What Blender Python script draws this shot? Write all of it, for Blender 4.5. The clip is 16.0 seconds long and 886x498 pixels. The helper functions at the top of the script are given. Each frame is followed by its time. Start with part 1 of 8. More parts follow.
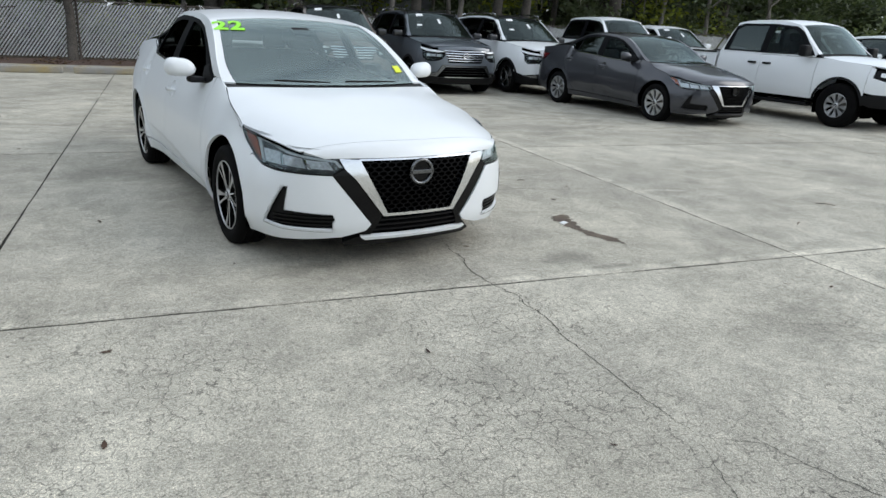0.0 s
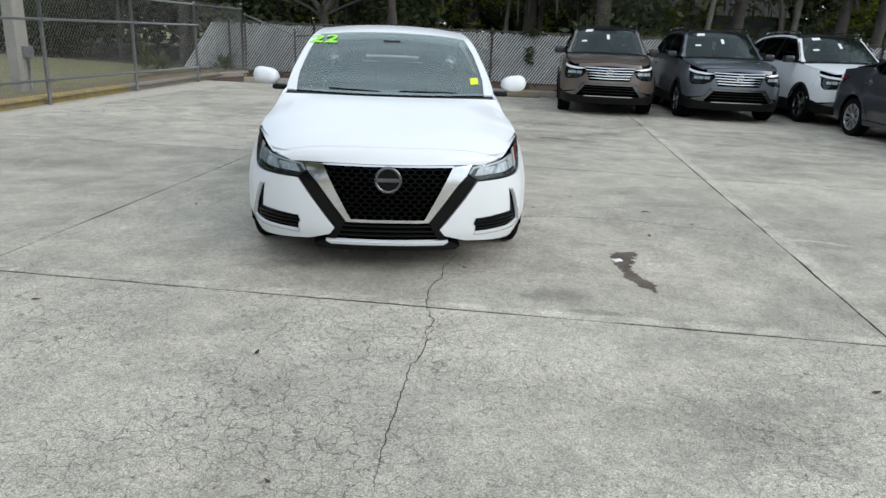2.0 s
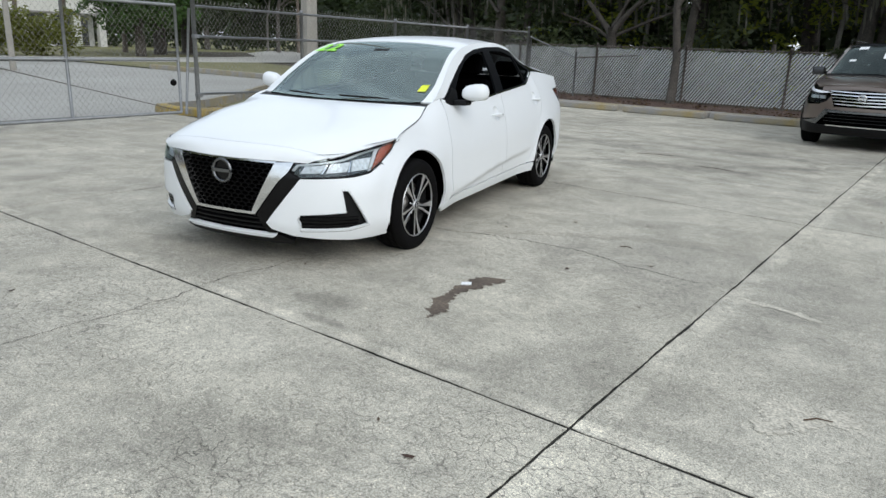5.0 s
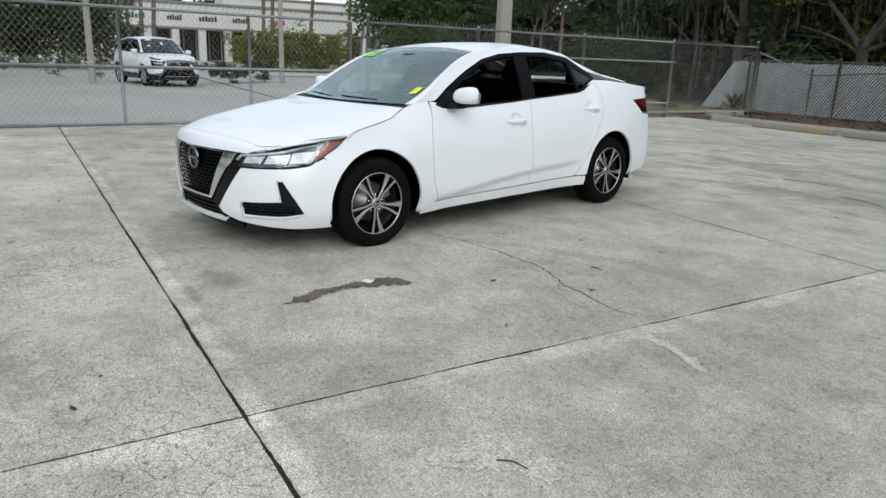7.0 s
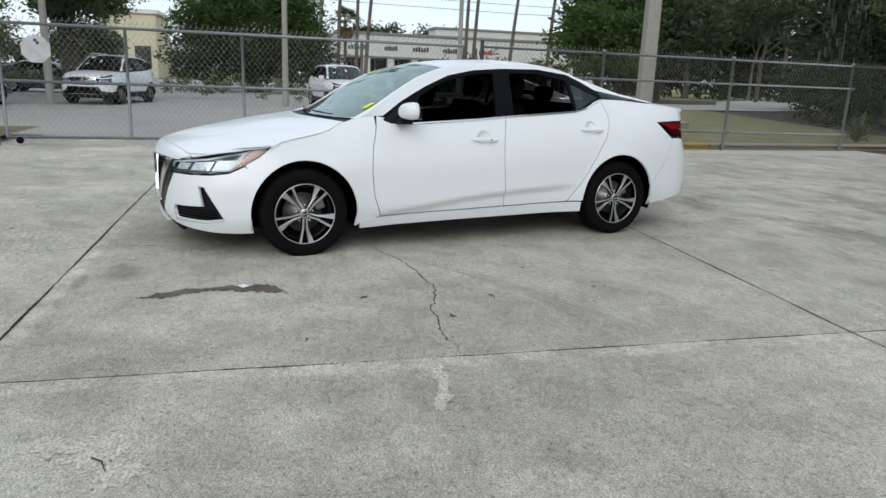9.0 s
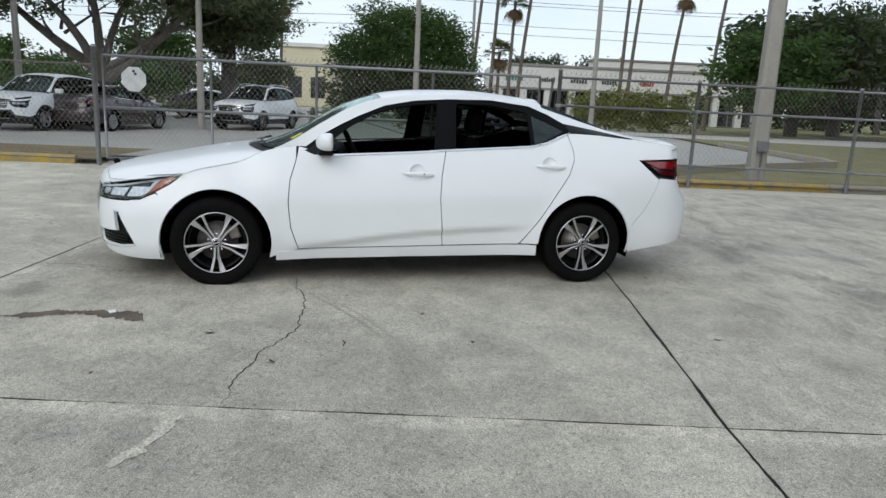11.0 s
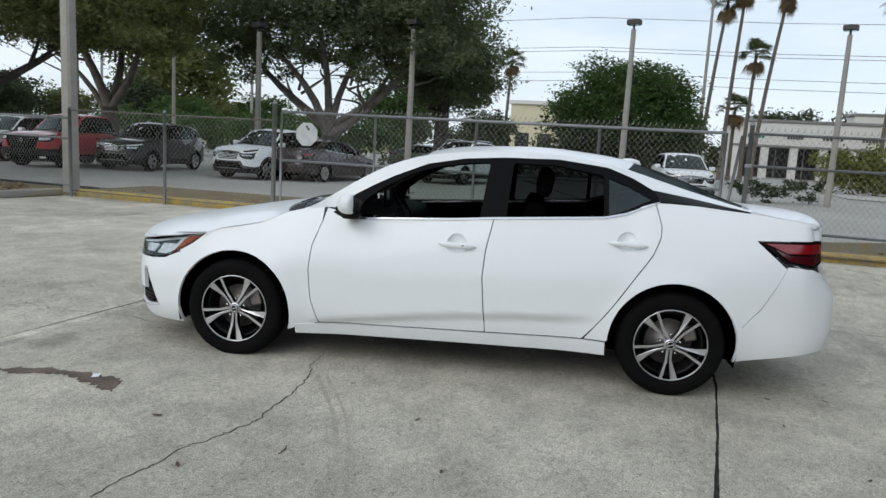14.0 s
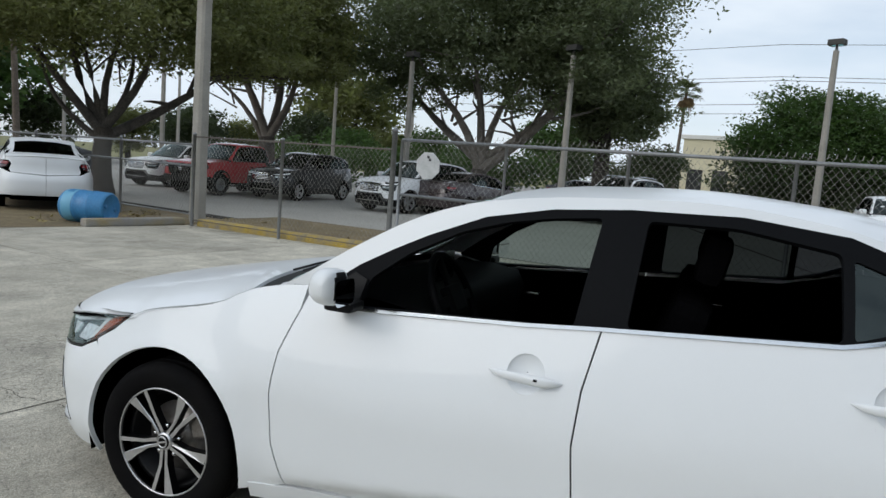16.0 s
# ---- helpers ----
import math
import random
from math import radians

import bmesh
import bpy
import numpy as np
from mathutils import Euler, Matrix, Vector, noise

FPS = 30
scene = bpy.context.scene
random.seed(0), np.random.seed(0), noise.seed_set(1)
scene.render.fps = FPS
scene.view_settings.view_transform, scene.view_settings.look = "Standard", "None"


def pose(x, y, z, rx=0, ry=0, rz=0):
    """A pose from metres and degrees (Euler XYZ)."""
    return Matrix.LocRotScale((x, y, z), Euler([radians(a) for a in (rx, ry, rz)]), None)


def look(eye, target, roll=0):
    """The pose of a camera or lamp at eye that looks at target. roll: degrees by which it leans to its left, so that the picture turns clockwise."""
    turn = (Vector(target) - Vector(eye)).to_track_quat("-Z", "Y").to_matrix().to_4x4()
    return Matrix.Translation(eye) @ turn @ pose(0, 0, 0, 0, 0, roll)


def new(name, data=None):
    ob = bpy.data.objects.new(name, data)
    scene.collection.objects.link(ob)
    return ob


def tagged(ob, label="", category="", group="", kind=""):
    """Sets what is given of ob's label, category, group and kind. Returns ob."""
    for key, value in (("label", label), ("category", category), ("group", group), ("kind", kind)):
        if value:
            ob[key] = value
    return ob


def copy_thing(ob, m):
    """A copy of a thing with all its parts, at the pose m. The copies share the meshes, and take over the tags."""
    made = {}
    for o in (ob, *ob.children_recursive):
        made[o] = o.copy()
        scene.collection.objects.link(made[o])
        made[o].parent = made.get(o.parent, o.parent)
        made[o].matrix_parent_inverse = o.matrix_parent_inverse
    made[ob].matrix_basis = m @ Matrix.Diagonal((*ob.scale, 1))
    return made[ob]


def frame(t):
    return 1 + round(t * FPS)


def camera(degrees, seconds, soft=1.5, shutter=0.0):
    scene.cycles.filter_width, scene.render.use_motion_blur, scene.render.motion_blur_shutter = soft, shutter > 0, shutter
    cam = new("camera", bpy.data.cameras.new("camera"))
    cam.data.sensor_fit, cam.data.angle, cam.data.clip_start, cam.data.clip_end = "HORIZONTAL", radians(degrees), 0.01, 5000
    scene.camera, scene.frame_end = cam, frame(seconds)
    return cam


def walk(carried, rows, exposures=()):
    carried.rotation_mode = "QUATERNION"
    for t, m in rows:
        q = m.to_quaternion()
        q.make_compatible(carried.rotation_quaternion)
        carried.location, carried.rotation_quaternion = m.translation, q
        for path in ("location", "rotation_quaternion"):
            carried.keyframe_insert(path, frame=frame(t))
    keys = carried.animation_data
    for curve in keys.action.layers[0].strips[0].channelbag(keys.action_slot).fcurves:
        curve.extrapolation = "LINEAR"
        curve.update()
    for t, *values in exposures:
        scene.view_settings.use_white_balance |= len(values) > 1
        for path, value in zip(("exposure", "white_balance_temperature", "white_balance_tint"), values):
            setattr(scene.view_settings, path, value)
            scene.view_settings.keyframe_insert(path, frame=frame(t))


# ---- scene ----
cam = camera(64.7, 16.0)
PATH = [
    (0, (0.402, 0.864, 1.388), (1.118, 2.629, 0.778), 3.0),
    (0.5, (0.946, 0.789, 1.426), (1.416, 2.634, 0.812), 2.9),
    (1, (1.507, 0.711, 1.422), (1.718, 2.605, 0.817), 2.6),
    (1.5, (2.031, 0.75, 1.375), (2.009, 2.66, 0.782), 2.4),
    (2, (2.551, 0.808, 1.372), (2.323, 2.706, 0.786), 2.3),
    (2.5, (3.086, 0.887, 1.388), (2.679, 2.757, 0.807), 2.4),
    (3, (3.587, 1.078, 1.395), (3.021, 2.906, 0.815), 2.5),
    (3.5, (4.091, 1.246, 1.373), (3.379, 3.024, 0.796), 2.4),
    (4, (4.536, 1.502, 1.336), (3.682, 3.217, 0.763), 2.4),
    (4.2, (4.702, 1.61, 1.359), (3.79, 3.296, 0.788), 2.3),
    (6.3, (6.361, 2.963, 1.32), (4.868, 4.182, 0.787), 2.3),
    (6.5, (6.471, 3.148, 1.315), (4.932, 4.31, 0.784), 2.3),
    (7, (6.726, 3.591, 1.294), (5.084, 4.603, 0.764), 2.1),
    (7.5, (6.959, 4.05, 1.294), (5.234, 4.915, 0.771), 1.9),
    (8, (7.115, 4.52, 1.302), (5.323, 5.244, 0.789), 1.7),
    (8.5, (7.296, 4.987, 1.297), (5.452, 5.581, 0.801), 1.9),
    (9, (7.36, 5.437, 1.266), (5.478, 5.916, 0.791), 2.2),
    (9.2, (7.358, 5.59, 1.282), (5.465, 6.035, 0.815), 2.3),
    (11.3, (7.141, 7.466, 1.341), (5.184, 7.401, 0.934), 2.7),
    (11.5, (7.063, 7.629, 1.348), (5.108, 7.505, 0.944), 2.7),
    (12, (6.919, 7.959, 1.383), (4.974, 7.71, 0.989), 2.8),
    (12.5, (6.832, 8.234, 1.408), (4.9, 7.883, 1.027), 3.0),
    (13, (6.769, 8.342, 1.405), (4.85, 7.912, 1.044), 3.1),
    (13.5, (6.618, 8.362, 1.4), (4.713, 7.85, 1.069), 3.2),
    (14, (6.178, 8.29, 1.407), (4.299, 7.672, 1.114), 3.3),
    (14.5, (5.699, 8.255, 1.404), (3.858, 7.516, 1.148), 3.8),
    (15, (5.176, 8.187, 1.412), (3.385, 7.328, 1.18), 4.1),
    (15.5, (4.66, 8.041, 1.44), (2.919, 7.084, 1.214), 4.4),
    (16, (4.132, 7.928, 1.441), (2.439, 6.887, 1.212), 4.4),
]
walk(cam, [(t, look(eye, target, roll)) for t, eye, target, roll in PATH],
     ((0.0, 0.38), (4.0, 0.37), (7.0, 0.26), (9.0, 0.12), (12.0, 0.08), (13.0, 0.06), (14.0, 0.03), (15.0, 0.0), (16.0, -0.08)))

# ---- sky and light: a bright, thinly clouded sky ----
world = bpy.data.worlds.new("sky")
scene.world = world
world.use_nodes = True
wt = world.node_tree
sky = wt.nodes.new("ShaderNodeTexSky")
sky.sky_type, sky.sun_disc = "NISHITA", False
sky.sun_elevation, sky.sun_rotation = radians(34), radians(110)
sky_amount = wt.nodes.new("ShaderNodeVectorMath"); sky_amount.operation = "SCALE"
sky_amount.inputs["Scale"].default_value = 0.10
wt.links.new(sky.outputs[0], sky_amount.inputs[0])
wco = wt.nodes.new("ShaderNodeTexCoord")
wmap = wt.nodes.new("ShaderNodeMapping"); wmap.inputs["Scale"].default_value = (1.3, 1.3, 5.0)
wt.links.new(wco.outputs["Generated"], wmap.inputs[0])
cloud = wt.nodes.new("ShaderNodeTexNoise")
cloud.inputs["Scale"].default_value, cloud.inputs["Detail"].default_value, cloud.inputs["Roughness"].default_value = 1.6, 6, 0.55
wt.links.new(wmap.outputs[0], cloud.inputs["Vector"])
cover = wt.nodes.new("ShaderNodeMapRange")
cover.inputs["From Min"].default_value, cover.inputs["From Max"].default_value = 0.30, 0.62
cover.inputs["To Min"].default_value, cover.inputs["To Max"].default_value = 0.45, 0.97
wt.links.new(cloud.outputs["Fac"], cover.inputs[0])
wmix = wt.nodes.new("ShaderNodeMix"); wmix.data_type = "RGBA"
wmix.inputs[7].default_value = (0.735, 0.82, 0.915, 1)
wt.links.new(cover.outputs[0], wmix.inputs[0])
wt.links.new(sky_amount.outputs[0], wmix.inputs[6])
wt.links.new(wmix.outputs[2], wt.nodes["Background"].inputs[0])
wt.nodes["Background"].inputs[1].default_value = 1.16
sun = new("sun", bpy.data.lights.new("sun", "SUN"))
sun.data.energy, sun.data.angle, sun.data.color = 0.96, radians(40), (1.0, 0.98, 0.94)
sun.matrix_world = look((0, 0, 0), (math.sin(radians(110)) * -0.83, math.cos(radians(110)) * -0.83, -0.56))


# ---- materials ----
def material(name, colour, rough=0.5, metal=0.0, coat=0.0, second=None, scale=4.0, bump=0.0, bump_scale=60.0, fine=None, rand=0.0, spec=0.5, trans=0.0, emit=0.0, amount=0.5):
    """A Principled material: colour, a second colour mixed in by large noise, fine darker speckle, bump, and variation piece by piece."""
    m = bpy.data.materials.new(name)
    m.use_nodes = True
    t = m.node_tree
    b = t.nodes["Principled BSDF"]
    b.inputs["Base Color"].default_value = (*colour, 1)
    b.inputs["Roughness"].default_value, b.inputs["Metallic"].default_value = rough, metal
    b.inputs["Coat Weight"].default_value, b.inputs["Coat Roughness"].default_value = coat, 0.03
    b.inputs["Specular IOR Level"].default_value = spec
    b.inputs["Transmission Weight"].default_value = trans
    if emit:
        b.inputs["Emission Color"].default_value, b.inputs["Emission Strength"].default_value = (*colour, 1), emit
    co = t.nodes.new("ShaderNodeTexCoord")
    out = None
    if second:
        n = t.nodes.new("ShaderNodeTexNoise")
        n.inputs["Scale"].default_value, n.inputs["Detail"].default_value, n.inputs["Roughness"].default_value = scale, 7, 0.62
        t.links.new(co.outputs["Object"], n.inputs["Vector"])
        r = t.nodes.new("ShaderNodeMapRange")
        r.inputs["From Min"].default_value, r.inputs["From Max"].default_value = amount - 0.18, amount + 0.18
        t.links.new(n.outputs["Fac"], r.inputs[0])
        mx = t.nodes.new("ShaderNodeMix"); mx.data_type = "RGBA"
        mx.inputs[6].default_value, mx.inputs[7].default_value = (*colour, 1), (*second, 1)
        t.links.new(r.outputs[0], mx.inputs[0])
        out = mx.outputs[2]
    if fine:
        n = t.nodes.new("ShaderNodeTexNoise")
        n.inputs["Scale"].default_value, n.inputs["Detail"].default_value = fine[0], 4
        t.links.new(co.outputs["Object"], n.inputs["Vector"])
        r = t.nodes.new("ShaderNodeMapRange")
        r.inputs["From Min"].default_value, r.inputs["From Max"].default_value = 0.3, 0.7
        r.inputs["To Min"].default_value, r.inputs["To Max"].default_value = 1 - fine[1], 1 + fine[1]
        t.links.new(n.outputs["Fac"], r.inputs[0])
        mx = t.nodes.new("ShaderNodeMix"); mx.data_type, mx.blend_type = "RGBA", "MULTIPLY"
        mx.inputs[0].default_value = 1
        if out: t.links.new(out, mx.inputs[6])
        else: mx.inputs[6].default_value = (*colour, 1)
        t.links.new(r.outputs[0], mx.inputs[7])
        out = mx.outputs[2]
    if rand:
        g = t.nodes.new("ShaderNodeNewGeometry")
        hsv = t.nodes.new("ShaderNodeHueSaturation")
        r = t.nodes.new("ShaderNodeMapRange")
        r.inputs["To Min"].default_value, r.inputs["To Max"].default_value = 1 - rand, 1 + rand
        t.links.new(g.outputs["Random Per Island"], r.inputs[0])
        t.links.new(r.outputs[0], hsv.inputs["Value"])
        r2 = t.nodes.new("ShaderNodeMapRange")
        r2.inputs["To Min"].default_value, r2.inputs["To Max"].default_value = 0.5 - rand * 0.06, 0.5 + rand * 0.05
        t.links.new(g.outputs["Random Per Island"], r2.inputs[0])
        t.links.new(r2.outputs[0], hsv.inputs["Hue"])
        if out: t.links.new(out, hsv.inputs["Color"])
        else: hsv.inputs["Color"].default_value = (*colour, 1)
        out = hsv.outputs[0]
    if out:
        t.links.new(out, b.inputs["Base Color"])
    if bump:
        n = t.nodes.new("ShaderNodeTexNoise")
        n.inputs["Scale"].default_value, n.inputs["Detail"].default_value = bump_scale, 5
        t.links.new(co.outputs["Object"], n.inputs["Vector"])
        bp = t.nodes.new("ShaderNodeBump")
        bp.inputs["Strength"].default_value, bp.inputs["Distance"].default_value = bump, 0.01
        t.links.new(n.outputs["Fac"], bp.inputs["Height"])
        t.links.new(bp.outputs[0], b.inputs["Normal"])
    return m


def paint(name, colour, metal=0.0):
    return material(name, colour, 0.38, metal, 0.42 if not metal else 0.9, spec=0.35 if not metal else 0.5, fine=(900.0, 0.05 if metal else 0.015), second=tuple(c * 0.965 for c in colour), scale=1.2)


def glass(name, tint, gloss=1.0, ior=1.5, haze=0.0, plain=0.0):
    """A thin pane: tinted see-through with a mirror's gloss by the angle."""
    m = bpy.data.materials.new(name)
    m.use_nodes = True
    t = m.node_tree
    t.nodes.remove(t.nodes["Principled BSDF"])
    see = t.nodes.new("ShaderNodeBsdfTransparent"); see.inputs[0].default_value = (*tint, 1)
    shine = t.nodes.new("ShaderNodeBsdfGlossy"); shine.inputs["Roughness"].default_value = 0.01
    shine.inputs[0].default_value = (gloss * 0.84, gloss, gloss * 0.97, 1)
    f = t.nodes.new("ShaderNodeFresnel"); f.inputs[0].default_value = ior
    mix = t.nodes.new("ShaderNodeMixShader")
    if plain: mix.inputs[0].default_value = plain
    else: t.links.new(f.outputs[0], mix.inputs[0])
    t.links.new(see.outputs[0], mix.inputs[1])
    t.links.new(shine.outputs[0], mix.inputs[2])
    out = mix.outputs[0]
    if haze:      # a thin blue-green haze over the pane, put in as diffuse colour
        film = t.nodes.new("ShaderNodeBsdfDiffuse"); film.inputs[0].default_value = (0.54, 0.64, 0.64, 1)
        n = t.nodes.new("ShaderNodeTexNoise"); n.inputs["Scale"].default_value = 3.0
        r = t.nodes.new("ShaderNodeMapRange"); r.inputs["To Min"].default_value, r.inputs["To Max"].default_value = haze * 0.7, haze * 1.3
        t.links.new(n.outputs["Fac"], r.inputs[0])
        hazed = t.nodes.new("ShaderNodeMixShader")
        t.links.new(r.outputs[0], hazed.inputs[0]); t.links.new(out, hazed.inputs[1]); t.links.new(film.outputs[0], hazed.inputs[2])
        out = hazed.outputs[0]
    t.links.new(out, t.nodes["Material Output"].inputs[0])
    return m


WHITE = paint("white_paint", (0.765, 0.785, 0.795))
GREY = paint("gun_grey_paint", (0.034, 0.036, 0.044), 0.4)
BRONZE = paint("bronze_paint", (0.135, 0.105, 0.088), 0.45)
SLATE = paint("slate_blue_paint", (0.105, 0.122, 0.142), 0.45)
RED = paint("red_paint", (0.44, 0.012, 0.022), 0.05)
MAROON = paint("maroon_paint", (0.022, 0.011, 0.013), 0.3)
BLACKPAINT = paint("black_paint", (0.012, 0.013, 0.016), 0.2)
CHROME = material("chrome", (0.72, 0.73, 0.74), 0.15, 1.0, fine=(40.0, 0.04))
GRILLE = material("black_grille_mesh", (0.0022, 0.0022, 0.0024), 0.35, spec=0.10, fine=(60.0, 0.1))
GLOSSBLACK = material("gloss_black_trim", (0.003, 0.003, 0.0035), 0.14, spec=0.22, fine=(60.0, 0.1))
BLACK = material("black_plastic", (0.006, 0.006, 0.0065), 0.5, spec=0.18, fine=(90.0, 0.15), bump=0.06, bump_scale=500)
SATIN = material("satin_black_frame", (0.006, 0.0065, 0.0075), 0.5, spec=0.04, fine=(120.0, 0.1))
# Near-black without gloss: inner panels and gaps, their shade put into the colour.
DARK = material("shade_black_panel", (0.0012, 0.0012, 0.0012), 0.9, spec=0.0, fine=(20.0, 0.2))
RUBBER = material("tyre_rubber", (0.0045, 0.0045, 0.005), 0.75, spec=0.05, second=(0.007, 0.0067, 0.0065), scale=9, fine=(150.0, 0.2), bump=0.1, bump_scale=300)
ALLOY = material("machined_alloy", (0.60, 0.60, 0.61), 0.34, 1.0, fine=(200.0, 0.08))
ALLOYDARK = material("black_alloy", (0.004, 0.004, 0.0045), 0.35, 0.0, 0.0, spec=0.2, fine=(60.0, 0.1))
SILVER = material("silver_alloy", (0.50, 0.51, 0.52), 0.33, 0.85, fine=(120.0, 0.08))
STEEL = material("brake_steel", (0.36, 0.35, 0.34), 0.42, 0.8, second=(0.20, 0.17, 0.15), scale=14)
# Cabin cloth and dash set below real charcoal; cabin dimness is in their colour.
CLOTH = material("dimmed_charcoal_cloth", (0.003, 0.003, 0.0034), 0.9, spec=0.0, fine=(300.0, 0.3), bump=0.2, bump_scale=700)
LEATHER = material("dimmed_dark_dashboard", (0.0045, 0.0045, 0.005), 0.6, spec=0.08, fine=(200.0, 0.15), bump=0.1, bump_scale=400)
HEADLINER = material("grey_headliner", (0.12, 0.118, 0.112), 0.95, fine=(300.0, 0.1))
WINDSCREEN = glass("windscreen_glass", (0.58, 0.66, 0.64), 1.0, 2.1, 0.07)
SIDEGLASS = glass("tinted_side_glass", (0.44, 0.50, 0.46), 0.6, plain=0.02)
DIMSCREEN = glass("dim_windscreen_glass", (0.16, 0.19, 0.19), 0.9, 1.42, 0.01)
DARKGLASS = glass("privacy_glass", (0.07, 0.075, 0.08), 0.8, plain=0.08)
REARGLASS = glass("dark_rear_glass", (0.055, 0.062, 0.06), 0.6, plain=0.02)
LENS = glass("clear_lens", (0.88, 0.90, 0.92))
REDLENS = material("red_lens", (0.20, 0.006, 0.010), 0.08, coat=1.0, fine=(30.0, 0.2))
DEEPRED = material("deep_red_lens", (0.05, 0.003, 0.006), 0.07, coat=1.0, fine=(30.0, 0.2))
LAMPBOWL = material("dark_lamp_bowl", (0.10, 0.105, 0.11), 0.25, 0.6, fine=(60.0, 0.2))
SMOKED = material("smoked_chrome", (0.16, 0.165, 0.17), 0.2, 0.9, fine=(40.0, 0.05))
AMBER = material("amber_lens", (0.44, 0.075, 0.014), 0.12, coat=1.0, fine=(30.0, 0.2))
MIRROR = material("mirror_glass", (0.85, 0.87, 0.88), 0.02, 1.0)
LAMP = material("lamp_reflector", (0.84, 0.86, 0.88), 0.22, 0.1, fine=(60.0, 0.25))
GREENINK = material("lime_window_paint", (0.28, 0.80, 0.01), 0.45, fine=(60.0, 0.06))
YELLOWTAG = material("yellow_sticker", (0.72, 0.80, 0.03), 0.5, fine=(80.0, 0.05))
PAPER = material("white_paper", (0.75, 0.76, 0.76), 0.7, fine=(60.0, 0.05))


def concrete(name="worn_concrete"):
    """Old poured concrete: blotches, tyre-dark streaks, map cracking, sand grain."""
    m = bpy.data.materials.new(name)
    m.use_nodes = True
    t = m.node_tree
    b = t.nodes["Principled BSDF"]
    b.inputs["Specular IOR Level"].default_value = 0.3
    g = t.nodes.new("ShaderNodeNewGeometry")

    def noise_tex(scale, detail, rough, stretch=(1, 1, 1), distort=0.0, turn=0.0):
        mp = t.nodes.new("ShaderNodeMapping")
        mp.inputs["Scale"].default_value = stretch
        mp.inputs["Rotation"].default_value = (0, 0, turn)
        t.links.new(g.outputs["Position"], mp.inputs[0])
        n = t.nodes.new("ShaderNodeTexNoise")
        n.inputs["Scale"].default_value, n.inputs["Detail"].default_value, n.inputs["Roughness"].default_value, n.inputs["Distortion"].default_value = scale, detail, rough, distort
        t.links.new(mp.outputs[0], n.inputs["Vector"])
        return n.outputs["Fac"]

    def ramp(src, a, b0, lo, hi):
        r = t.nodes.new("ShaderNodeMapRange")
        r.inputs["From Min"].default_value, r.inputs["From Max"].default_value = a, b0
        r.inputs["To Min"].default_value, r.inputs["To Max"].default_value = lo, hi
        t.links.new(src, r.inputs[0])
        return r.outputs[0]

    def times(a, b0):
        k = t.nodes.new("ShaderNodeMath"); k.operation = "MULTIPLY"
        t.links.new(a, k.inputs[0]); t.links.new(b0, k.inputs[1])
        return k.outputs[0]
    blotch = ramp(noise_tex(0.55, 8, 0.60, distort=0.4), 0.38, 0.62, 0.80, 1.06)
    mid = ramp(noise_tex(2.6, 7, 0.62, distort=0.3), 0.38, 0.62, 0.84, 1.08)
    dark = ramp(noise_tex(0.9, 6, 0.7, (1, 0.55, 1), 0.6, 0.4), 0.54, 0.70, 1.0, 0.80)
    streak = ramp(noise_tex(2.3, 11, 0.74, (0.6, 1.8, 1), 0.35, 0.2), 0.51, 0.58, 1.0, 0.76)
    rubbed = ramp(noise_tex(5.5, 8, 0.75, (1, 1.6, 1), 0.8, 1.0), 0.42, 0.60, 0.94, 1.04)
    speck = ramp(noise_tex(115, 3, 0.80), 0.34, 0.66, 0.52, 1.38)
    grain = ramp(noise_tex(280, 2, 0.7), 0.34, 0.66, 0.64, 1.32)
    pits = ramp(noise_tex(48, 3, 0.6, distort=0.4), 0.58, 0.68, 1.0, 0.52)
    pitted = ramp(noise_tex(26, 6, 0.82, distort=0.5), 0.38, 0.62, 0.80, 1.14)
    blotch = times(times(blotch, rubbed), times(pitted, pits))
    # single stains: x, y, length, width, turn, how dark
    for x, y, l, w, turn, k in ((2.75, 4.52, 0.26, 0.13, 0.2, 0.72), (1.10, 4.70, 0.30, 0.12, 0.5, 0.70), (2.98, 4.33, 0.16, 0.05, 0.1, 0.68), (3.45, 3.25, 0.75, 0.38, 0.5, 0.72), (2.3, 10.7, 1.1, 0.30, 0.25, 0.62), (0.9, 12.2, 1.3, 0.30, -0.2, 0.66),
                              (3.4, 11.7, 0.9, 0.22, 0.7, 0.70), (2.6, 12.8, 1.6, 0.35, 0.1, 0.72), (4.2, 13.6, 1.4, 0.5, 1.4, 0.75), (0.6, 10.1, 1.0, 0.22, 0.15, 0.70), (-1.9, 7.2, 1.5, 0.4, 0.3, 0.80)):
        mp = t.nodes.new("ShaderNodeMapping"); mp.vector_type = "TEXTURE"
        mp.inputs["Location"].default_value, mp.inputs["Rotation"].default_value, mp.inputs["Scale"].default_value = (x, y, 0), (0, 0, turn), (l, w, 1)
        t.links.new(g.outputs["Position"], mp.inputs[0])
        far_off = t.nodes.new("ShaderNodeVectorMath"); far_off.operation = "LENGTH"
        t.links.new(mp.outputs[0], far_off.inputs[0])
        rag = t.nodes.new("ShaderNodeMath"); rag.operation = "MULTIPLY_ADD"
        rag.inputs[1].default_value = 3.2
        t.links.new(noise_tex(6.5, 6, 0.75, distort=0.6), rag.inputs[0]); t.links.new(far_off.outputs["Value"], rag.inputs[2])
        blotch = times(blotch, ramp(rag.outputs[0], 1.9, 2.7, k, 1.0))
    # streaks lie over the far part of the lot only
    sep = t.nodes.new("ShaderNodeSeparateXYZ")
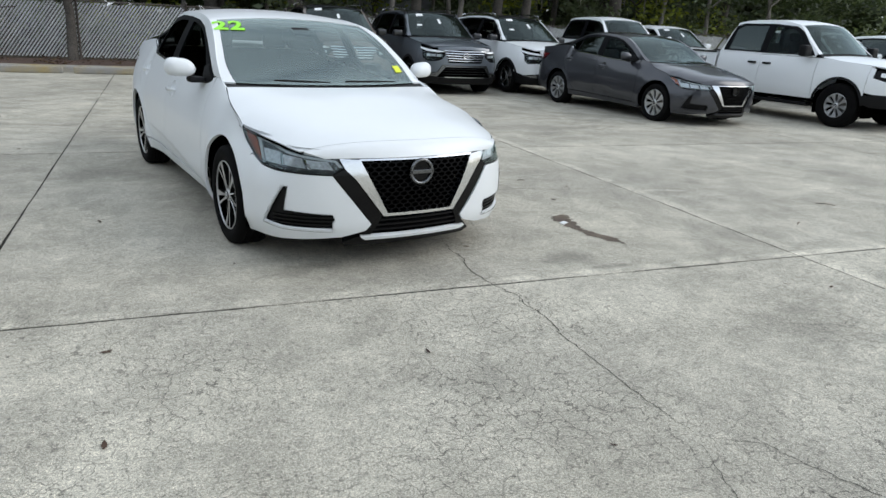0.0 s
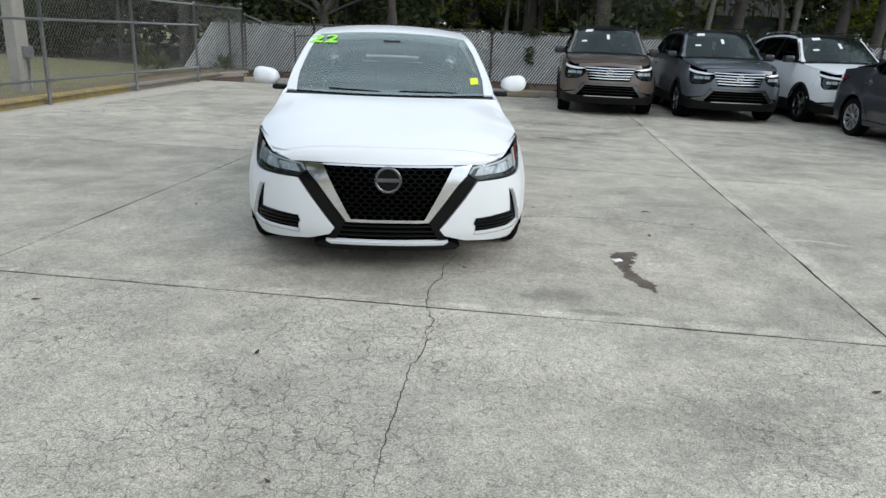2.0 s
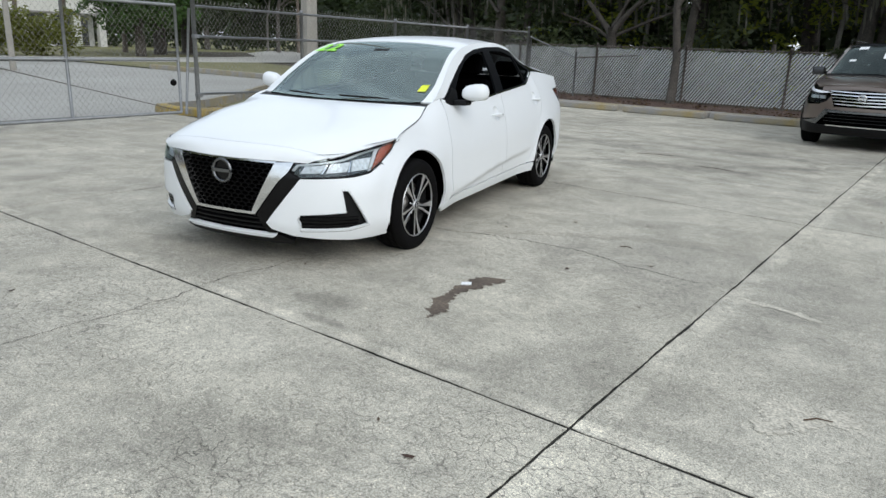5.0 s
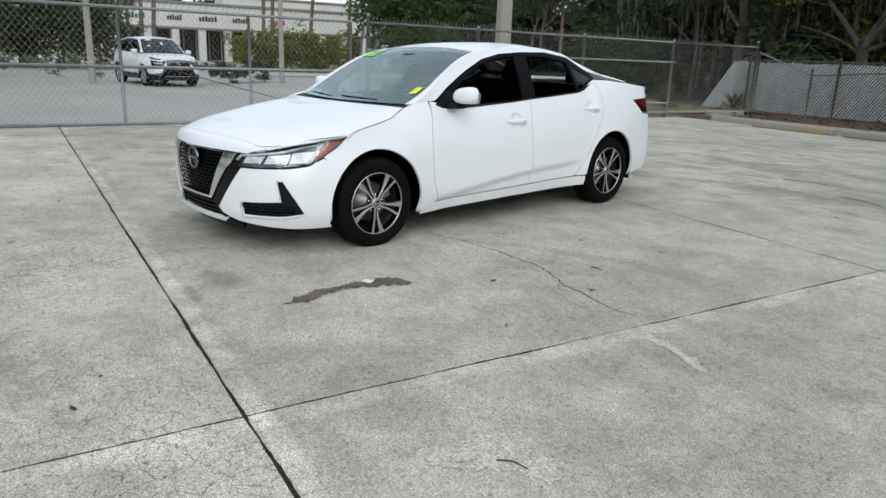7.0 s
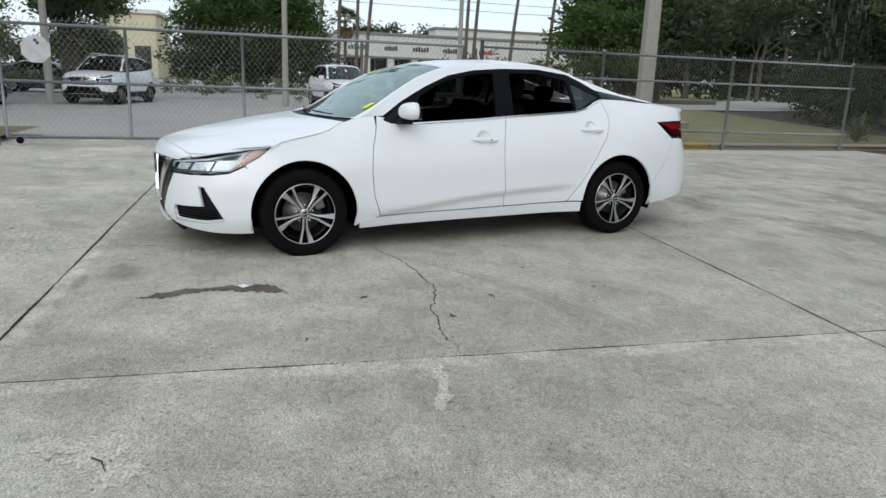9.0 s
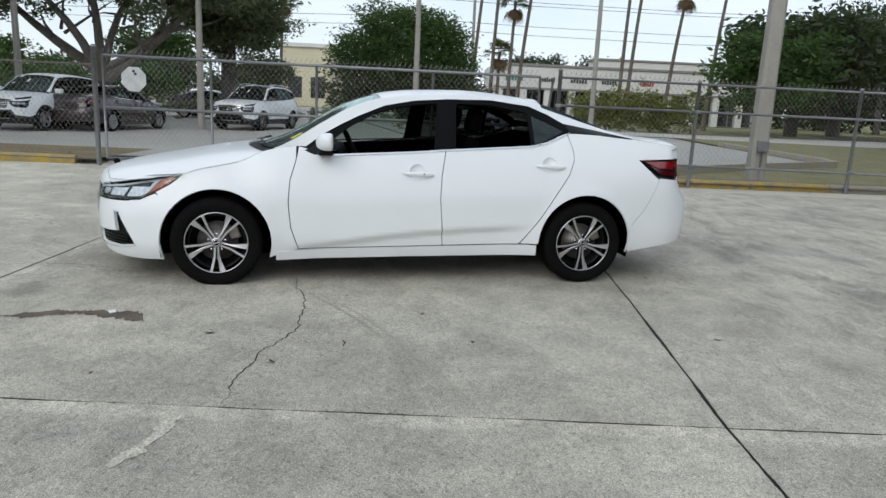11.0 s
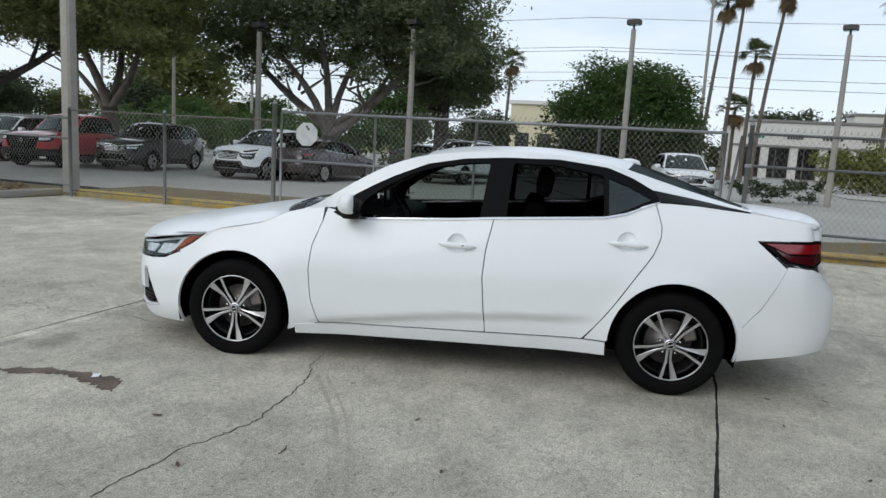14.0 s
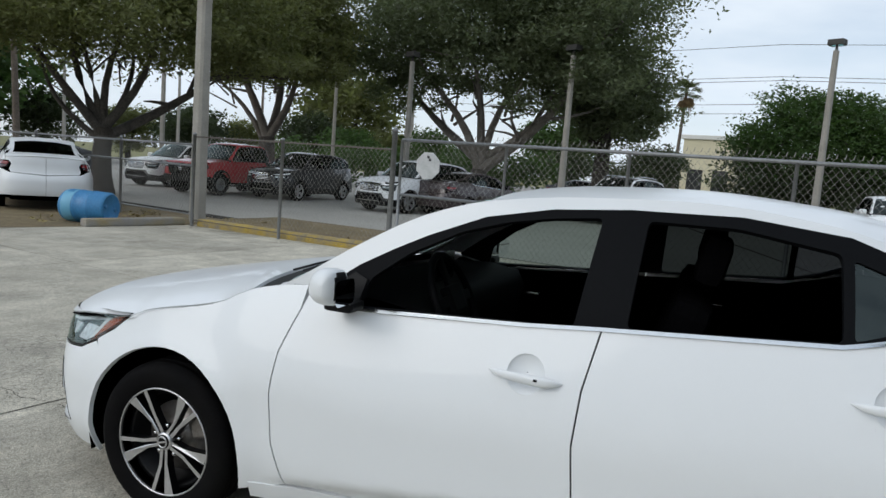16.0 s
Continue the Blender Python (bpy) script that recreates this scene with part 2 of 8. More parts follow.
    t.links.new(g.outputs["Position"], sep.inputs[0])
    far = ramp(sep.outputs["Y"], 8.0, 10.5, 0.0, 1.0)
    # pale bloom beside two of the joints
    for axis, at, wide in (("X", 4.455, 0.085), ("Y", 4.255, 0.055)):
        off = t.nodes.new("ShaderNodeMath"); off.operation = "SUBTRACT"; off.inputs[1].default_value = at
        t.links.new(sep.outputs[axis], off.inputs[0])
        ab = t.nodes.new("ShaderNodeMath"); ab.operation = "ABSOLUTE"
        t.links.new(off.outputs[0], ab.inputs[0])
        band = ramp(ab.outputs[0], wide * 0.5, wide, 1.0, 0.0)
        broken = times(band, ramp(noise_tex(3.6, 6, 0.7), 0.42, 0.58, 0.0, 0.34))
        plus = t.nodes.new("ShaderNodeMath"); plus.operation = "ADD"; plus.inputs[1].default_value = 1.0
        t.links.new(broken, plus.inputs[0])
        blotch = times(blotch, plus.outputs[0])
    west = ramp(sep.outputs["X"], 1.0, -2.5, 0.0, 0.5)
    mxx = t.nodes.new("ShaderNodeMath"); mxx.operation = "MAXIMUM"
    t.links.new(far, mxx.inputs[0]); t.links.new(west, mxx.inputs[1])
    one = t.nodes.new("ShaderNodeMix"); one.data_type = "FLOAT"
    one.inputs[2].default_value = 1.0
    t.links.new(mxx.outputs[0], one.inputs[0]); t.links.new(streak, one.inputs[3])
    # map cracking
    warp = t.nodes.new("ShaderNodeTexNoise"); warp.inputs["Scale"].default_value, warp.inputs["Detail"].default_value = 7, 4
    t.links.new(g.outputs["Position"], warp.inputs["Vector"])
    add = t.nodes.new("ShaderNodeMix"); add.data_type, add.blend_type = "RGBA", "LINEAR_LIGHT"
    add.inputs[0].default_value = 0.10
    t.links.new(g.outputs["Position"], add.inputs[6]); t.links.new(warp.outputs["Color"], add.inputs[7])

    def craze(scale, width, depth):
        v = t.nodes.new("ShaderNodeTexVoronoi"); v.feature = "DISTANCE_TO_EDGE"; v.voronoi_dimensions = "2D"
        v.inputs["Scale"].default_value = scale
        t.links.new(add.outputs[2], v.inputs["Vector"])
        return ramp(v.outputs["Distance"], width * 0.3, width, depth, 1.0)
    c1 = craze(12, 0.036, 0.40)
    c2 = craze(27, 0.060, 0.66)
    patchy = ramp(noise_tex(0.8, 4, 0.6), 0.40, 0.56, 0.15, 0.95)
    near = ramp(sep.outputs["Y"], 4.6, 3.9, 0.35, 1.0)
    many = times(patchy, near)
    c12 = times(c1, c2)
    cm = t.nodes.new("ShaderNodeMix"); cm.data_type = "FLOAT"
    cm.inputs[2].default_value = 1.0
    t.links.new(many, cm.inputs[0]); t.links.new(c12, cm.inputs[3])
    value = times(times(times(blotch, mid), times(dark, one.outputs[0])), times(times(speck, grain), cm.outputs[0]))
    oi = t.nodes.new("ShaderNodeObjectInfo")
    slabv = ramp(oi.outputs["Random"], 0, 1, 0.95, 1.05)
    value = times(times(value, slabv), ramp(sep.outputs["Y"], 4.195, 4.205, 1.12, 0.97))
    hue = t.nodes.new("ShaderNodeMix"); hue.data_type = "RGBA"
    hue.inputs[6].default_value, hue.inputs[7].default_value = (0.572, 0.530, 0.430, 1), (0.540, 0.508, 0.432, 1)
    t.links.new(noise_tex(0.7, 5, 0.6), hue.inputs[0])
    col = t.nodes.new("ShaderNodeVectorMath"); col.operation = "SCALE"
    t.links.new(hue.outputs[2], col.inputs[0]); t.links.new(value, col.inputs["Scale"])
    t.links.new(col.outputs[0], b.inputs["Base Color"])
    rgh = ramp(blotch, 0.6, 1.14, 0.72, 0.95)
    t.links.new(rgh, b.inputs["Roughness"])
    bp = t.nodes.new("ShaderNodeBump"); bp.inputs["Strength"].default_value, bp.inputs["Distance"].default_value = 0.5, 0.004
    t.links.new(times(speck, cm.outputs[0]), bp.inputs["Height"])
    t.links.new(bp.outputs[0], b.inputs["Normal"])
    return m


CONCRETE = concrete()
JOINT = material("dark_joint_dirt", (0.016, 0.015, 0.014), 0.95, spec=0.1, second=(0.04, 0.037, 0.032), scale=14, fine=(120.0, 0.3))
WET = material("wet_concrete", (0.165, 0.132, 0.105), 0.7, spec=0.06, second=(0.090, 0.074, 0.062), scale=5, fine=(90.0, 0.3), bump=0.1, bump_scale=90)
SCUFF = material("scuffed_concrete", (0.325, 0.302, 0.25), 0.95, spec=0.1, second=(0.42, 0.39, 0.325), scale=9, fine=(95.0, 0.3))
PALE = material("pale_scraped_concrete", (0.53, 0.49, 0.405), 0.9, second=(0.41, 0.38, 0.315), scale=16, fine=(85.0, 0.45))
ASPHALT = material("grey_asphalt", (0.285, 0.278, 0.250), 0.9, second=(0.36, 0.35, 0.32), scale=0.25, fine=(30.0, 0.2), bump=0.2, bump_scale=80)
PATHWAY = material("pale_concrete_drive", (0.46, 0.44, 0.39), 0.9, second=(0.38, 0.365, 0.33), scale=0.6, fine=(20.0, 0.1))
GRASS = material("dry_lawn", (0.150, 0.175, 0.055), 0.95, second=(0.250, 0.215, 0.095), scale=0.7, fine=(25.0, 0.45), bump=0.5, bump_scale=60)
DRYGRASS = material("dry_brown_lawn", (0.205, 0.180, 0.090), 0.95, second=(0.125, 0.130, 0.050), scale=1.1, fine=(25.0, 0.45), bump=0.5, bump_scale=60)
STRAW = material("straw_and_leaf_litter", (0.20, 0.155, 0.080), 0.95, second=(0.115, 0.085, 0.045), scale=2.2, fine=(30.0, 0.5), bump=0.6, bump_scale=50)
MULCH = material("red_brown_mulch", (0.105, 0.058, 0.040), 0.95, second=(0.060, 0.040, 0.030), scale=5, fine=(40.0, 0.6), bump=0.6, bump_scale=60)
SOIL = material("woodland_floor", (0.050, 0.042, 0.028), 0.95, second=(0.085, 0.070, 0.045), scale=1.2, fine=(20.0, 0.5))
YELLOWKERB = material("worn_yellow_kerb", (0.46, 0.315, 0.035), 0.85, second=(0.235, 0.205, 0.145), scale=5.5, fine=(70.0, 0.35), bump=0.3, bump_scale=40, amount=0.50)
GREYKERB = material("weathered_kerb", (0.27, 0.26, 0.24), 0.9, second=(0.33, 0.25, 0.09), scale=2.5, fine=(60.0, 0.3), bump=0.3, bump_scale=40, amount=0.6)
GALV = material("galvanised_steel", (0.25, 0.26, 0.265), 0.48, 0.55, second=(0.19, 0.195, 0.20), scale=6, fine=(40.0, 0.15))
WIRE = material("galvanised_wire", (0.30, 0.295, 0.28), 0.55, 0.25, second=(0.20, 0.19, 0.17), scale=1.5)
RUSTY = material("rusty_wire", (0.10, 0.075, 0.058), 0.8, 0.2, second=(0.16, 0.15, 0.14), scale=3)
SLAT = material("white_privacy_slat", (0.66, 0.68, 0.68), 0.6, second=(0.52, 0.53, 0.52), scale=1.1, fine=(20.0, 0.15), rand=0.10)
POLECON = material("spun_concrete_pole", (0.34, 0.325, 0.29), 0.9, second=(0.27, 0.255, 0.225), scale=2.0, fine=(60.0, 0.15), bump=0.15, bump_scale=60)
LAMPHEAD = material("dark_lamp_head", (0.05, 0.048, 0.045), 0.6, fine=(20.0, 0.2))
SIGNBACK = material("chalky_sign_back", (0.52, 0.53, 0.53), 0.7, second=(0.40, 0.41, 0.41), scale=7, fine=(50.0, 0.1))
STUCCO = material("white_stucco", (0.66, 0.65, 0.61), 0.9, second=(0.60, 0.59, 0.55), scale=0.4, fine=(12.0, 0.06))
CREAM = material("cream_stucco", (0.62, 0.57, 0.40), 0.9, second=(0.56, 0.51, 0.36), scale=0.4, fine=(12.0, 0.06))
ROOFING = material("grey_roof_edge", (0.26, 0.25, 0.24), 0.9, second=(0.20, 0.19, 0.18), scale=1.0)
BARK = material("grey_oak_bark", (0.085, 0.074, 0.062), 0.95, second=(0.045, 0.039, 0.033), scale=4, fine=(25.0, 0.35), bump=0.9, bump_scale=22)
PALEBARK = material("pale_grey_bark", (0.215, 0.195, 0.170), 0.95, second=(0.135, 0.120, 0.102), scale=3, fine=(25.0, 0.3), bump=0.7, bump_scale=22)
PALMBARK = material("palm_trunk_bark", (0.155, 0.125, 0.100), 0.95, second=(0.105, 0.085, 0.068), scale=3, fine=(18.0, 0.3))


def leafy(name, colour, rand=0.32):
    m = material(name, colour, 0.55, rand=rand, second=tuple(c * 0.72 for c in colour), scale=0.6)
    b = m.node_tree.nodes["Principled BSDF"]
    b.inputs["Specular IOR Level"].default_value = 0.35
    t = m.node_tree
    thin = t.nodes.new("ShaderNodeBsdfTranslucent")
    thin.inputs[0].default_value = (colour[0] * 1.5, colour[1] * 1.6, colour[2], 1)
    mix = t.nodes.new("ShaderNodeMixShader")
    mix.inputs[0].default_value = 0.38
    t.links.new(b.outputs[0], mix.inputs[1]); t.links.new(thin.outputs[0], mix.inputs[2])
    t.links.new(mix.outputs[0], t.nodes["Material Output"].inputs[0])
    return m


OAKLEAF = leafy("live_oak_leaf", (0.118, 0.142, 0.080))
DARKLEAF = leafy("dark_leaf", (0.042, 0.057, 0.026))
OLIVELEAF = leafy("olive_leaf", (0.140, 0.152, 0.060))
BRIGHTLEAF = leafy("green_leaf", (0.050, 0.092, 0.024))
LIMELEAF = leafy("yellow_green_leaf", (0.190, 0.215, 0.030))
HEDGELEAF = leafy("hedge_leaf", (0.130, 0.140, 0.024))
MOSS = leafy("grey_hanging_moss", (0.120, 0.112, 0.092), 0.4)
FROND = leafy("palm_frond", (0.070, 0.085, 0.034), 0.35)
DEADFROND = leafy("dead_palm_frond", (0.170, 0.115, 0.060), 0.3)
BLUEDRUM = material("blue_plastic_drum", (0.030, 0.175, 0.380), 0.42, second=(0.045, 0.21, 0.42), scale=3, fine=(30.0, 0.1))
PALEBLUE = material("sun_faded_blue_plastic", (0.16, 0.40, 0.55), 0.5, second=(0.12, 0.35, 0.52), scale=4)
SIGNINK = material("dark_sign_letters", (0.03, 0.03, 0.035), 0.7)
REDINK = material("red_sign_letters", (0.38, 0.03, 0.03), 0.7)
GREENSIGN = material("green_sign_letters", (0.02, 0.16, 0.12), 0.7)
SHOPDARK = material("dark_shop_glass", (0.022, 0.024, 0.026), 0.15, coat=0.3, second=(0.04, 0.04, 0.04), scale=1.0)
DEADLEAF = material("brown_dead_leaf", (0.075, 0.045, 0.026), 0.9, rand=0.5)


from mathutils.geometry import tessellate_polygon


# ---- building tools ----
def link(name, bm, mat, parent=None, label=""):
    me = bpy.data.meshes.new(name)
    bm.to_mesh(me)
    bm.free()
    for m in (mat if isinstance(mat, (list, tuple)) else [mat]):
        me.materials.append(m)
    ob = new(name, me)
    if parent:
        ob.parent = parent
    if label:
        ob["label"] = label
    return ob


def part(name, bm, mat, parent, label=""):
    return link(name, bm, mat, parent, label)


def raw(name, verts, faces, mat, parent=None, smooth=False):
    me = bpy.data.meshes.new(name)
    me.from_pydata(verts, [], faces)
    for m in (mat if isinstance(mat, (list, tuple)) else [mat]):
        me.materials.append(m)
    if smooth:
        me.polygons.foreach_set("use_smooth", [True] * len(me.polygons))
    ob = new(name, me)
    if parent:
        ob.parent = parent
    return ob


def add_box(bm, x0, x1, y0, y1, z0, z1, bevel=0.0, m=None):
    made = bmesh.ops.create_cube(bm, size=1)["verts"]
    for v in made:
        v.co = Vector(((x0 + x1) / 2 + v.co.x * (x1 - x0), (y0 + y1) / 2 + v.co.y * (y1 - y0), (z0 + z1) / 2 + v.co.z * (z1 - z0)))
    if bevel:
        edges = {e for v in made for e in v.link_edges}
        r = bmesh.ops.bevel(bm, geom=list(edges), offset=bevel, segments=2, affect="EDGES", profile=0.6)
        made = list({v for f in r["faces"] for v in f.verts} | {v for v in made if v.is_valid})
    if m:
        bmesh.ops.transform(bm, matrix=m, verts=made)
    return made


def box_bm(*a, **k):
    bm = bmesh.new()
    add_box(bm, *a, **k)
    return bm


def add_tube(bm, pts, radii, sides=8, caps=True):
    """A tube through points, with a radius at each."""
    rings = []
    pts = [Vector(p) for p in pts]
    if not isinstance(radii, (list, tuple)):
        radii = [radii] * len(pts)
    for i, p in enumerate(pts):
        d = (pts[min(i + 1, len(pts) - 1)] - pts[max(i - 1, 0)]).normalized()
        a = d.cross(Vector((0, 0, 1)) if abs(d.z) < 0.95 else Vector((1, 0, 0))).normalized()
        b = d.cross(a)
        rings.append([bm.verts.new(p + radii[i] * (math.cos(k * math.tau / sides) * a + math.sin(k * math.tau / sides) * b)) for k in range(sides)])
    for r, q in zip(rings, rings[1:]):
        for k in range(sides):
            f = bm.faces.new((r[k], r[(k + 1) % sides], q[(k + 1) % sides], q[k]))
            f.smooth = sides > 5
    if caps:
        bm.faces.new(rings[0])
        bm.faces.new(rings[-1][::-1])


def tube_bm(pts, radii, sides=8):
    bm = bmesh.new()
    add_tube(bm, pts, radii, sides)
    return bm


def add_revolved(bm, profile, steps=48, axis="Y"):
    """Revolve (radius, along) pairs round the y axis (wheels) or z axis."""
    rings = []
    for k in range(steps):
        c, s = math.cos(k * math.tau / steps), math.sin(k * math.tau / steps)
        rings.append([bm.verts.new((r * c, a, r * s) if axis == "Y" else (r * c, r * s, a)) for r, a in profile])
    for k in range(steps):
        a, b = rings[k], rings[(k + 1) % steps]
        for i in range(len(profile) - 1):
            bm.faces.new((a[i], a[i + 1], b[i + 1], b[i])).smooth = True


def curve_fn(pts):
    """A smooth curve through (x, value) pairs, with no overshoot."""
    pts = sorted(pts)
    xs, ys = [p[0] for p in pts], [p[1] for p in pts]
    h = [b - a for a, b in zip(xs, xs[1:])]
    d = [(b - a) / k for a, b, k in zip(ys, ys[1:], h)]
    m = [d[0]] + [0 if a * b <= 0 else 2 * a * b / (a + b) for a, b in zip(d, d[1:])] + [d[-1]]

    def f(x):
        x = min(max(x, xs[0]), xs[-1])
        i = 0
        while i < len(h) - 1 and x > xs[i + 1]:
            i += 1
        t = (x - xs[i]) / h[i]
        return (ys[i] * (1 + 2 * t) * (1 - t) ** 2 + m[i] * h[i] * t * (1 - t) ** 2 + ys[i + 1] * t * t * (3 - 2 * t) + m[i + 1] * h[i] * t * t * (t - 1))
    return f


def smoothstep(a, b, x):
    t = min(max((x - a) / (b - a), 0), 1)
    return t * t * (3 - 2 * t)


def clip(poly, axis, value, below):
    out = []
    for i, p in enumerate(poly):
        q = poly[i - 1]
        pin = p[axis] <= value if below else p[axis] >= value
        qin = q[axis] <= value if below else q[axis] >= value
        if pin != qin:
            t = (value - q[axis]) / (p[axis] - q[axis])
            out.append(tuple(value if k == axis else q[k] + t * (p[k] - q[k]) for k in (0, 1)))
        if pin:
            out.append(p)
    return out


def area(poly):
    return sum(a[0] * b[1] - b[0] * a[1] for a, b in zip(poly, poly[1:] + poly[:1])) / 2


def shrink(poly, d):
    """The polygon with its outline drawn in by d."""
    if area(poly) < 0:
        poly = poly[::-1]
    out = []
    n = len(poly)
    for i in range(n):
        a, b, c = Vector(poly[i - 1]), Vector(poly[i]), Vector(poly[(i + 1) % n])
        e, f = (b - a).normalized(), (c - b).normalized()
        n1, n2 = Vector((-e.y, e.x)), Vector((-f.y, f.x))
        k = n1 + n2
        k = k / max(k.length_squared / 2, 0.6)
        out.append(tuple(b + k * d))
    return out


def rounded(poly, r, steps=3):
    """The polygon with its corners cut round."""
    out = []
    n = len(poly)
    for i in range(n):
        a, b, c = Vector(poly[i - 1]), Vector(poly[i]), Vector(poly[(i + 1) % n])
        k = min(r, (a - b).length * 0.45, (c - b).length * 0.45)
        p, q = b + (a - b).normalized() * k, b + (c - b).normalized() * k
        for s in range(steps + 1):
            t = s / steps
            out.append(tuple(p * (1 - t) ** 2 + b * 2 * t * (1 - t) + q * t * t))
    return out


def near_line(p, loops, tol=4e-5):
    for lp in loops:
        for a, b in zip(lp, lp[1:] + lp[:1]):
            dx, dy = b[0] - a[0], b[1] - a[1]
            n = dx * dx + dy * dy
            if n < 1e-14: continue
            k = min(max(((p[0] - a[0]) * dx + (p[1] - a[1]) * dy) / n, 0), 1)
            if (p[0] - a[0] - k * dx) ** 2 + (p[1] - a[1] - k * dy) ** 2 < tol * tol: return True
    return False


def patch(poly, place, du, dv, depth=0.015, centre=(-1.4, 0, 0.6), flat=False):
    """A polygon of a chart, cut into a grid, laid on its surface, with an edge of some depth."""
    bm = bmesh.new()
    seen, home = {}, {}

    def vert(p):
        key = (round(p[0], 5), round(p[1], 5))
        if key not in seen:
            seen[key] = bm.verts.new(place(*p))
            home[seen[key]] = key
        return seen[key]
    loops = poly if isinstance(poly[0], list) else [poly]
    flat_pts = [tuple(p) for lp in loops for p in lp]
    tris = [[flat_pts[i] for i in tri] for tri in tessellate_polygon([[Vector((p[0], p[1], 0)) for p in lp] for lp in loops])]
    cells = {}
    for tri in tris:
        if area(tri) < 0: tri = tri[::-1]
        for i in range(math.floor(min(p[0] for p in tri) / du), math.floor(max(p[0] for p in tri) / du) + 1):
            strip = clip(clip(tri, 0, i * du, False), 0, (i + 1) * du, True)
            if len(strip) < 3: continue
            for j in range(math.floor(min(p[1] for p in strip) / dv), math.floor(max(p[1] for p in strip) / dv) + 1):
                cell = clip(clip(strip, 1, j * dv, False), 1, (j + 1) * dv, True)
                if len(cell) > 2 and area(cell) > 1e-8:
                    cells.setdefault((i, j), []).append(cell)
    for (i, j), pieces in cells.items():
        if sum(area(c) for c in pieces) > du * dv * 0.9999:
            pieces = [[(i * du, j * dv), ((i + 1) * du, j * dv), ((i + 1) * du, (j + 1) * dv), (i * du, (j + 1) * dv)]]
        for cell in pieces:
            vv = []
            for p in cell:
                w = vert(p)
                if w not in vv: vv.append(w)
            if len(vv) > 2:
                try:
                    bm.faces.new(vv).smooth = not flat
                except ValueError:
                    pass
    bm.normal_update()
    c = Vector(centre)
    if sum(f.normal.dot(f.calc_center_median() - c) * f.calc_area() for f in bm.faces) < 0:
        bmesh.ops.reverse_faces(bm, faces=bm.faces)
        bm.normal_update()
    if depth:
        rim = [e for e in bm.edges if len(e.link_faces) == 1 and all(near_line(home[v], loops) for v in e.verts)]
        way = {tuple(round(x, 6) for x in v.co): v.normal.copy() for e in rim for v in e.verts}
        made = bmesh.ops.extrude_edge_only(bm, edges=rim)["geom"]
        for g in made:
            if isinstance(g, bmesh.types.BMVert):
                g.co -= depth * way[tuple(round(x, 6) for x in g.co)]
        for e in rim:
            e.smooth = False
    return bm


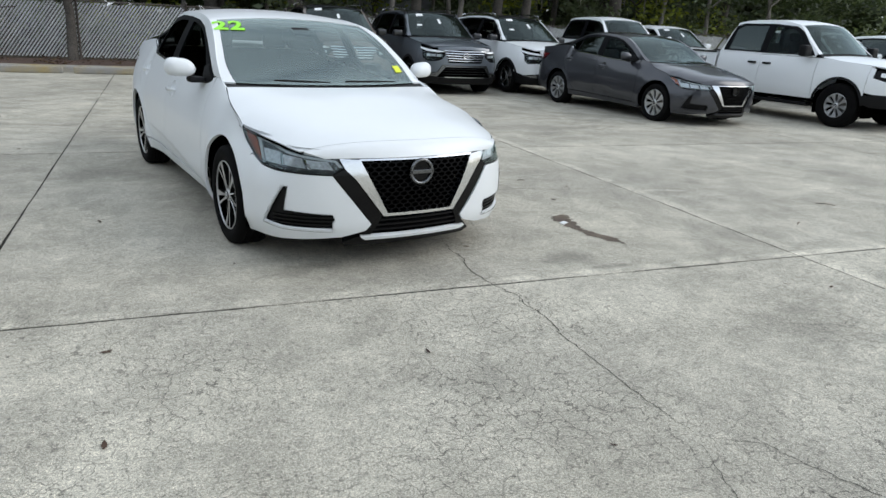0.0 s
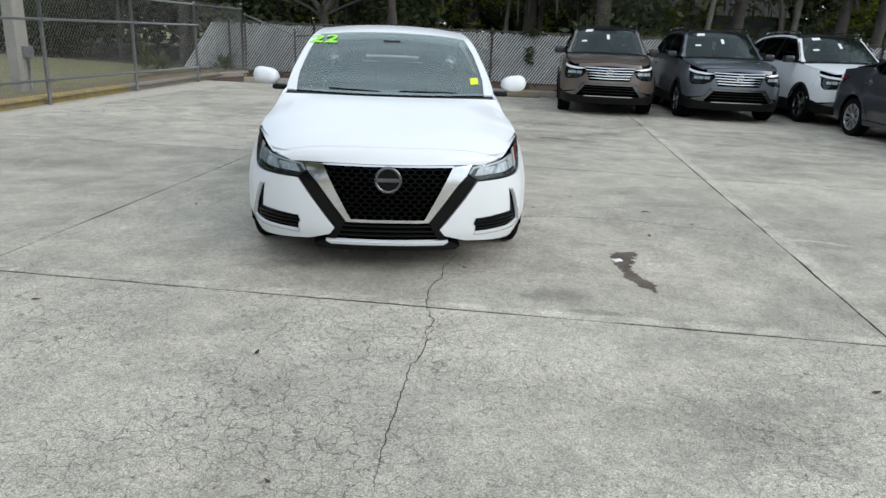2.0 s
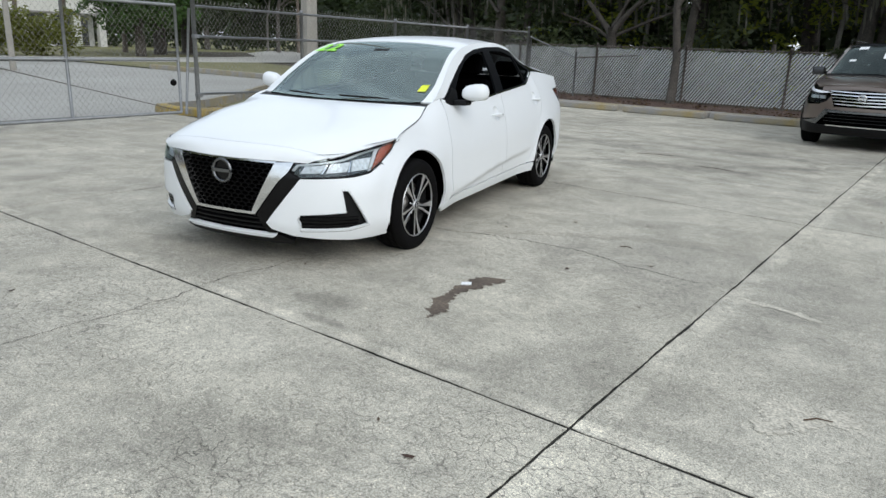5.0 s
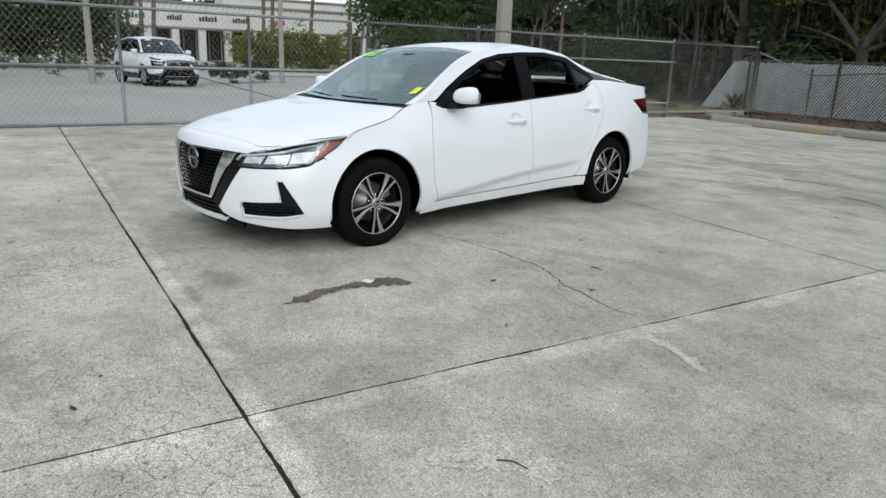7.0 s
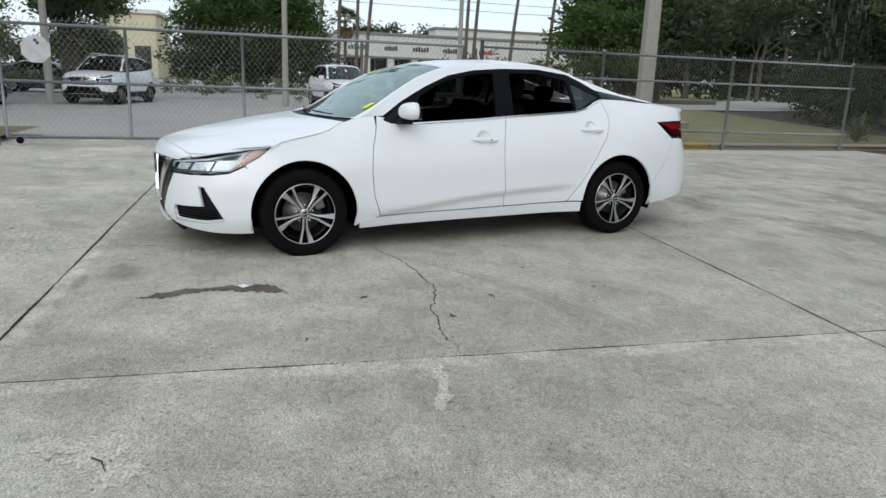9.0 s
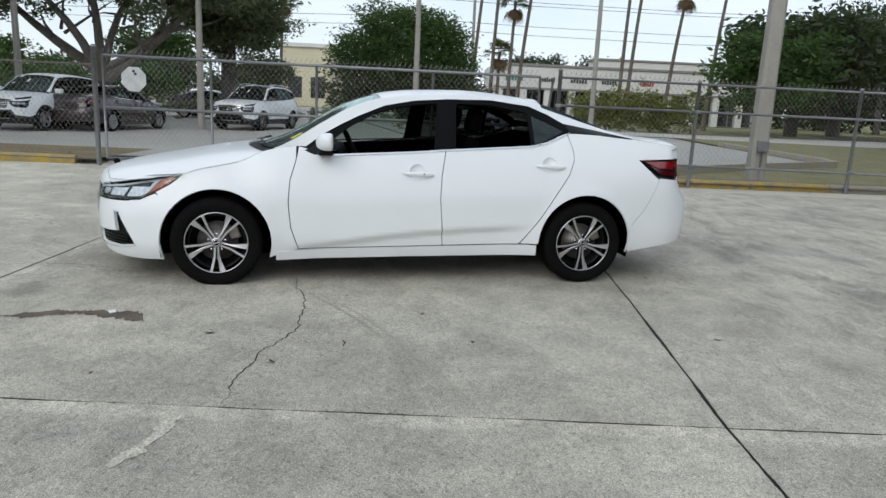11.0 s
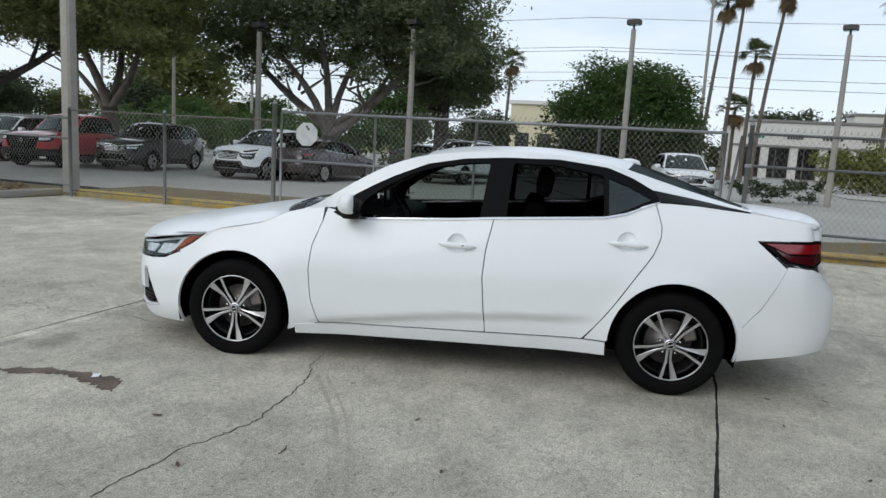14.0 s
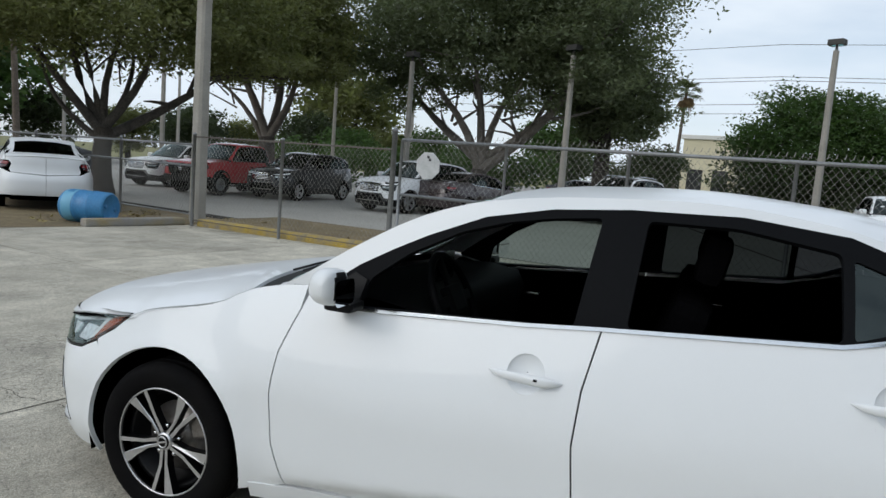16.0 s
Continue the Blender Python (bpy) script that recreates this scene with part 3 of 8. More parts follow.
# ---- vehicles: a body of three charts (round the flanks, over the top, the window house) ----
class Shell:
    def __init__(self, s):
        c = [Vector(p) for p in s["contour"]]
        c = [Vector((c[1].x, -c[1].y))] + c + [Vector((c[-2].x, -c[-2].y))]
        pts = []
        for i in range(1, len(c) - 2):
            for k in range(24):
                t = k / 24
                pts.append(0.5 * (2 * c[i] + (c[i + 1] - c[i - 1]) * t + (2 * c[i - 1] - 5 * c[i] + 4 * c[i + 1] - c[i + 2]) * t * t + (3 * c[i] - c[i - 1] - 3 * c[i + 1] + c[i + 2]) * t ** 3))
        pts.append(c[-2])
        P = np.array([tuple(p) for p in pts])
        self.S = np.concatenate([[0], np.cumsum(np.hypot(*np.diff(P, axis=0).T))])
        self.X, self.Y = P[:, 0], P[:, 1]
        T = np.gradient(P, axis=0)
        T /= np.linalg.norm(T, axis=1)[:, None]
        self.NX, self.NY = T[:, 1], -T[:, 0]
        self.spec = s
        self.zs, self.yt = curve_fn(s["belt_z"]), curve_fn(s["belt_y"])
        top = s["top"]
        self.zc, self.ye, self.ze, self.bow = (curve_fn([(r[0], r[k]) for r in top]) for k in (1, 2, 3, 4))
        xi = np.linspace(max(r[0] for r in top), min(r[0] for r in top), 200)
        ex = np.array([q - self.bow(q) for q in xi])
        order = np.argsort(ex)
        self.EX, self.EI = ex[order], xi[order]
        self.front, self.rear = curve_fn(s["front"]), curve_fn(s["rear"])
        self.crease = curve_fn(s["crease"])
        self.arches, self.R = s["axles"], s["arch"]

    def sx(self, x):
        return float(np.interp(-x, -self.X, self.S))

    def sy(self, y):
        return float(np.interp(y, self.Y[:60], self.S[:60]))

    def flank(self, sgn=1, inset=0.0):
        def place(s, z):
            side = 1
            if s < 0:
                s, side = -s, -1
            x, y = float(np.interp(s, self.S, self.X)), float(np.interp(s, self.S, self.Y))
            nx, ny = float(np.interp(s, self.S, self.NX)), float(np.interp(s, self.S, self.NY))
            zb, zt = self.spec["sill"], self.zs(x)
            t = (z - zb) / (zt - zb)
            o = self.spec["tuck"] * max(0, 1 - t / 0.28) ** 2
            top = y - self.yt(x)
            o += top * max(0, (t - 0.52) / 0.48) ** 1.7
            d = z - self.crease(x)
            o += self.spec["dent"] * smoothstep(0.0, -0.030, d) * smoothstep(-0.42, -0.75, x) * smoothstep(self.arches[1] + 0.35, self.arches[1] + 0.7, x)
            for ax in self.arches:
                r = math.hypot(x - ax, z - 0.31)
                o -= 0.016 * math.exp(-((r - self.R) / 0.055) ** 2) * smoothstep(0.3, 0.6, abs(ny))
            w = smoothstep(0.30, 0.92, abs(nx))
            o = o * (1 - w) + (self.front(z) if nx > 0 else self.rear(z)) * w
            o += inset
            return Vector((x - nx * o, side * sgn * (y - ny * o), z))
        return place

    def over(self, lift=0.0, p=2.3):
        full = self.spec.get("bonnet_p", p)

        def place(xi, eta):
            ye, ze, zc = self.ye(xi), self.ze(xi), self.zc(xi)
            p = 2.3 + (full - 2.3) * smoothstep(-0.30, -0.05, xi) * (1 - 0.6 * smoothstep(0.55, 0.85, xi))
            return Vector((xi - self.bow(xi) * eta * eta, eta * ye, ze + (zc - ze) * (1 - min(1, abs(eta)) ** p) + lift))
        return place

    def rail(self, x):
        xi = float(np.interp(x, self.EX, self.EI))
        return self.ye(xi), self.ze(xi)

    def house(self, sgn=1, inset=0.0):
        def place(x, z):
            ye, ze = self.rail(x)
            yt, zs = self.yt(x), self.zs(x)
            t = min(max((z - zs) / max(ze - zs, 0.05), -0.3), 1.3)
            k = abs(t) ** 1.2 * (1 if t > 0 else -1)
            return Vector((x, sgn * (yt + (ye - yt) * k - inset), z))
        return place


def disc(cx, cz, r, n=24, a0=0.0, a1=math.tau):
    return [(cx + r * math.cos(a0 + (a1 - a0) * k / n), cz + r * math.sin(a0 + (a1 - a0) * k / n)) for k in range(n)]


def arch_line(cx, r, z0, n=28, cz=0.31):
    """The arch's edge from its front foot over the top to its rear foot."""
    a = math.asin((z0 - cz) / r)
    return [(cx + r * math.cos(a + (math.pi - 2 * a) * k / n), cz + r * math.sin(a + (math.pi - 2 * a) * k / n)) for k in range(n + 1)]


def wheel(parent, x, y, sgn, style, R=0.315, width=0.205, rim=0.212):
    """A wheel with its tyre, rim, spokes, hub cap, nuts and brake."""
    h = width / 2
    bm = bmesh.new()
    add_revolved(bm, [(rim - 0.012, -h * 0.9), (rim - 0.012, h * 0.55), (rim - 0.03, h * 0.5), (rim - 0.03, -h * 0.2), (0.05, -h * 0.25), (0.001, -h * 0.25)], 40)
    hub = part("wheel", bm, ALLOYDARK if style == "twin" else DARK, parent)
    hub.matrix_local = Matrix.Translation((x, y, R - 0.008)) @ Matrix.Scale(sgn, 4, (0, 1, 0)) @ pose(0, 0, 0, 0, 17 if style == "twin" else 5, 0)
    bm = bmesh.new()
    prof = [(rim - 0.004, h * 0.80), (rim + 0.006, h * 0.93), (rim + 0.03, h * 1.02), (rim + 0.06, h * 1.06), (R - 0.028, h * 1.01), (R - 0.012, h * 0.90), (R - 0.003, h * 0.72)]
    for g in (0.45, 0.0, -0.45):
        prof += [(R, h * (g + 0.08)), (R - 0.009, h * (g + 0.05)), (R - 0.009, h * (g - 0.05)), (R, h * (g - 0.08))]
    prof += [(r, -a) for r, a in reversed(prof[:7])]
    add_revolved(bm, prof, 56)
    part("tyre", bm, RUBBER, hub)
    bm = bmesh.new()
    add_revolved(bm, [(rim + 0.004, h * 0.86), (rim + 0.004, h * 0.94), (rim - 0.001, h * 0.95), (rim - 0.003, h * 0.92), (rim - 0.003, h * 0.86)] if style == "twin" else [(rim + 0.004, h * 0.80), (rim + 0.004, h * 0.93), (rim - 0.004, h * 0.95), (rim - 0.009, h * 0.90), (rim - 0.012, h * 0.6)], 56)
    part("rim", bm, ALLOY if style == "twin" else (SMOKED if style == "dark" else SILVER), hub)
    bm = bmesh.new()
    add_revolved(bm, [(0.14, -h * 0.1), (0.14, h * 0.02), (0.075, h * 0.04), (0.07, h * 0.3), (0.001, h * 0.3)], 32)
    part("brake_disc", bm, STEEL, hub)
    a0, a1, b0, b1 = h * 0.62, h * 0.80, h * 0.84, h * 0.93

    def spoke(outline, turn, mat, name):
        bm = bmesh.new()
        ca, sa = math.cos(turn), math.sin(turn)
        hi, lo = [], []
        for r, t in outline:
            q = (r - 0.05) / (rim - 0.05)
            face = a1 + (b1 - a1) * q * q
            px, pz = r * ca - t * sa, r * sa + t * ca
            hi.append(bm.verts.new((px, face, pz)))
            lo.append(bm.verts.new((px, face - 0.035, pz)))
        bm.faces.new(hi)
        n = len(hi)
        for i in range(n):
            bm.faces.new((hi[i], lo[i], lo[(i + 1) % n], hi[(i + 1) % n])).material_index = 1
        bmesh.ops.recalc_face_normals(bm, faces=bm.faces)
        part(name, bm, [mat, ALLOYDARK if style == "twin" else SILVER], hub)
    r1 = rim - 0.006
    if style == "twin":
        for k in range(5):
            t = k * math.tau / 5
            spoke([(0.030, -0.016), (0.09, -0.019), (0.135, -0.034), (r1 - 0.004, -0.064), (r1, -0.022), (0.10, -0.006), (0.030, -0.004)], t, ALLOY, "spoke")
            spoke([(0.035, 0.004), (0.10, 0.006), (r1, 0.026), (r1, 0.044), (0.10, 0.020), (0.035, 0.019)], t, ALLOY, "spoke")
    elif style in ("five", "dark"):
        for k in range(5):
            spoke([(0.03, -0.028), (0.10, -0.030), (r1, -0.050), (r1, 0.050), (0.10, 0.030), (0.03, 0.028)], k * math.tau / 5, SILVER if style == "five" else SMOKED, "spoke")
    else:
        for k in range(9):
            spoke([(0.03, -0.011), (0.10, -0.022), (r1, -0.052), (r1, 0.040), (0.10, 0.008), (0.03, 0.008)], k * math.tau / 9, SILVER, "spoke")
    hp = 0.036 if style == "twin" else 0.052
    bm = bmesh.new()
    add_revolved(bm, [(hp, a0), (hp, a1 + 0.002), (hp - 0.006, a1 + 0.006), (0.001, a1 + 0.006)], 28)
    part("hub_plate", bm, ALLOY if style == "twin" else SILVER, hub)
    bm = bmesh.new()
    add_revolved(bm, [(0.027, a1), (0.027, a1 + 0.010), (0.022, a1 + 0.013), (0.001, a1 + 0.013)], 24)
    part("centre_cap", bm, GLOSSBLACK, hub)
    bm = bmesh.new()
    add_revolved(bm, [(0.0235, a1 + 0.012), (0.0235, a1 + 0.0145), (0.019, a1 + 0.0145), (0.018, a1 + 0.012)], 28)
    add_box(bm, -0.021, 0.021, a1 + 0.012, a1 + 0.0142, -0.0035, 0.0035, bevel=0.001)
    part("cap_ring", bm, ALLOY, hub)
    if style == "twin":
        for k in range(5):
            bm = bmesh.new()
            add_revolved(bm, [(0.009, a0 - 0.01), (0.009, a1 - 0.012), (0.006, a1 - 0.008), (0.001, a1 - 0.008)], 8)
            t = (k + 0.5) * math.tau / 5
            part("lug_nut", bm, CHROME, hub).location = (0.060 * math.cos(t), 0, 0.060 * math.sin(t))
        part("brake_caliper", box_bm(-0.165, -0.09, h * -0.15, h * 0.35, -0.02, 0.075, bevel=0.012), STEEL, hub, "bare metal brake caliper")
    return hub


def badge(parent, x, y, z, r, mat=None):
    """A plain round badge: a ring with a bar, standing square to the front."""
    bm = bmesh.new()
    for k in range(28):
        a, b = k * math.tau / 28, (k + 1) * math.tau / 28
        q = [[bm.verts.new((d, rr * math.cos(t), rr * math.sin(t))) for rr, d in ((r, 0), (r * 0.97, 0.012), (r * 0.80, 0.012), (r * 0.78, 0.0))] for t in (a, b)]
        for i in range(3):
            bm.faces.new((q[0][i], q[0][i + 1], q[1][i + 1], q[1][i])).smooth = True
    bmesh.ops.remove_doubles(bm, verts=bm.verts, dist=1e-5)
    add_box(bm, 0.0, 0.012, -r * 1.0, r * 1.0, -r * 0.14, r * 0.14, bevel=0.002)
    bmesh.ops.recalc_face_normals(bm, faces=bm.faces)
    o = part("badge", bm, mat or CHROME, parent)
    o.location = (x, y, z)
    return o

SEDAN = dict(
    contour=[(0.915, 0), (0.905, 0.20), (0.865, 0.42), (0.775, 0.63), (0.62, 0.785), (0.40, 0.862), (0.0, 0.890), (-0.6, 0.898), (-1.5, 0.905), (-2.4, 0.905), (-2.9, 0.890), (-3.25, 0.852), (-3.50, 0.785), (-3.675, 0.64), (-3.750, 0.38), (-3.770, 0)],
    top=[  # along, centre height, half width, edge height, sweep
        (0.915, 0.672, 0.56, 0.664, 0.125), (0.88, 0.733, 0.622, 0.686, 0.12), (0.80, 0.770, 0.686, 0.702, 0.13), (0.70, 0.798, 0.728, 0.722, 0.14), (0.50, 0.838, 0.790, 0.748, 0.145), (0.36, 0.864, 0.825, 0.772, 0.15), (0.30, 0.876, 0.822, 0.800, 0.15), (0.0, 0.930, 0.788, 0.872, 0.168), (-0.17, 0.948, 0.762, 0.940, 0.14),
        (-0.27, 0.960, 0.752, 0.968, 0.165), (-0.35, 0.985, 0.748, 1.000, 0.145), (-0.5, 1.050, 0.735, 1.070, 0.105), (-0.7, 1.162, 0.700, 1.172, 0.065), (-0.9, 1.276, 0.662, 1.268, 0.045), (-1.10, 1.356, 0.632, 1.330, 0.035), (-1.25, 1.392, 0.615, 1.354, 0.03), (-1.45, 1.415, 0.602, 1.374, 0.02),
        (-1.85, 1.430, 0.596, 1.388, 0.0), (-2.30, 1.398, 0.590, 1.348, -0.05), (-2.55, 1.350, 0.582, 1.282, -0.08), (-2.90, 1.238, 0.588, 1.192, -0.10), (-3.25, 1.118, 0.630, 1.106, -0.07),
        (-3.40, 1.106, 0.690, 1.078, -0.04), (-3.60, 1.092, 0.695, 1.058, -0.09), (-3.70, 1.055, 0.66, 1.020, -0.15)],
    belt_z=[(0.76, 0.690), (0.56, 0.724), (0.21, 0.776), (0.15, 0.802), (-0.168, 0.872), (-0.31, 0.942), (-0.435, 0.972), (-0.56, 0.985), (-0.66, 0.962), (-0.80, 0.930), (-1.38, 0.965), (-1.61, 0.985), (-2.27, 1.030), (-2.40, 1.058), (-2.574, 1.135), (-2.80, 1.130), (-3.13, 1.106), (-3.36, 1.078), (-3.51, 1.058), (-3.56, 1.02)],
    belt_y=[(0.76, 0.60), (0.56, 0.71), (0.21, 0.825), (0.15, 0.822), (-0.168, 0.790), (-0.31, 0.765), (-0.435, 0.754), (-0.56, 0.748), (-0.66, 0.765), (-0.80, 0.790), (-1.4, 0.802), (-2.27, 0.785), (-2.574, 0.715), (-2.8, 0.705), (-3.13, 0.698), (-3.37, 0.695), (-3.51, 0.69), (-3.56, 0.655)],
    front=[(0.12, 0.10), (0.20, 0.035), (0.30, 0.005), (0.45, 0.0), (0.55, 0.004), (0.62, 0.012), (0.66, 0.020), (0.70, 0.040), (0.742, 0.077), (0.80, 0.14)],
    rear=[(0.2, 0.08), (0.30, 0.025), (0.42, 0.0), (0.58, 0.0), (0.64, 0.012), (0.75, 0.075), (0.85, 0.100), (0.98, 0.112), (1.03, 0.122), (1.10, 0.14)],
    crease=[(-0.4, 0.27), (-0.69, 0.302), (-1.40, 0.392), (-1.91, 0.428), (-2.4, 0.45)], dent=0.034, tuck=0.05, sill=0.175, axles=(0.0, -2.71), arch=0.372, bonnet_p=5.5)


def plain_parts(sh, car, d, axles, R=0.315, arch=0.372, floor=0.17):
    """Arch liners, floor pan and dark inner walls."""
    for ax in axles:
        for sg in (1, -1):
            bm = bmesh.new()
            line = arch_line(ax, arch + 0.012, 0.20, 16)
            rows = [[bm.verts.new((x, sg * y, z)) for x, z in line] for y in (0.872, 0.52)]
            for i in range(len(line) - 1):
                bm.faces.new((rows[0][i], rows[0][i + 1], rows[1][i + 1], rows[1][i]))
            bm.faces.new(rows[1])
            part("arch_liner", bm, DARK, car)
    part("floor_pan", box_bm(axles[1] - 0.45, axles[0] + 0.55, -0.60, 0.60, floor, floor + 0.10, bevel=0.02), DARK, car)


def steering(parent, x, y, z):
    bm = bmesh.new()
    n, m = 36, 8
    ring = [[bm.verts.new(Vector(((0.185 + 0.016 * math.cos(b)) * math.cos(a), (0.185 + 0.016 * math.cos(b)) * math.sin(a), 0.016 * math.sin(b)))) for b in [j * math.tau / m for j in range(m)]] for a in [i * math.tau / n for i in range(n)]]
    for i in range(n):
        for j in range(m):
            bm.faces.new((ring[i][j], ring[(i + 1) % n][j], ring[(i + 1) % n][(j + 1) % m], ring[i][(j + 1) % m])).smooth = True
    add_box(bm, -0.18, 0.18, -0.022, 0.022, -0.012, 0.008, bevel=0.006)
    add_box(bm, -0.02, 0.02, -0.18, 0.0, -0.012, 0.008, bevel=0.006)
    add_box(bm, -0.075, 0.075, -0.06, 0.06, -0.02, 0.02, bevel=0.015)
    o = part("steering_wheel", bm, LEATHER, parent)
    o.matrix_local = pose(x, y, z, 0, -64, 0) @ pose(0, 0, 0, 0, 0, 90)
    return o


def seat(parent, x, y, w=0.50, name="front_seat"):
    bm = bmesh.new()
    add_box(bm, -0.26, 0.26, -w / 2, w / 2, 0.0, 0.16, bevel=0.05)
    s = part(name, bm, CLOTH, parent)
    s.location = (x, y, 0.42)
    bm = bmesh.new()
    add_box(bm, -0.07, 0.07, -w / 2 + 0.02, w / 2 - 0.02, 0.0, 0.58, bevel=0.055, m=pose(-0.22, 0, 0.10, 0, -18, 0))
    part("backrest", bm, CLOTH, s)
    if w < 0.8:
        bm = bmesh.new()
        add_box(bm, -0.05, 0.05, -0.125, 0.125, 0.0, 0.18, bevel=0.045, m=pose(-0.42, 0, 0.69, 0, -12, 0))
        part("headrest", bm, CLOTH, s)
    return s


def sedan(paint_mat, hero=True, wheel_style="twin", name="sedan"):
    """A four-door saloon. Forward is x; the front axle stands over the origin."""
    sh = Shell(SEDAN)
    car = new(name)
    d = (0.03, 0.025) if hero else (0.09, 0.07)
    sx, sy = sh.sx, sh.sy

    def flank(nm, poly, mat, sg, inset=0.0, depth=0.018, gap=0.0030, hole=None, label="", parent=None, corner=0.0):
        if corner: poly = rounded(poly, corner)
        poly = [shrink(poly, gap) if gap else poly]
        if hole: poly.append(hole)
        return part(nm, patch(poly, sh.flank(sg, inset), d[0], d[1], depth), mat, parent or car, label)

    def X(*pts):
        return [(sx(x), z) for x, z in pts]

    def Y(*pts):
        return [(sy(y), z) for y, z in pts]
    belt = lambda a, b, n, lower=0.0: [(x, sh.zs(x) - lower) for x in np.linspace(a, b, n)]
    plain_parts(sh, car, d, (0.0, -2.71))
    for sg in (1, -1):
        # front wing, doors, rear quarter, sill
        arch_f, arch_r = arch_line(0.0, 0.372, 0.20), arch_line(-2.71, 0.372, 0.215)
        wing = X((0.405, 0.650), (0.30, 0.708), (0.225, 0.768)) + X(*belt(0.21, -0.545, 14)) + X((-0.545, 0.90), (-0.50, 0.75), (-0.488, 0.60), (-0.505, 0.42), (-0.560, 0.262)) + X(*[p for p in arch_f[::-1] if p[0] < 0.345 and (p[0] < 0.3 or p[1] > 0.50)])
        flank("front_wing", wing, paint_mat, sg)
        cup_f, cup_r = disc(sx(-1.405), 0.821, 0.062, 18), disc(sx(-2.415), 0.894, 0.062, 18)
        door_f = X((-0.545, 0.90), (-0.50, 0.75), (-0.488, 0.60), (-0.505, 0.42), (-0.560, 0.262), (-1.605, 0.288), (-1.572, 0.635), (-1.582, 0.80), (-1.617, 0.983)) + X(*belt(-1.617, -0.56, 12))
        fd = flank("front_door", door_f, paint_mat, sg, hole=cup_f)
        door_r = X((-1.617, 0.983), (-1.582, 0.80), (-1.572, 0.635), (-1.605, 0.288), (-2.19, 0.303), (-2.26, 0.39), (-2.345, 0.508), (-2.45, 0.67), (-2.565, 0.837), (-2.607, 0.935), (-2.612, 1.0), (-2.578, 1.132)) + X(*belt(-2.574, -1.62, 14))
        rd = flank("rear_door", door_r, paint_mat, sg, hole=cup_r)
        quarter = X((-2.578, 1.132), (-2.612, 1.0), (-2.607, 0.935), (-2.565, 0.837), (-2.45, 0.67), (-2.345, 0.508), (-2.26, 0.39), (-2.20, 0.305), (-2.325, 0.305)) + X(*[p for p in arch_r if p[1] > 0.31]) + X((-3.10, 0.45), (-3.20, 0.56), (-3.34, 0.80), (-3.17, 0.950), (-3.50, 0.958), (-3.545, 0.962), (-3.545, 1.03)) + X(*belt(-3.52, -2.58, 12))
        flank("rear_quarter", quarter, paint_mat, sg)
        sill = X((-0.400, 0.176), (-0.405, 0.246), (-0.560, 0.256), (-1.60, 0.281), (-2.20, 0.297), (-2.325, 0.297), (-2.332, 0.212), (-1.4, 0.198))
        flank("sill", sill, paint_mat, sg, inset=-0.004)
        # the house: window frame, panes, roof rail, chrome
        hs = sh.house(sg)
        frame_top = [(-0.61, 0.984), (-0.743, 1.080), (-0.864, 1.148), (-0.981, 1.207), (-1.176, 1.288), (-1.40, 1.332), (-1.655, 1.352), (-1.99, 1.358), (-2.29, 1.324), (-2.45, 1.265), (-2.56, 1.205), (-2.66, 1.150)]
        frame_bot = [(-2.60, 1.137), (-2.574, 1.137), (-2.40, 1.062), (-2.27, 1.034), (-1.61, 0.989), (-1.38, 0.969), (-0.80, 0.934), (-0.62, 0.930)]
        g_front = rounded([(-0.770, 0.942), (-0.800, 1.040), (-0.925, 1.138), (-1.10, 1.230), (-1.253, 1.276), (-1.40, 1.302), (-1.568, 1.318), (-1.530, 0.982)], 0.02)
        g_rear = rounded([(-1.690, 0.998), (-1.712, 1.322), (-1.98, 1.322), (-2.265, 1.276), (-2.272, 1.040)], 0.02)
        g_quart = rounded([(-2.300, 1.046), (-2.296, 1.262), (-2.42, 1.215), (-2.555, 1.150), (-2.40, 1.078)], 0.015)
        frame = [frame_top + frame_bot, g_front, g_rear, g_quart]
        fo = part("window_frame", patch(frame, hs, d[0], d[1], 0.02), SATIN, car)
        for nm, g, mat in (("front_pane", g_front, SIDEGLASS), ("rear_pane", g_rear, REARGLASS if hero else DARKGLASS), ("quarter_pane", g_quart, DARKGLASS)):
            if hero and sg > 0 and nm != "quarter_pane": continue      # wound down
            part(nm, patch(shrink(g, -0.004), sh.house(sg, 0.006), 0.06, 0.06, 0.0), mat, fo)
        chrome = [(-0.60, 0.920), (-0.80, 0.925), (-1.38, 0.960), (-1.61, 0.980), (-2.27, 1.025), (-2.405, 1.053), (-2.59, 1.132), (-2.60, 1.142)] + [(x, z + 0.003) for x, z in frame_bot[2:]]
        part("chrome_strip", patch(chrome, sh.house(sg, -0.008), 0.05, 0.05, 0.012), CHROME, car)
        rail_top = [(x, sh.rail(x)[1] + 0.004) for x in np.linspace(-3.14, -0.45, 34)]
        rail_bot = [(-0.45, 0.974), (-0.56, 0.983)] + frame_top[:-1] + [(-2.66, 1.190), (-2.80, 1.168), (-3.0, 1.132), (-3.13, 1.110)]
        part("roof_rail", patch(rail_top + rail_bot, hs, d[0], d[1], 0.012), paint_mat, car)
        fin = [(-2.60, 1.142), (-2.57, 1.203), (-2.66, 1.188), (-2.80, 1.166), (-3.0, 1.130), (-3.13, 1.109), (-3.10, 1.105), (-2.80, 1.130), (-2.62, 1.137)]
        part("pillar_trim", patch(fin, sh.house(sg, -0.001), d[0], d[1], 0.012), GLOSSBLACK, car)
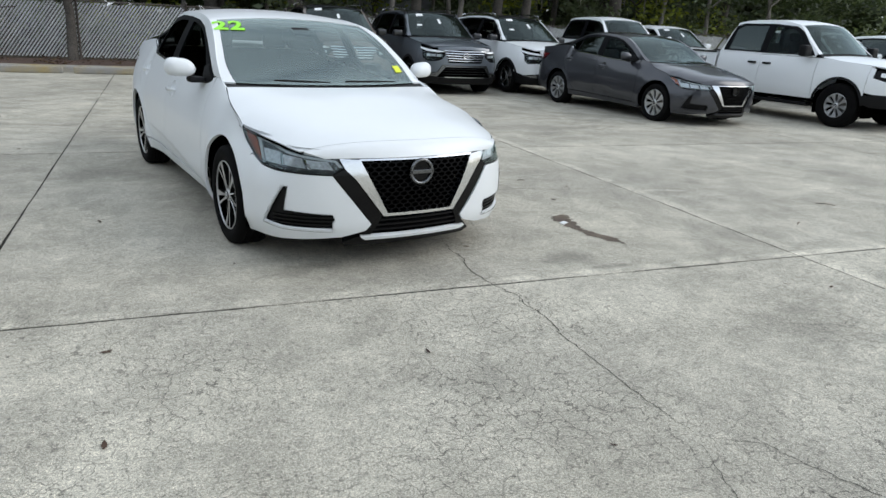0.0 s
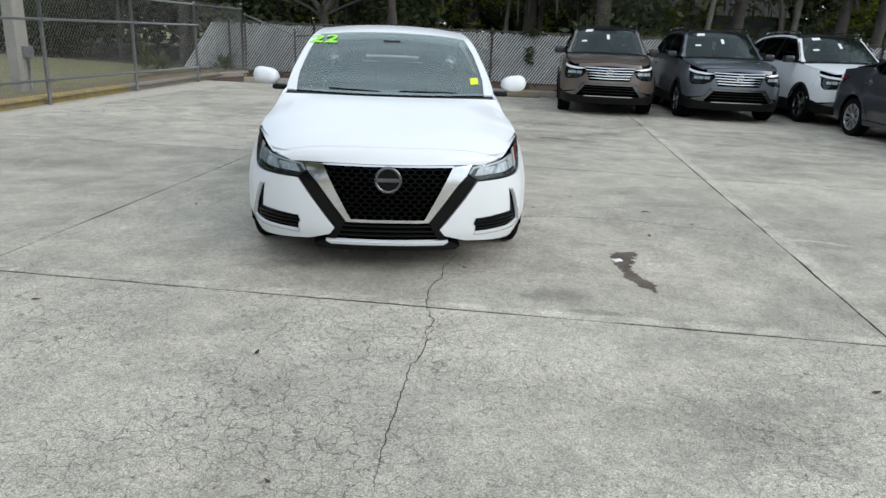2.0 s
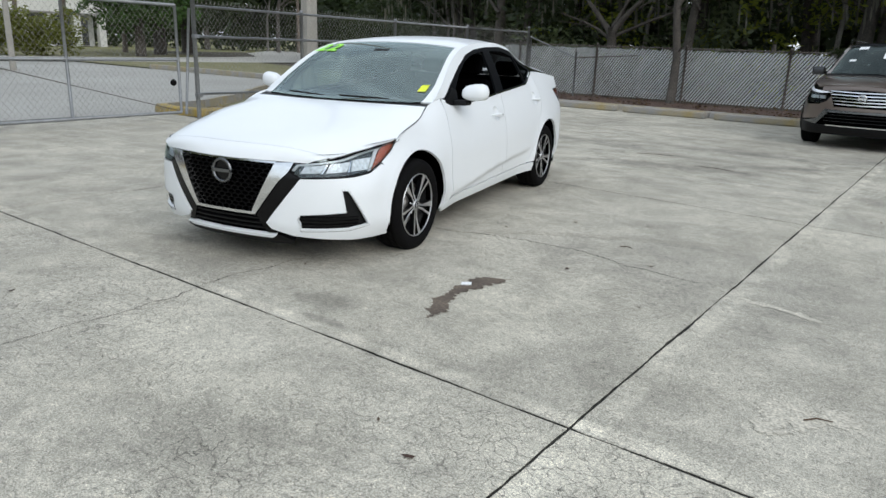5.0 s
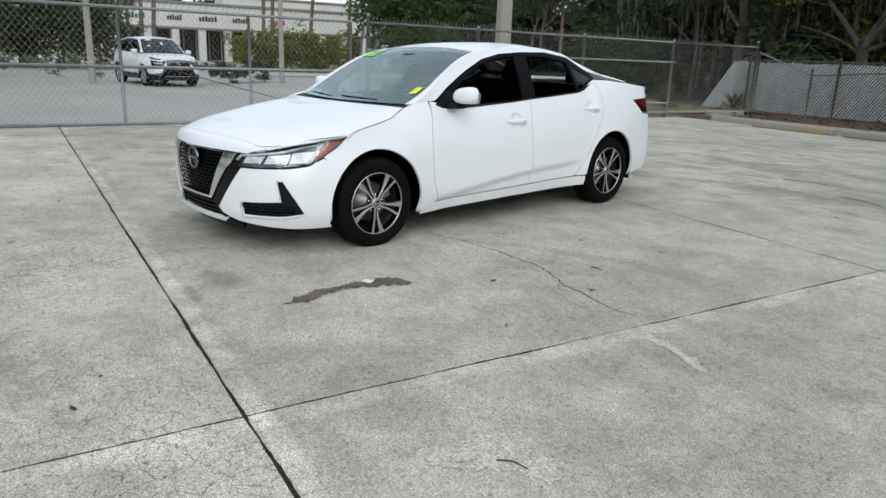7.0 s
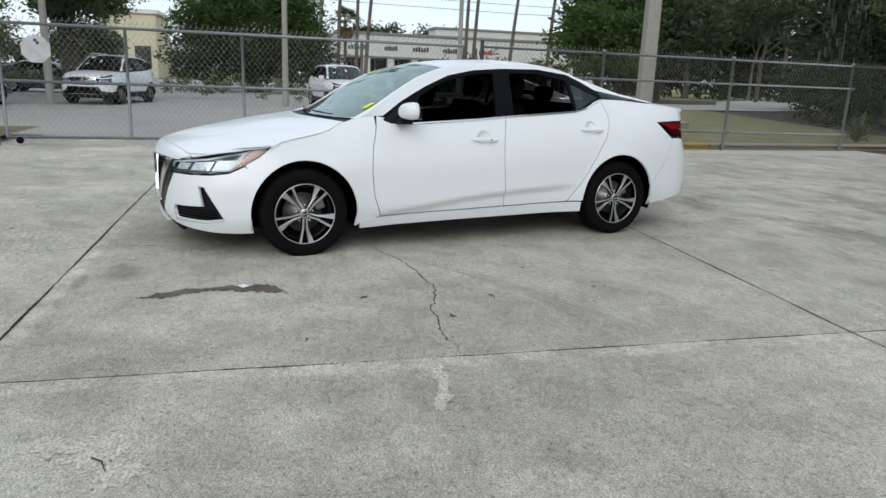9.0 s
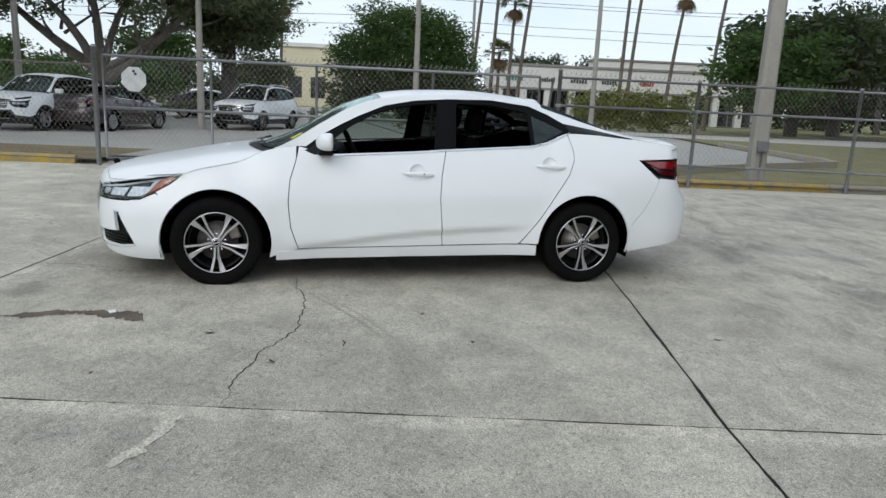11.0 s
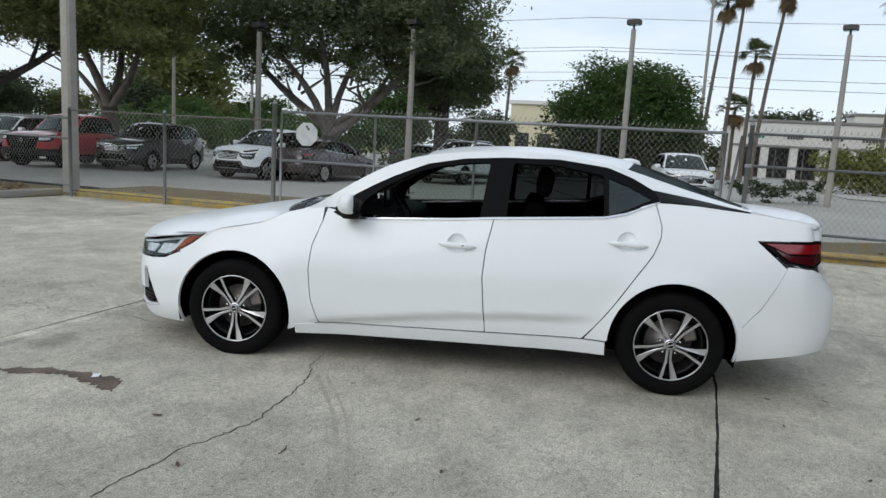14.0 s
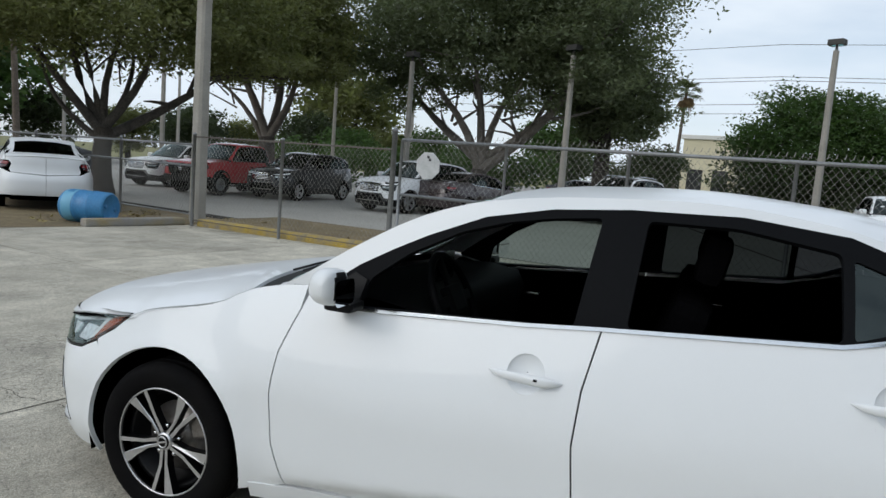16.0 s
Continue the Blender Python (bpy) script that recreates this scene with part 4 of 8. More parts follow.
        sail = [(-0.545, 0.915), (-0.77, 0.938), (-0.79, 1.035), (-0.735, 1.055), (-0.66, 0.995)]
        part("mirror_base", patch(sail, sh.house(sg, -0.012), 0.04, 0.04, 0.012), BLACK, car)
        # bumper corner, headlight, fog recess
        fog = [(sy(0.507), 0.321), (sy(0.535), 0.300), (sy(0.612), 0.262), (sx(0.66), 0.264), (sx(0.545), 0.284), (sx(0.600), 0.385), (sx(0.662), 0.500), (sx(0.690), 0.503), (sx(0.680), 0.430), (sx(0.672), 0.368), (sy(0.66), 0.352)]
        corner = Y((0.531, 0.575), (0.302, 0.291), (0.335, 0.250), (0.469, 0.212)) + X((0.62, 0.180), (0.45, 0.176), (0.355, 0.180)) + X(*[p for p in arch_f if p[0] > 0.24 and p[1] > 0.25]) + X((0.405, 0.642), (0.51, 0.596), (0.62, 0.582))
        flank("front_bumper", corner, paint_mat, sg, hole=fog)
        flank("fog_recess", shrink(fog, -0.004), BLACK, sg, inset=0.030, depth=-0.032, gap=0)
        for k in range(3):
            z0 = 0.284 + 0.022 * k
            flank("fog_slat", [(sy(0.60 + 0.012 * k), z0), (sx(0.60), z0), (sx(0.60), z0 + 0.008), (sy(0.60 + 0.012 * k), z0 + 0.008)], GLOSSBLACK, sg, inset=0.015, gap=0)
        lamp = Y((0.460, 0.617), (0.531, 0.577)) + X((0.62, 0.584), (0.51, 0.599), (0.405, 0.645), (0.305, 0.704), (0.218, 0.770), (0.40, 0.748), (0.56, 0.720), (0.66, 0.702)) + Y((0.60, 0.696), (0.49, 0.667))
        body = flank("headlight", lamp, LAMPBOWL, sg, inset=0.040, depth=-0.037, gap=0.001, label="clear headlight with bright reflectors in a dark bowl")
        # three bright reflector modules, slanted bars between them
        s0, s1 = sy(0.515), sx(0.455)
        for a, b in ((0.0, 0.27), (0.31, 0.60), (0.64, 1.0)):
            u0, u1 = s0 + (s1 - s0) * a, s0 + (s1 - s0) * b
            z0, z1 = 0.600 + 0.012 * a, 0.645 + 0.042 * a
            lean = 0.045
            flank("reflector", [(u0, z0), (u1 - 0.012, z0 + 0.006), (u1 + lean * 0.5, z1 + 0.006), (u0 + lean * 0.7, z1)], LAMP, sg, inset=0.026, depth=0.014, gap=0, parent=body)
            flank("reflector_bar", [(u1 - 0.010, z0 + 0.002), (u1 + 0.002, z0 + 0.002), (u1 + lean * 0.6 + 0.008, z1 + 0.010), (u1 + lean * 0.6 - 0.004, z1 + 0.010)], CHROME, sg, inset=0.016, depth=0.012, gap=0, parent=body)
        drl = Y((0.470, 0.620), (0.500, 0.655)) + X((0.66, 0.688), (0.56, 0.708), (0.40, 0.736), (0.30, 0.750), (0.40, 0.722), (0.56, 0.696), (0.66, 0.677)) + Y((0.510, 0.645), (0.485, 0.614))
        flank("light_strip", drl, PAPER, sg, inset=0.012, depth=0.01, gap=0, parent=body)
        fold = X((0.515, 0.606), (0.495, 0.606), (0.395, 0.715), (0.36, 0.738), (0.39, 0.738), (0.425, 0.712))
        flank("light_strip", fold, PAPER, sg, inset=0.013, depth=0.01, gap=0, parent=body)
        amber = X((0.488, 0.610), (0.400, 0.652), (0.302, 0.709), (0.230, 0.763), (0.345, 0.742), (0.390, 0.712))
        flank("side_marker", amber, AMBER, sg, inset=0.010, depth=0.01, gap=0, parent=body, label="amber side marker lens")
        part("headlight_seal", patch([shrink(lamp, 0.0005), shrink(lamp, 0.006)], sh.flank(sg, 0.001), d[0], d[1], 0.006), BLACK, body)
        flank("lens", lamp, LENS, sg, inset=0.002, depth=0.0, gap=0.001, parent=body)
        # chrome wing of the grille and the black wing outside it
        vee = Y((0.372, 0.664), (0.488, 0.670), (0.456, 0.612), (0.398, 0.555), (0.236, 0.336), (0.205, 0.344))
        flank("grille_wing", vee, CHROME, sg, inset=-0.006, depth=0.03, gap=0.001)
        black_v = Y((0.456, 0.612), (0.529, 0.577), (0.302, 0.291), (0.335, 0.250), (0.36, 0.225), (0.30, 0.222), (0.238, 0.336), (0.398, 0.553))
        flank("black_wing", black_v, GLOSSBLACK, sg, inset=0.006, depth=0.03, gap=0.001)
        # tail light and rear bumper
        tail = X((-3.175, 0.948), (-3.34, 0.826), (-3.515, 0.805), (-3.62, 0.83), (-3.66, 0.92), (-3.62, 0.956), (-3.50, 0.953))
        tl = flank("tail_light", tail, BLACK, sg, inset=0.02, depth=-0.018, gap=0.001, label="tail light in a black housing")
        flank("red_lens", X((-3.22, 0.940), (-3.35, 0.885), (-3.62, 0.885), (-3.64, 0.93), (-3.61, 0.946), (-3.51, 0.944)), REDLENS, sg, inset=0.002, gap=0.002, parent=tl)
        flank("smoked_lens", X((-3.27, 0.910), (-3.355, 0.842), (-3.51, 0.820), (-3.60, 0.840), (-3.62, 0.878), (-3.36, 0.878)), DEEPRED, sg, inset=0.003, gap=0.002, parent=tl)
        rear_b = X(*[p for p in arch_r if p[0] < -3.045 and p[1] > 0.25]) + X((-3.07, 0.232), (-3.4, 0.275), (-3.6, 0.30)) + [(sh.S[-1], 0.30), (sh.S[-1], 0.70)] + X((-3.66, 0.74), (-3.515, 0.800), (-3.345, 0.815), (-3.20, 0.56), (-3.10, 0.45))
        flank("rear_bumper", rear_b, paint_mat, sg)
        flank("trunk_side", X((-3.655, 0.80), (-3.68, 0.90), (-3.64, 0.960), (-3.55, 0.962), (-3.55, 1.03)) + [(sh.S[-1], 1.05), (sh.S[-1], 0.71)] + X((-3.68, 0.74)), paint_mat, sg)
        # door pull, cup, mirror
        for px, pz, own in ((-1.405, 0.815, fd), (-2.415, 0.888, rd)):
            s0 = sx(px)
            base = sh.flank(sg)(s0, pz)
            bm = bmesh.new()
            cupr = [(0.0661 * q, -0.024 * (1 - q ** 2.4)) for q in (1.0, 0.9, 0.75, 0.5, 0.25, 0.02)]
            fl = sh.flank(sg)
            rings = []
            for r, dep in cupr:
                rings.append([bm.verts.new(fl(s0 + r * math.cos(t), pz + 0.006 + r * math.sin(t)) + Vector((0, sg * dep, 0))) for t in [k * math.tau / 24 for k in range(24)]])
            for a, b in zip(rings, rings[1:]):
                for k in range(24):
                    bm.faces.new((a[k], a[(k + 1) % 24], b[(k + 1) % 24], b[k])).smooth = True
            bmesh.ops.recalc_face_normals(bm, faces=bm.faces)
            part("handle_cup", bm, paint_mat, own)
            bm = bmesh.new()
            n = 22
            rings = []
            for i in range(n + 1):
                q = i / n
                xx = px + 0.12 - 0.24 * q
                fat = max(0.05, 1 - abs(2 * q - 1) ** 5) * (0.72 + 0.28 * smoothstep(0.0, 0.8, q))
                p0 = fl(sx(xx), pz + 0.004 - 0.008 * q)
                out = 0.004 + 0.026 * (1 - abs(2 * q - 1) ** 4)
                rings.append([bm.verts.new(p0 + Vector((0, sg * (out + 0.011 * fat * math.cos(t)), 0.018 * fat * math.sin(t)))) for t in [k * math.tau / 12 for k in range(12)]])
            for a, b in zip(rings, rings[1:]):
                for k in range(12):
                    bm.faces.new((a[k], a[(k + 1) % 12], b[(k + 1) % 12], b[k])).smooth = True
            bm.faces.new(rings[0]); bm.faces.new(rings[-1])
            bmesh.ops.recalc_face_normals(bm, faces=bm.faces)
            hd = part("door_handle", bm, paint_mat, own)
            if px > -2:
                c0 = fl(sx(px - 0.075), pz)
                part("key_button", box_bm(-0.006, 0.006, -0.002, 0.002, -0.004, 0.004, bevel=0.0015, m=Matrix.Translation(c0 + Vector((0.035, sg * 0.040, 0.003)))), BLACK, own)
        bm = bmesh.new()
        n, m = 14, 20
        rings = []
        for i in range(n + 1):
            q = i / n
            w = 0.235 * q
            hh = 0.073 * (max(0.02, 1 - abs(2 * q - 1.02) ** 3.2)) ** 0.5 * (0.86 + 0.14 * q)
            dd = 0.105 * (max(0.02, 1 - abs(2 * q - 1) ** 3.0)) ** 0.5
            ring = []
            for k in range(m):
                t = k * math.tau / m
                c, s = math.cos(t), math.sin(t)
                fx = dd * math.copysign(abs(c) ** (0.9 if c > 0 else 0.35), c) * (0.66 if c > 0 else 0.35)
                ring.append(bm.verts.new((-0.735 - 0.03 * q + fx, sg * (0.845 + w * 0.86), 1.016 + 0.012 * q + hh * (1.0 if s > 0 else 0.78) * math.copysign(abs(s) ** 0.8, s))))
            rings.append(ring)
        for a, b in zip(rings, rings[1:]):
            for k in range(m):
                f = bm.faces.new((a[k], a[(k + 1) % m], b[(k + 1) % m], b[k]))
                f.smooth = True
                low = sum(v.co.z for v in f.verts) / 4 < 0.973
                back = sum(v.co.x + 0.03 * (abs(v.co.y) - 0.845) / 0.202 for v in f.verts) / 4 < -0.766
                f.material_index = 1 if (low or back) else 0
        bm.faces.new(rings[0]).material_index = 1
        bm.faces.new(rings[-1])
        bmesh.ops.recalc_face_normals(bm, faces=bm.faces)
        mr = part("wing_mirror", bm, [paint_mat, BLACK], car)
        part("mirror_stalk", box_bm(-0.80, -0.69, 0.79, 0.90, 0.930, 0.968, bevel=0.018) if sg > 0 else box_bm(-0.80, -0.69, -0.90, -0.79, 0.930, 0.968, bevel=0.018), BLACK, mr)
        bm = bmesh.new()
        pl = rounded([(0.865, 0.968), (1.025, 0.972), (1.03, 1.06), (0.87, 1.055)], 0.03)
        bm.faces.new([bm.verts.new((-0.793 - 0.1 * (y - 0.86), sg * y, z)) for y, z in pl])
        part("mirror_glass", bm, MIRROR, mr)
        # inner door trim, near-black with the cabin's dimness in its colour
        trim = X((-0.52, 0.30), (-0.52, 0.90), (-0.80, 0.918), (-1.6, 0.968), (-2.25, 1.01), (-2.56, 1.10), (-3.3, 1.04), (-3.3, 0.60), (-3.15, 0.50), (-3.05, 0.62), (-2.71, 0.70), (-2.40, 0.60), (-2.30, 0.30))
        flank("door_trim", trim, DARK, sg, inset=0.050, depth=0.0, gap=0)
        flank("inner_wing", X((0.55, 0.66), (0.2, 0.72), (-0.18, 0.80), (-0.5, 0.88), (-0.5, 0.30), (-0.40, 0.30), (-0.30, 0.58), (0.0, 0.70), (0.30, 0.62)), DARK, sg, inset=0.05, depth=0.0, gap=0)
        if hero:
            part("inner_handle", box_bm(-0.05, 0.05, -0.008, 0.008, -0.010, 0.010, bevel=0.006, m=Matrix.Translation((-1.02, sg * 0.76, 0.80))), CHROME, car)
            part("inner_handle", box_bm(-0.05, 0.05, -0.008, 0.008, -0.010, 0.010, bevel=0.006, m=Matrix.Translation((-1.95, sg * 0.76, 0.86))), CHROME, car)
        for ax in (0.0, -2.71):
            wheel(car, ax, sg * 0.782, sg, wheel_style)
    # over the top: bonnet, windscreen, roof, rear window, boot lid
    ov = sh.over()
    slab = lambda a, b, e, n=14: [(x, -e) for x in np.linspace(a, b, n)] + [(x, e) for x in np.linspace(b, a, n)]
    bonnet = slab(0.834, -0.17, 0.995)
    part("bonnet", patch([(x, e) for x, e in bonnet], ov, 0.03, 0.05 if hero else 0.15, 0.018), paint_mat, car)
    # dark strips laid under the bonnet's edges, painting in the shade of the gaps
    for sg in (1, -1):
        for nm, x0, x1, e0, e1, low, mat in (("bonnet_seam", 0.34, -0.19, 0.980, 1.006, -0.006, DARK), ("bonnet_seam", 0.84, 0.34, 0.95, 1.012, -0.010, DARK)):
            line = [(x, e0 * sg) for x in np.linspace(x0, x1, 14)] + [(x, e1 * sg) for x in np.linspace(x1, x0, 14)]
            part(nm, patch(line, sh.over(low), 0.05, 0.05, 0.0), mat, car)
    # the same painted-in gap shade where the nose strip meets the bonnet
    part("nose_seam", patch(slab(0.843, 0.829, 0.985, 3), sh.over(-0.005), 0.02, 0.05, 0.0), DARK, car)
    part("cowl", patch(slab(-0.176, -0.27, 0.985, 4), sh.over(-0.012), 0.03, 0.1, 0.03), BLACK, car)
    ws = [(-0.255, -0.90), (-0.255, 0.90), (-0.50, 0.925), (-0.80, 0.93), (-1.13, 0.915), (-1.15, 0.5), (-1.155, 0.0), (-1.15, -0.5), (-1.13, -0.915), (-0.80, -0.93), (-0.50, -0.925)]
    part("windscreen", patch(shrink(ws, 0.004), sh.over(-0.003), 0.05, 0.08, 0.0), WINDSCREEN if hero else DIMSCREEN, car)
    band = [ws, [(-0.31, -0.86), (-0.31, 0.86), (-0.50, 0.895), (-0.80, 0.90), (-1.085, 0.875), (-1.10, 0.5), (-1.105, 0.0), (-1.10, -0.5), (-1.085, -0.875), (-0.80, -0.90), (-0.50, -0.895)]]
    part("windscreen_seal", patch(band, sh.over(-0.006), 0.05, 0.08, 0.0), GLOSSBLACK, car)
    for sg in (1, -1):
        pillar = [(-0.255, 0.90 * sg), (-0.50, 0.925 * sg), (-0.80, 0.93 * sg), (-1.13, 0.915 * sg), (-1.18, 0.93 * sg), (-1.25, 1.0 * sg), (-0.8, 1.0 * sg), (-0.5, 1.0 * sg), (-0.255, 1.0 * sg)]
        part("screen_pillar", patch(pillar, ov, 0.03, 0.03, 0.012), paint_mat, car)
    roof = [(-1.155, 0), (-1.15, 0.5), (-1.13, 0.915), (-1.25, 1.0), (-1.6, 1.0), (-2.0, 1.0), (-2.42, 1.0), (-2.48, 0.90), (-2.50, 0.5), (-2.505, 0)]
    roof = roof + [(x, -e) for x, e in roof[::-1] if e > 0]
    part("roof", patch(shrink(roof, 0.003), ov, 0.04, 0.08, 0.015), paint_mat, car)
    back = [(-2.505, 0), (-2.50, 0.5), (-2.48, 0.89), (-2.85, 0.90), (-3.18, 0.90), (-3.20, 0.5), (-3.20, 0)]
    back = back + [(x, -e) for x, e in back[::-1] if e > 0]
    part("rear_screen", patch(shrink(back, 0.004), sh.over(-0.003), 0.06, 0.1, 0.0), DARKGLASS, car)
    for sg in (1, -1):
        cp = [(-2.42, 1.0 * sg), (-2.48, 0.89 * sg), (-2.85, 0.90 * sg), (-3.18, 0.90 * sg), (-3.20, 1.0 * sg), (-2.9, 1.0 * sg)]
        part("rear_pillar", patch(cp, ov, 0.04, 0.04, 0.012), paint_mat, car)
    part("boot_lid", patch(slab(-3.215, -3.660, 0.980, 10), ov, 0.03, 0.06 if hero else 0.15, 0.03), paint_mat, car)
    # nose strip, grille, lower intake and lip
    def fr(nm, poly, mat, inset, depth, gap=0.0012, label="", parent=None):
        full = [(-s, z) for s, z in poly[::-1]] + poly
        return part(nm, patch(shrink(full, gap) if gap else full, sh.flank(1, inset), d[0], d[1], depth), mat, parent or car, label)
    part("nose_strip", patch(slab(0.914, 0.837, 0.985), ov, 0.02, 0.05 if hero else 0.15, 0.02), paint_mat, car)
    grille_poly = Y((0.0, 0.335), (0.225, 0.335), (0.385, 0.665), (0.0, 0.665))
    gr = fr("grille", grille_poly, DARK, 0.050, 0.0, 0)
    bm = bmesh.new()
    fl = sh.flank(1, 0.018)
    cell = 0.030
    for r in range(13):
        for c in range(-16, 17):
            yy = (c + 0.5 * (r % 2)) * cell * 1.732
            zz = 0.362 + r * cell * 0.80
            half = 0.205 + (zz - 0.345) / 0.31 * 0.160
            if abs(yy) > half or zz > 0.65: continue
            ring = []
            for k in range(6):
                t = k * math.tau / 6 + math.pi / 6
                ring.append([fl(yy + cell * q * math.cos(t) * 1.0, zz + cell * q * 0.55 * math.sin(t)) - Vector((dx, 0, 0)) for q, dx in ((1.0, 0), (0.80, 0), (0.74, 0.02))])
            vv = [[bm.verts.new(p) for p in q] for q in ring]
            for k in range(6):
                for j in range(2):
                    bm.faces.new((vv[k][j], vv[(k + 1) % 6][j], vv[(k + 1) % 6][j + 1], vv[k][j + 1]))
    part("grille_mesh", bm, GRILLE, gr)
    fr("grille_top_trim", Y((0.0, 0.657), (0.372, 0.657), (0.378, 0.668), (0.0, 0.668)), CHROME, -0.004, 0.02, 0)
    fr("grille_base_trim", Y((0.0, 0.337), (0.236, 0.337), (0.222, 0.354), (0.0, 0.354)), CHROME, -0.008, 0.03, 0)
    low = fr("lower_intake", Y((0.0, 0.205), (0.35, 0.205), (0.26, 0.340), (0.0, 0.340)), DARK, 0.045, 0.0, 0)
    for z in (0.245, 0.275, 0.305):
        fr("intake_slat", Y((0.0, z), (0.29 - (z - 0.24) * 0.5, z), (0.29 - (z - 0.24) * 0.5, z + 0.010), (0.0, z + 0.010)), BLACK, 0.012, 0.03, 0, parent=low)
    fr("lower_lip", Y((0.0, 0.190), (0.335, 0.190), (0.365, 0.212), (0.0, 0.212)), paint_mat, -0.010, 0.03)
    fr("valance", Y((0.0, 0.140), (0.44, 0.140), (0.46, 0.168), (0.38, 0.206), (0.0, 0.206)), BLACK, 0.02, 0.05, 0)
    badge(car, 0.907, 0, 0.585, 0.078, GLOSSBLACK if not hero else SMOKED)
    bm = bmesh.new()
    bm.faces.new([bm.verts.new((0, 0.066 * math.cos(t), 0.066 * math.sin(t))) for t in [k * math.tau / 24 for k in range(24)]])
    part("badge_back", bm, GLOSSBLACK, car).location = (0.905, 0, 0.585)
    part("engine_bay", box_bm(-0.25, 0.55, -0.50, 0.50, 0.25, 0.64, bevel=0.05), DARK, car)
    # wipers
    for pts in (((-0.235, 0.62), (-0.262, 0.34), (-0.268, 0.08)), ((-0.235, -0.10), (-0.262, -0.34), (-0.268, -0.58))):
        bm = bmesh.new()
        w = sh.over(0.022)
        add_tube(bm, [w(*p) for p in pts], 0.005, 6)
        w = sh.over(0.014)
        add_tube(bm, [w(pts[1][0] - 0.006, pts[1][1] + 0.24), w(pts[1][0] - 0.012, pts[1][1]), w(pts[2][0] - 0.012, pts[2][1])], 0.004, 5)
        part("wiper", bm, BLACK, car)
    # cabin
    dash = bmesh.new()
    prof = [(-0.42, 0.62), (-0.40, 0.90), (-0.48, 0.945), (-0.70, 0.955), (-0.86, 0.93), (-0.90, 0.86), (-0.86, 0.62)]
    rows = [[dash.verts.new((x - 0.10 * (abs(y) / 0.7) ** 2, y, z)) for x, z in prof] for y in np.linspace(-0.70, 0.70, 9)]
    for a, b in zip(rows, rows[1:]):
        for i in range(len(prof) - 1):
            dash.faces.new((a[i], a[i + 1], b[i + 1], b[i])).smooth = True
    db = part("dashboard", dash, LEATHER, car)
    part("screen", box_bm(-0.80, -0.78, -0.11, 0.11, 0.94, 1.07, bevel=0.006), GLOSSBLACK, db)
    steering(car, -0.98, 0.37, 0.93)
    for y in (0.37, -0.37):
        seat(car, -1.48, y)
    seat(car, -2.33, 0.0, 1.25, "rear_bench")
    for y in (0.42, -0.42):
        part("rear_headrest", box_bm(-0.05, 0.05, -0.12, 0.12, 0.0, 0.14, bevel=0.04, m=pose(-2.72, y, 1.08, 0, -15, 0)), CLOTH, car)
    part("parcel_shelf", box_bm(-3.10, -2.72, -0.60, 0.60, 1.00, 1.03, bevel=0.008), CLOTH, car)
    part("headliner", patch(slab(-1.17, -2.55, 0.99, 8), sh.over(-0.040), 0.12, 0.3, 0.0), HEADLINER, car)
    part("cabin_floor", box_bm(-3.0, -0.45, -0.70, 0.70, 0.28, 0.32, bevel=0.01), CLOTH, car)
    if hero:
        part("rear_view_mirror", box_bm(-0.02, 0.02, -0.12, 0.12, -0.033, 0.033, bevel=0.012, m=pose(-1.03, 0.0, 1.245, 0, -14, 0)), BLACK, car)
        cam_box = box_bm(-0.05, 0.05, -0.07, 0.07, -0.012, 0.012, bevel=0.008, m=pose(-0.95, 0.0, 1.282, 0, 28, 0))
        part("sensor_housing", cam_box, BLACK, car)
        bm = bmesh.new()
        n = 12
        rings = []
        for i in range(n + 1):
            q = i / n
            hgt = 0.045 * math.sin(math.pi * min(1, q * 0.62 + 0.02)) if q < 0.99 else 0.02
            w = 0.030 * math.sin(math.pi * (0.08 + 0.8 * q)) + 0.004
            rings.append([bm.verts.new((-2.42 - 0.15 * q, w * math.cos(t), 1.372 - 0.050 * q + hgt * max(0, math.sin(t)) ** 0.7)) for t in [k * math.pi / 8 for k in range(9)]])
        for a, b in zip(rings, rings[1:]):
            for k in range(8):
                bm.faces.new((a[k], a[k + 1], b[k + 1], b[k])).smooth = True
        bm.faces.new(rings[-1])
        bmesh.ops.recalc_face_normals(bm, faces=bm.faces)
        part("roof_aerial", bm, paint_mat, car)
        # year written on the glass, and the yellow tag
        fc = bpy.data.curves.new("year", "FONT")
        fc.body, fc.size, fc.offset, fc.align_x, fc.align_y, fc.space_character = "22", 0.165, 0.006, "CENTER", "CENTER", 1.12
        tmp = bpy.data.objects.new("year", fc)
        scene.collection.objects.link(tmp)
        bpy.context.view_layer.update()
        me = bpy.data.meshes.new_from_object(tmp.evaluated_get(bpy.context.evaluated_depsgraph_get()))
        bpy.data.objects.remove(tmp)
        glassy = sh.over(0.003)
        for v in me.vertices:
            u, w = v.co.x * 1.25, v.co.y
            v.co = glassy(-0.985 - w * 1.30, (-0.535 + u) / 0.652)
        me.materials.clear()
        me.materials.append(GREENINK)
        yr = new("painted_year", me)
        yr.parent = car
        yr["label"] = "lime green number 22 on the windscreen"
        tag = [(-0.42, 0.79), (-0.42, 0.87), (-0.51, 0.88), (-0.51, 0.80)]
        part("window_tag", patch(tag, sh.over(0.003), 0.05, 0.05, 0.0), YELLOWTAG, car, "small yellow paper sticker")
    return car

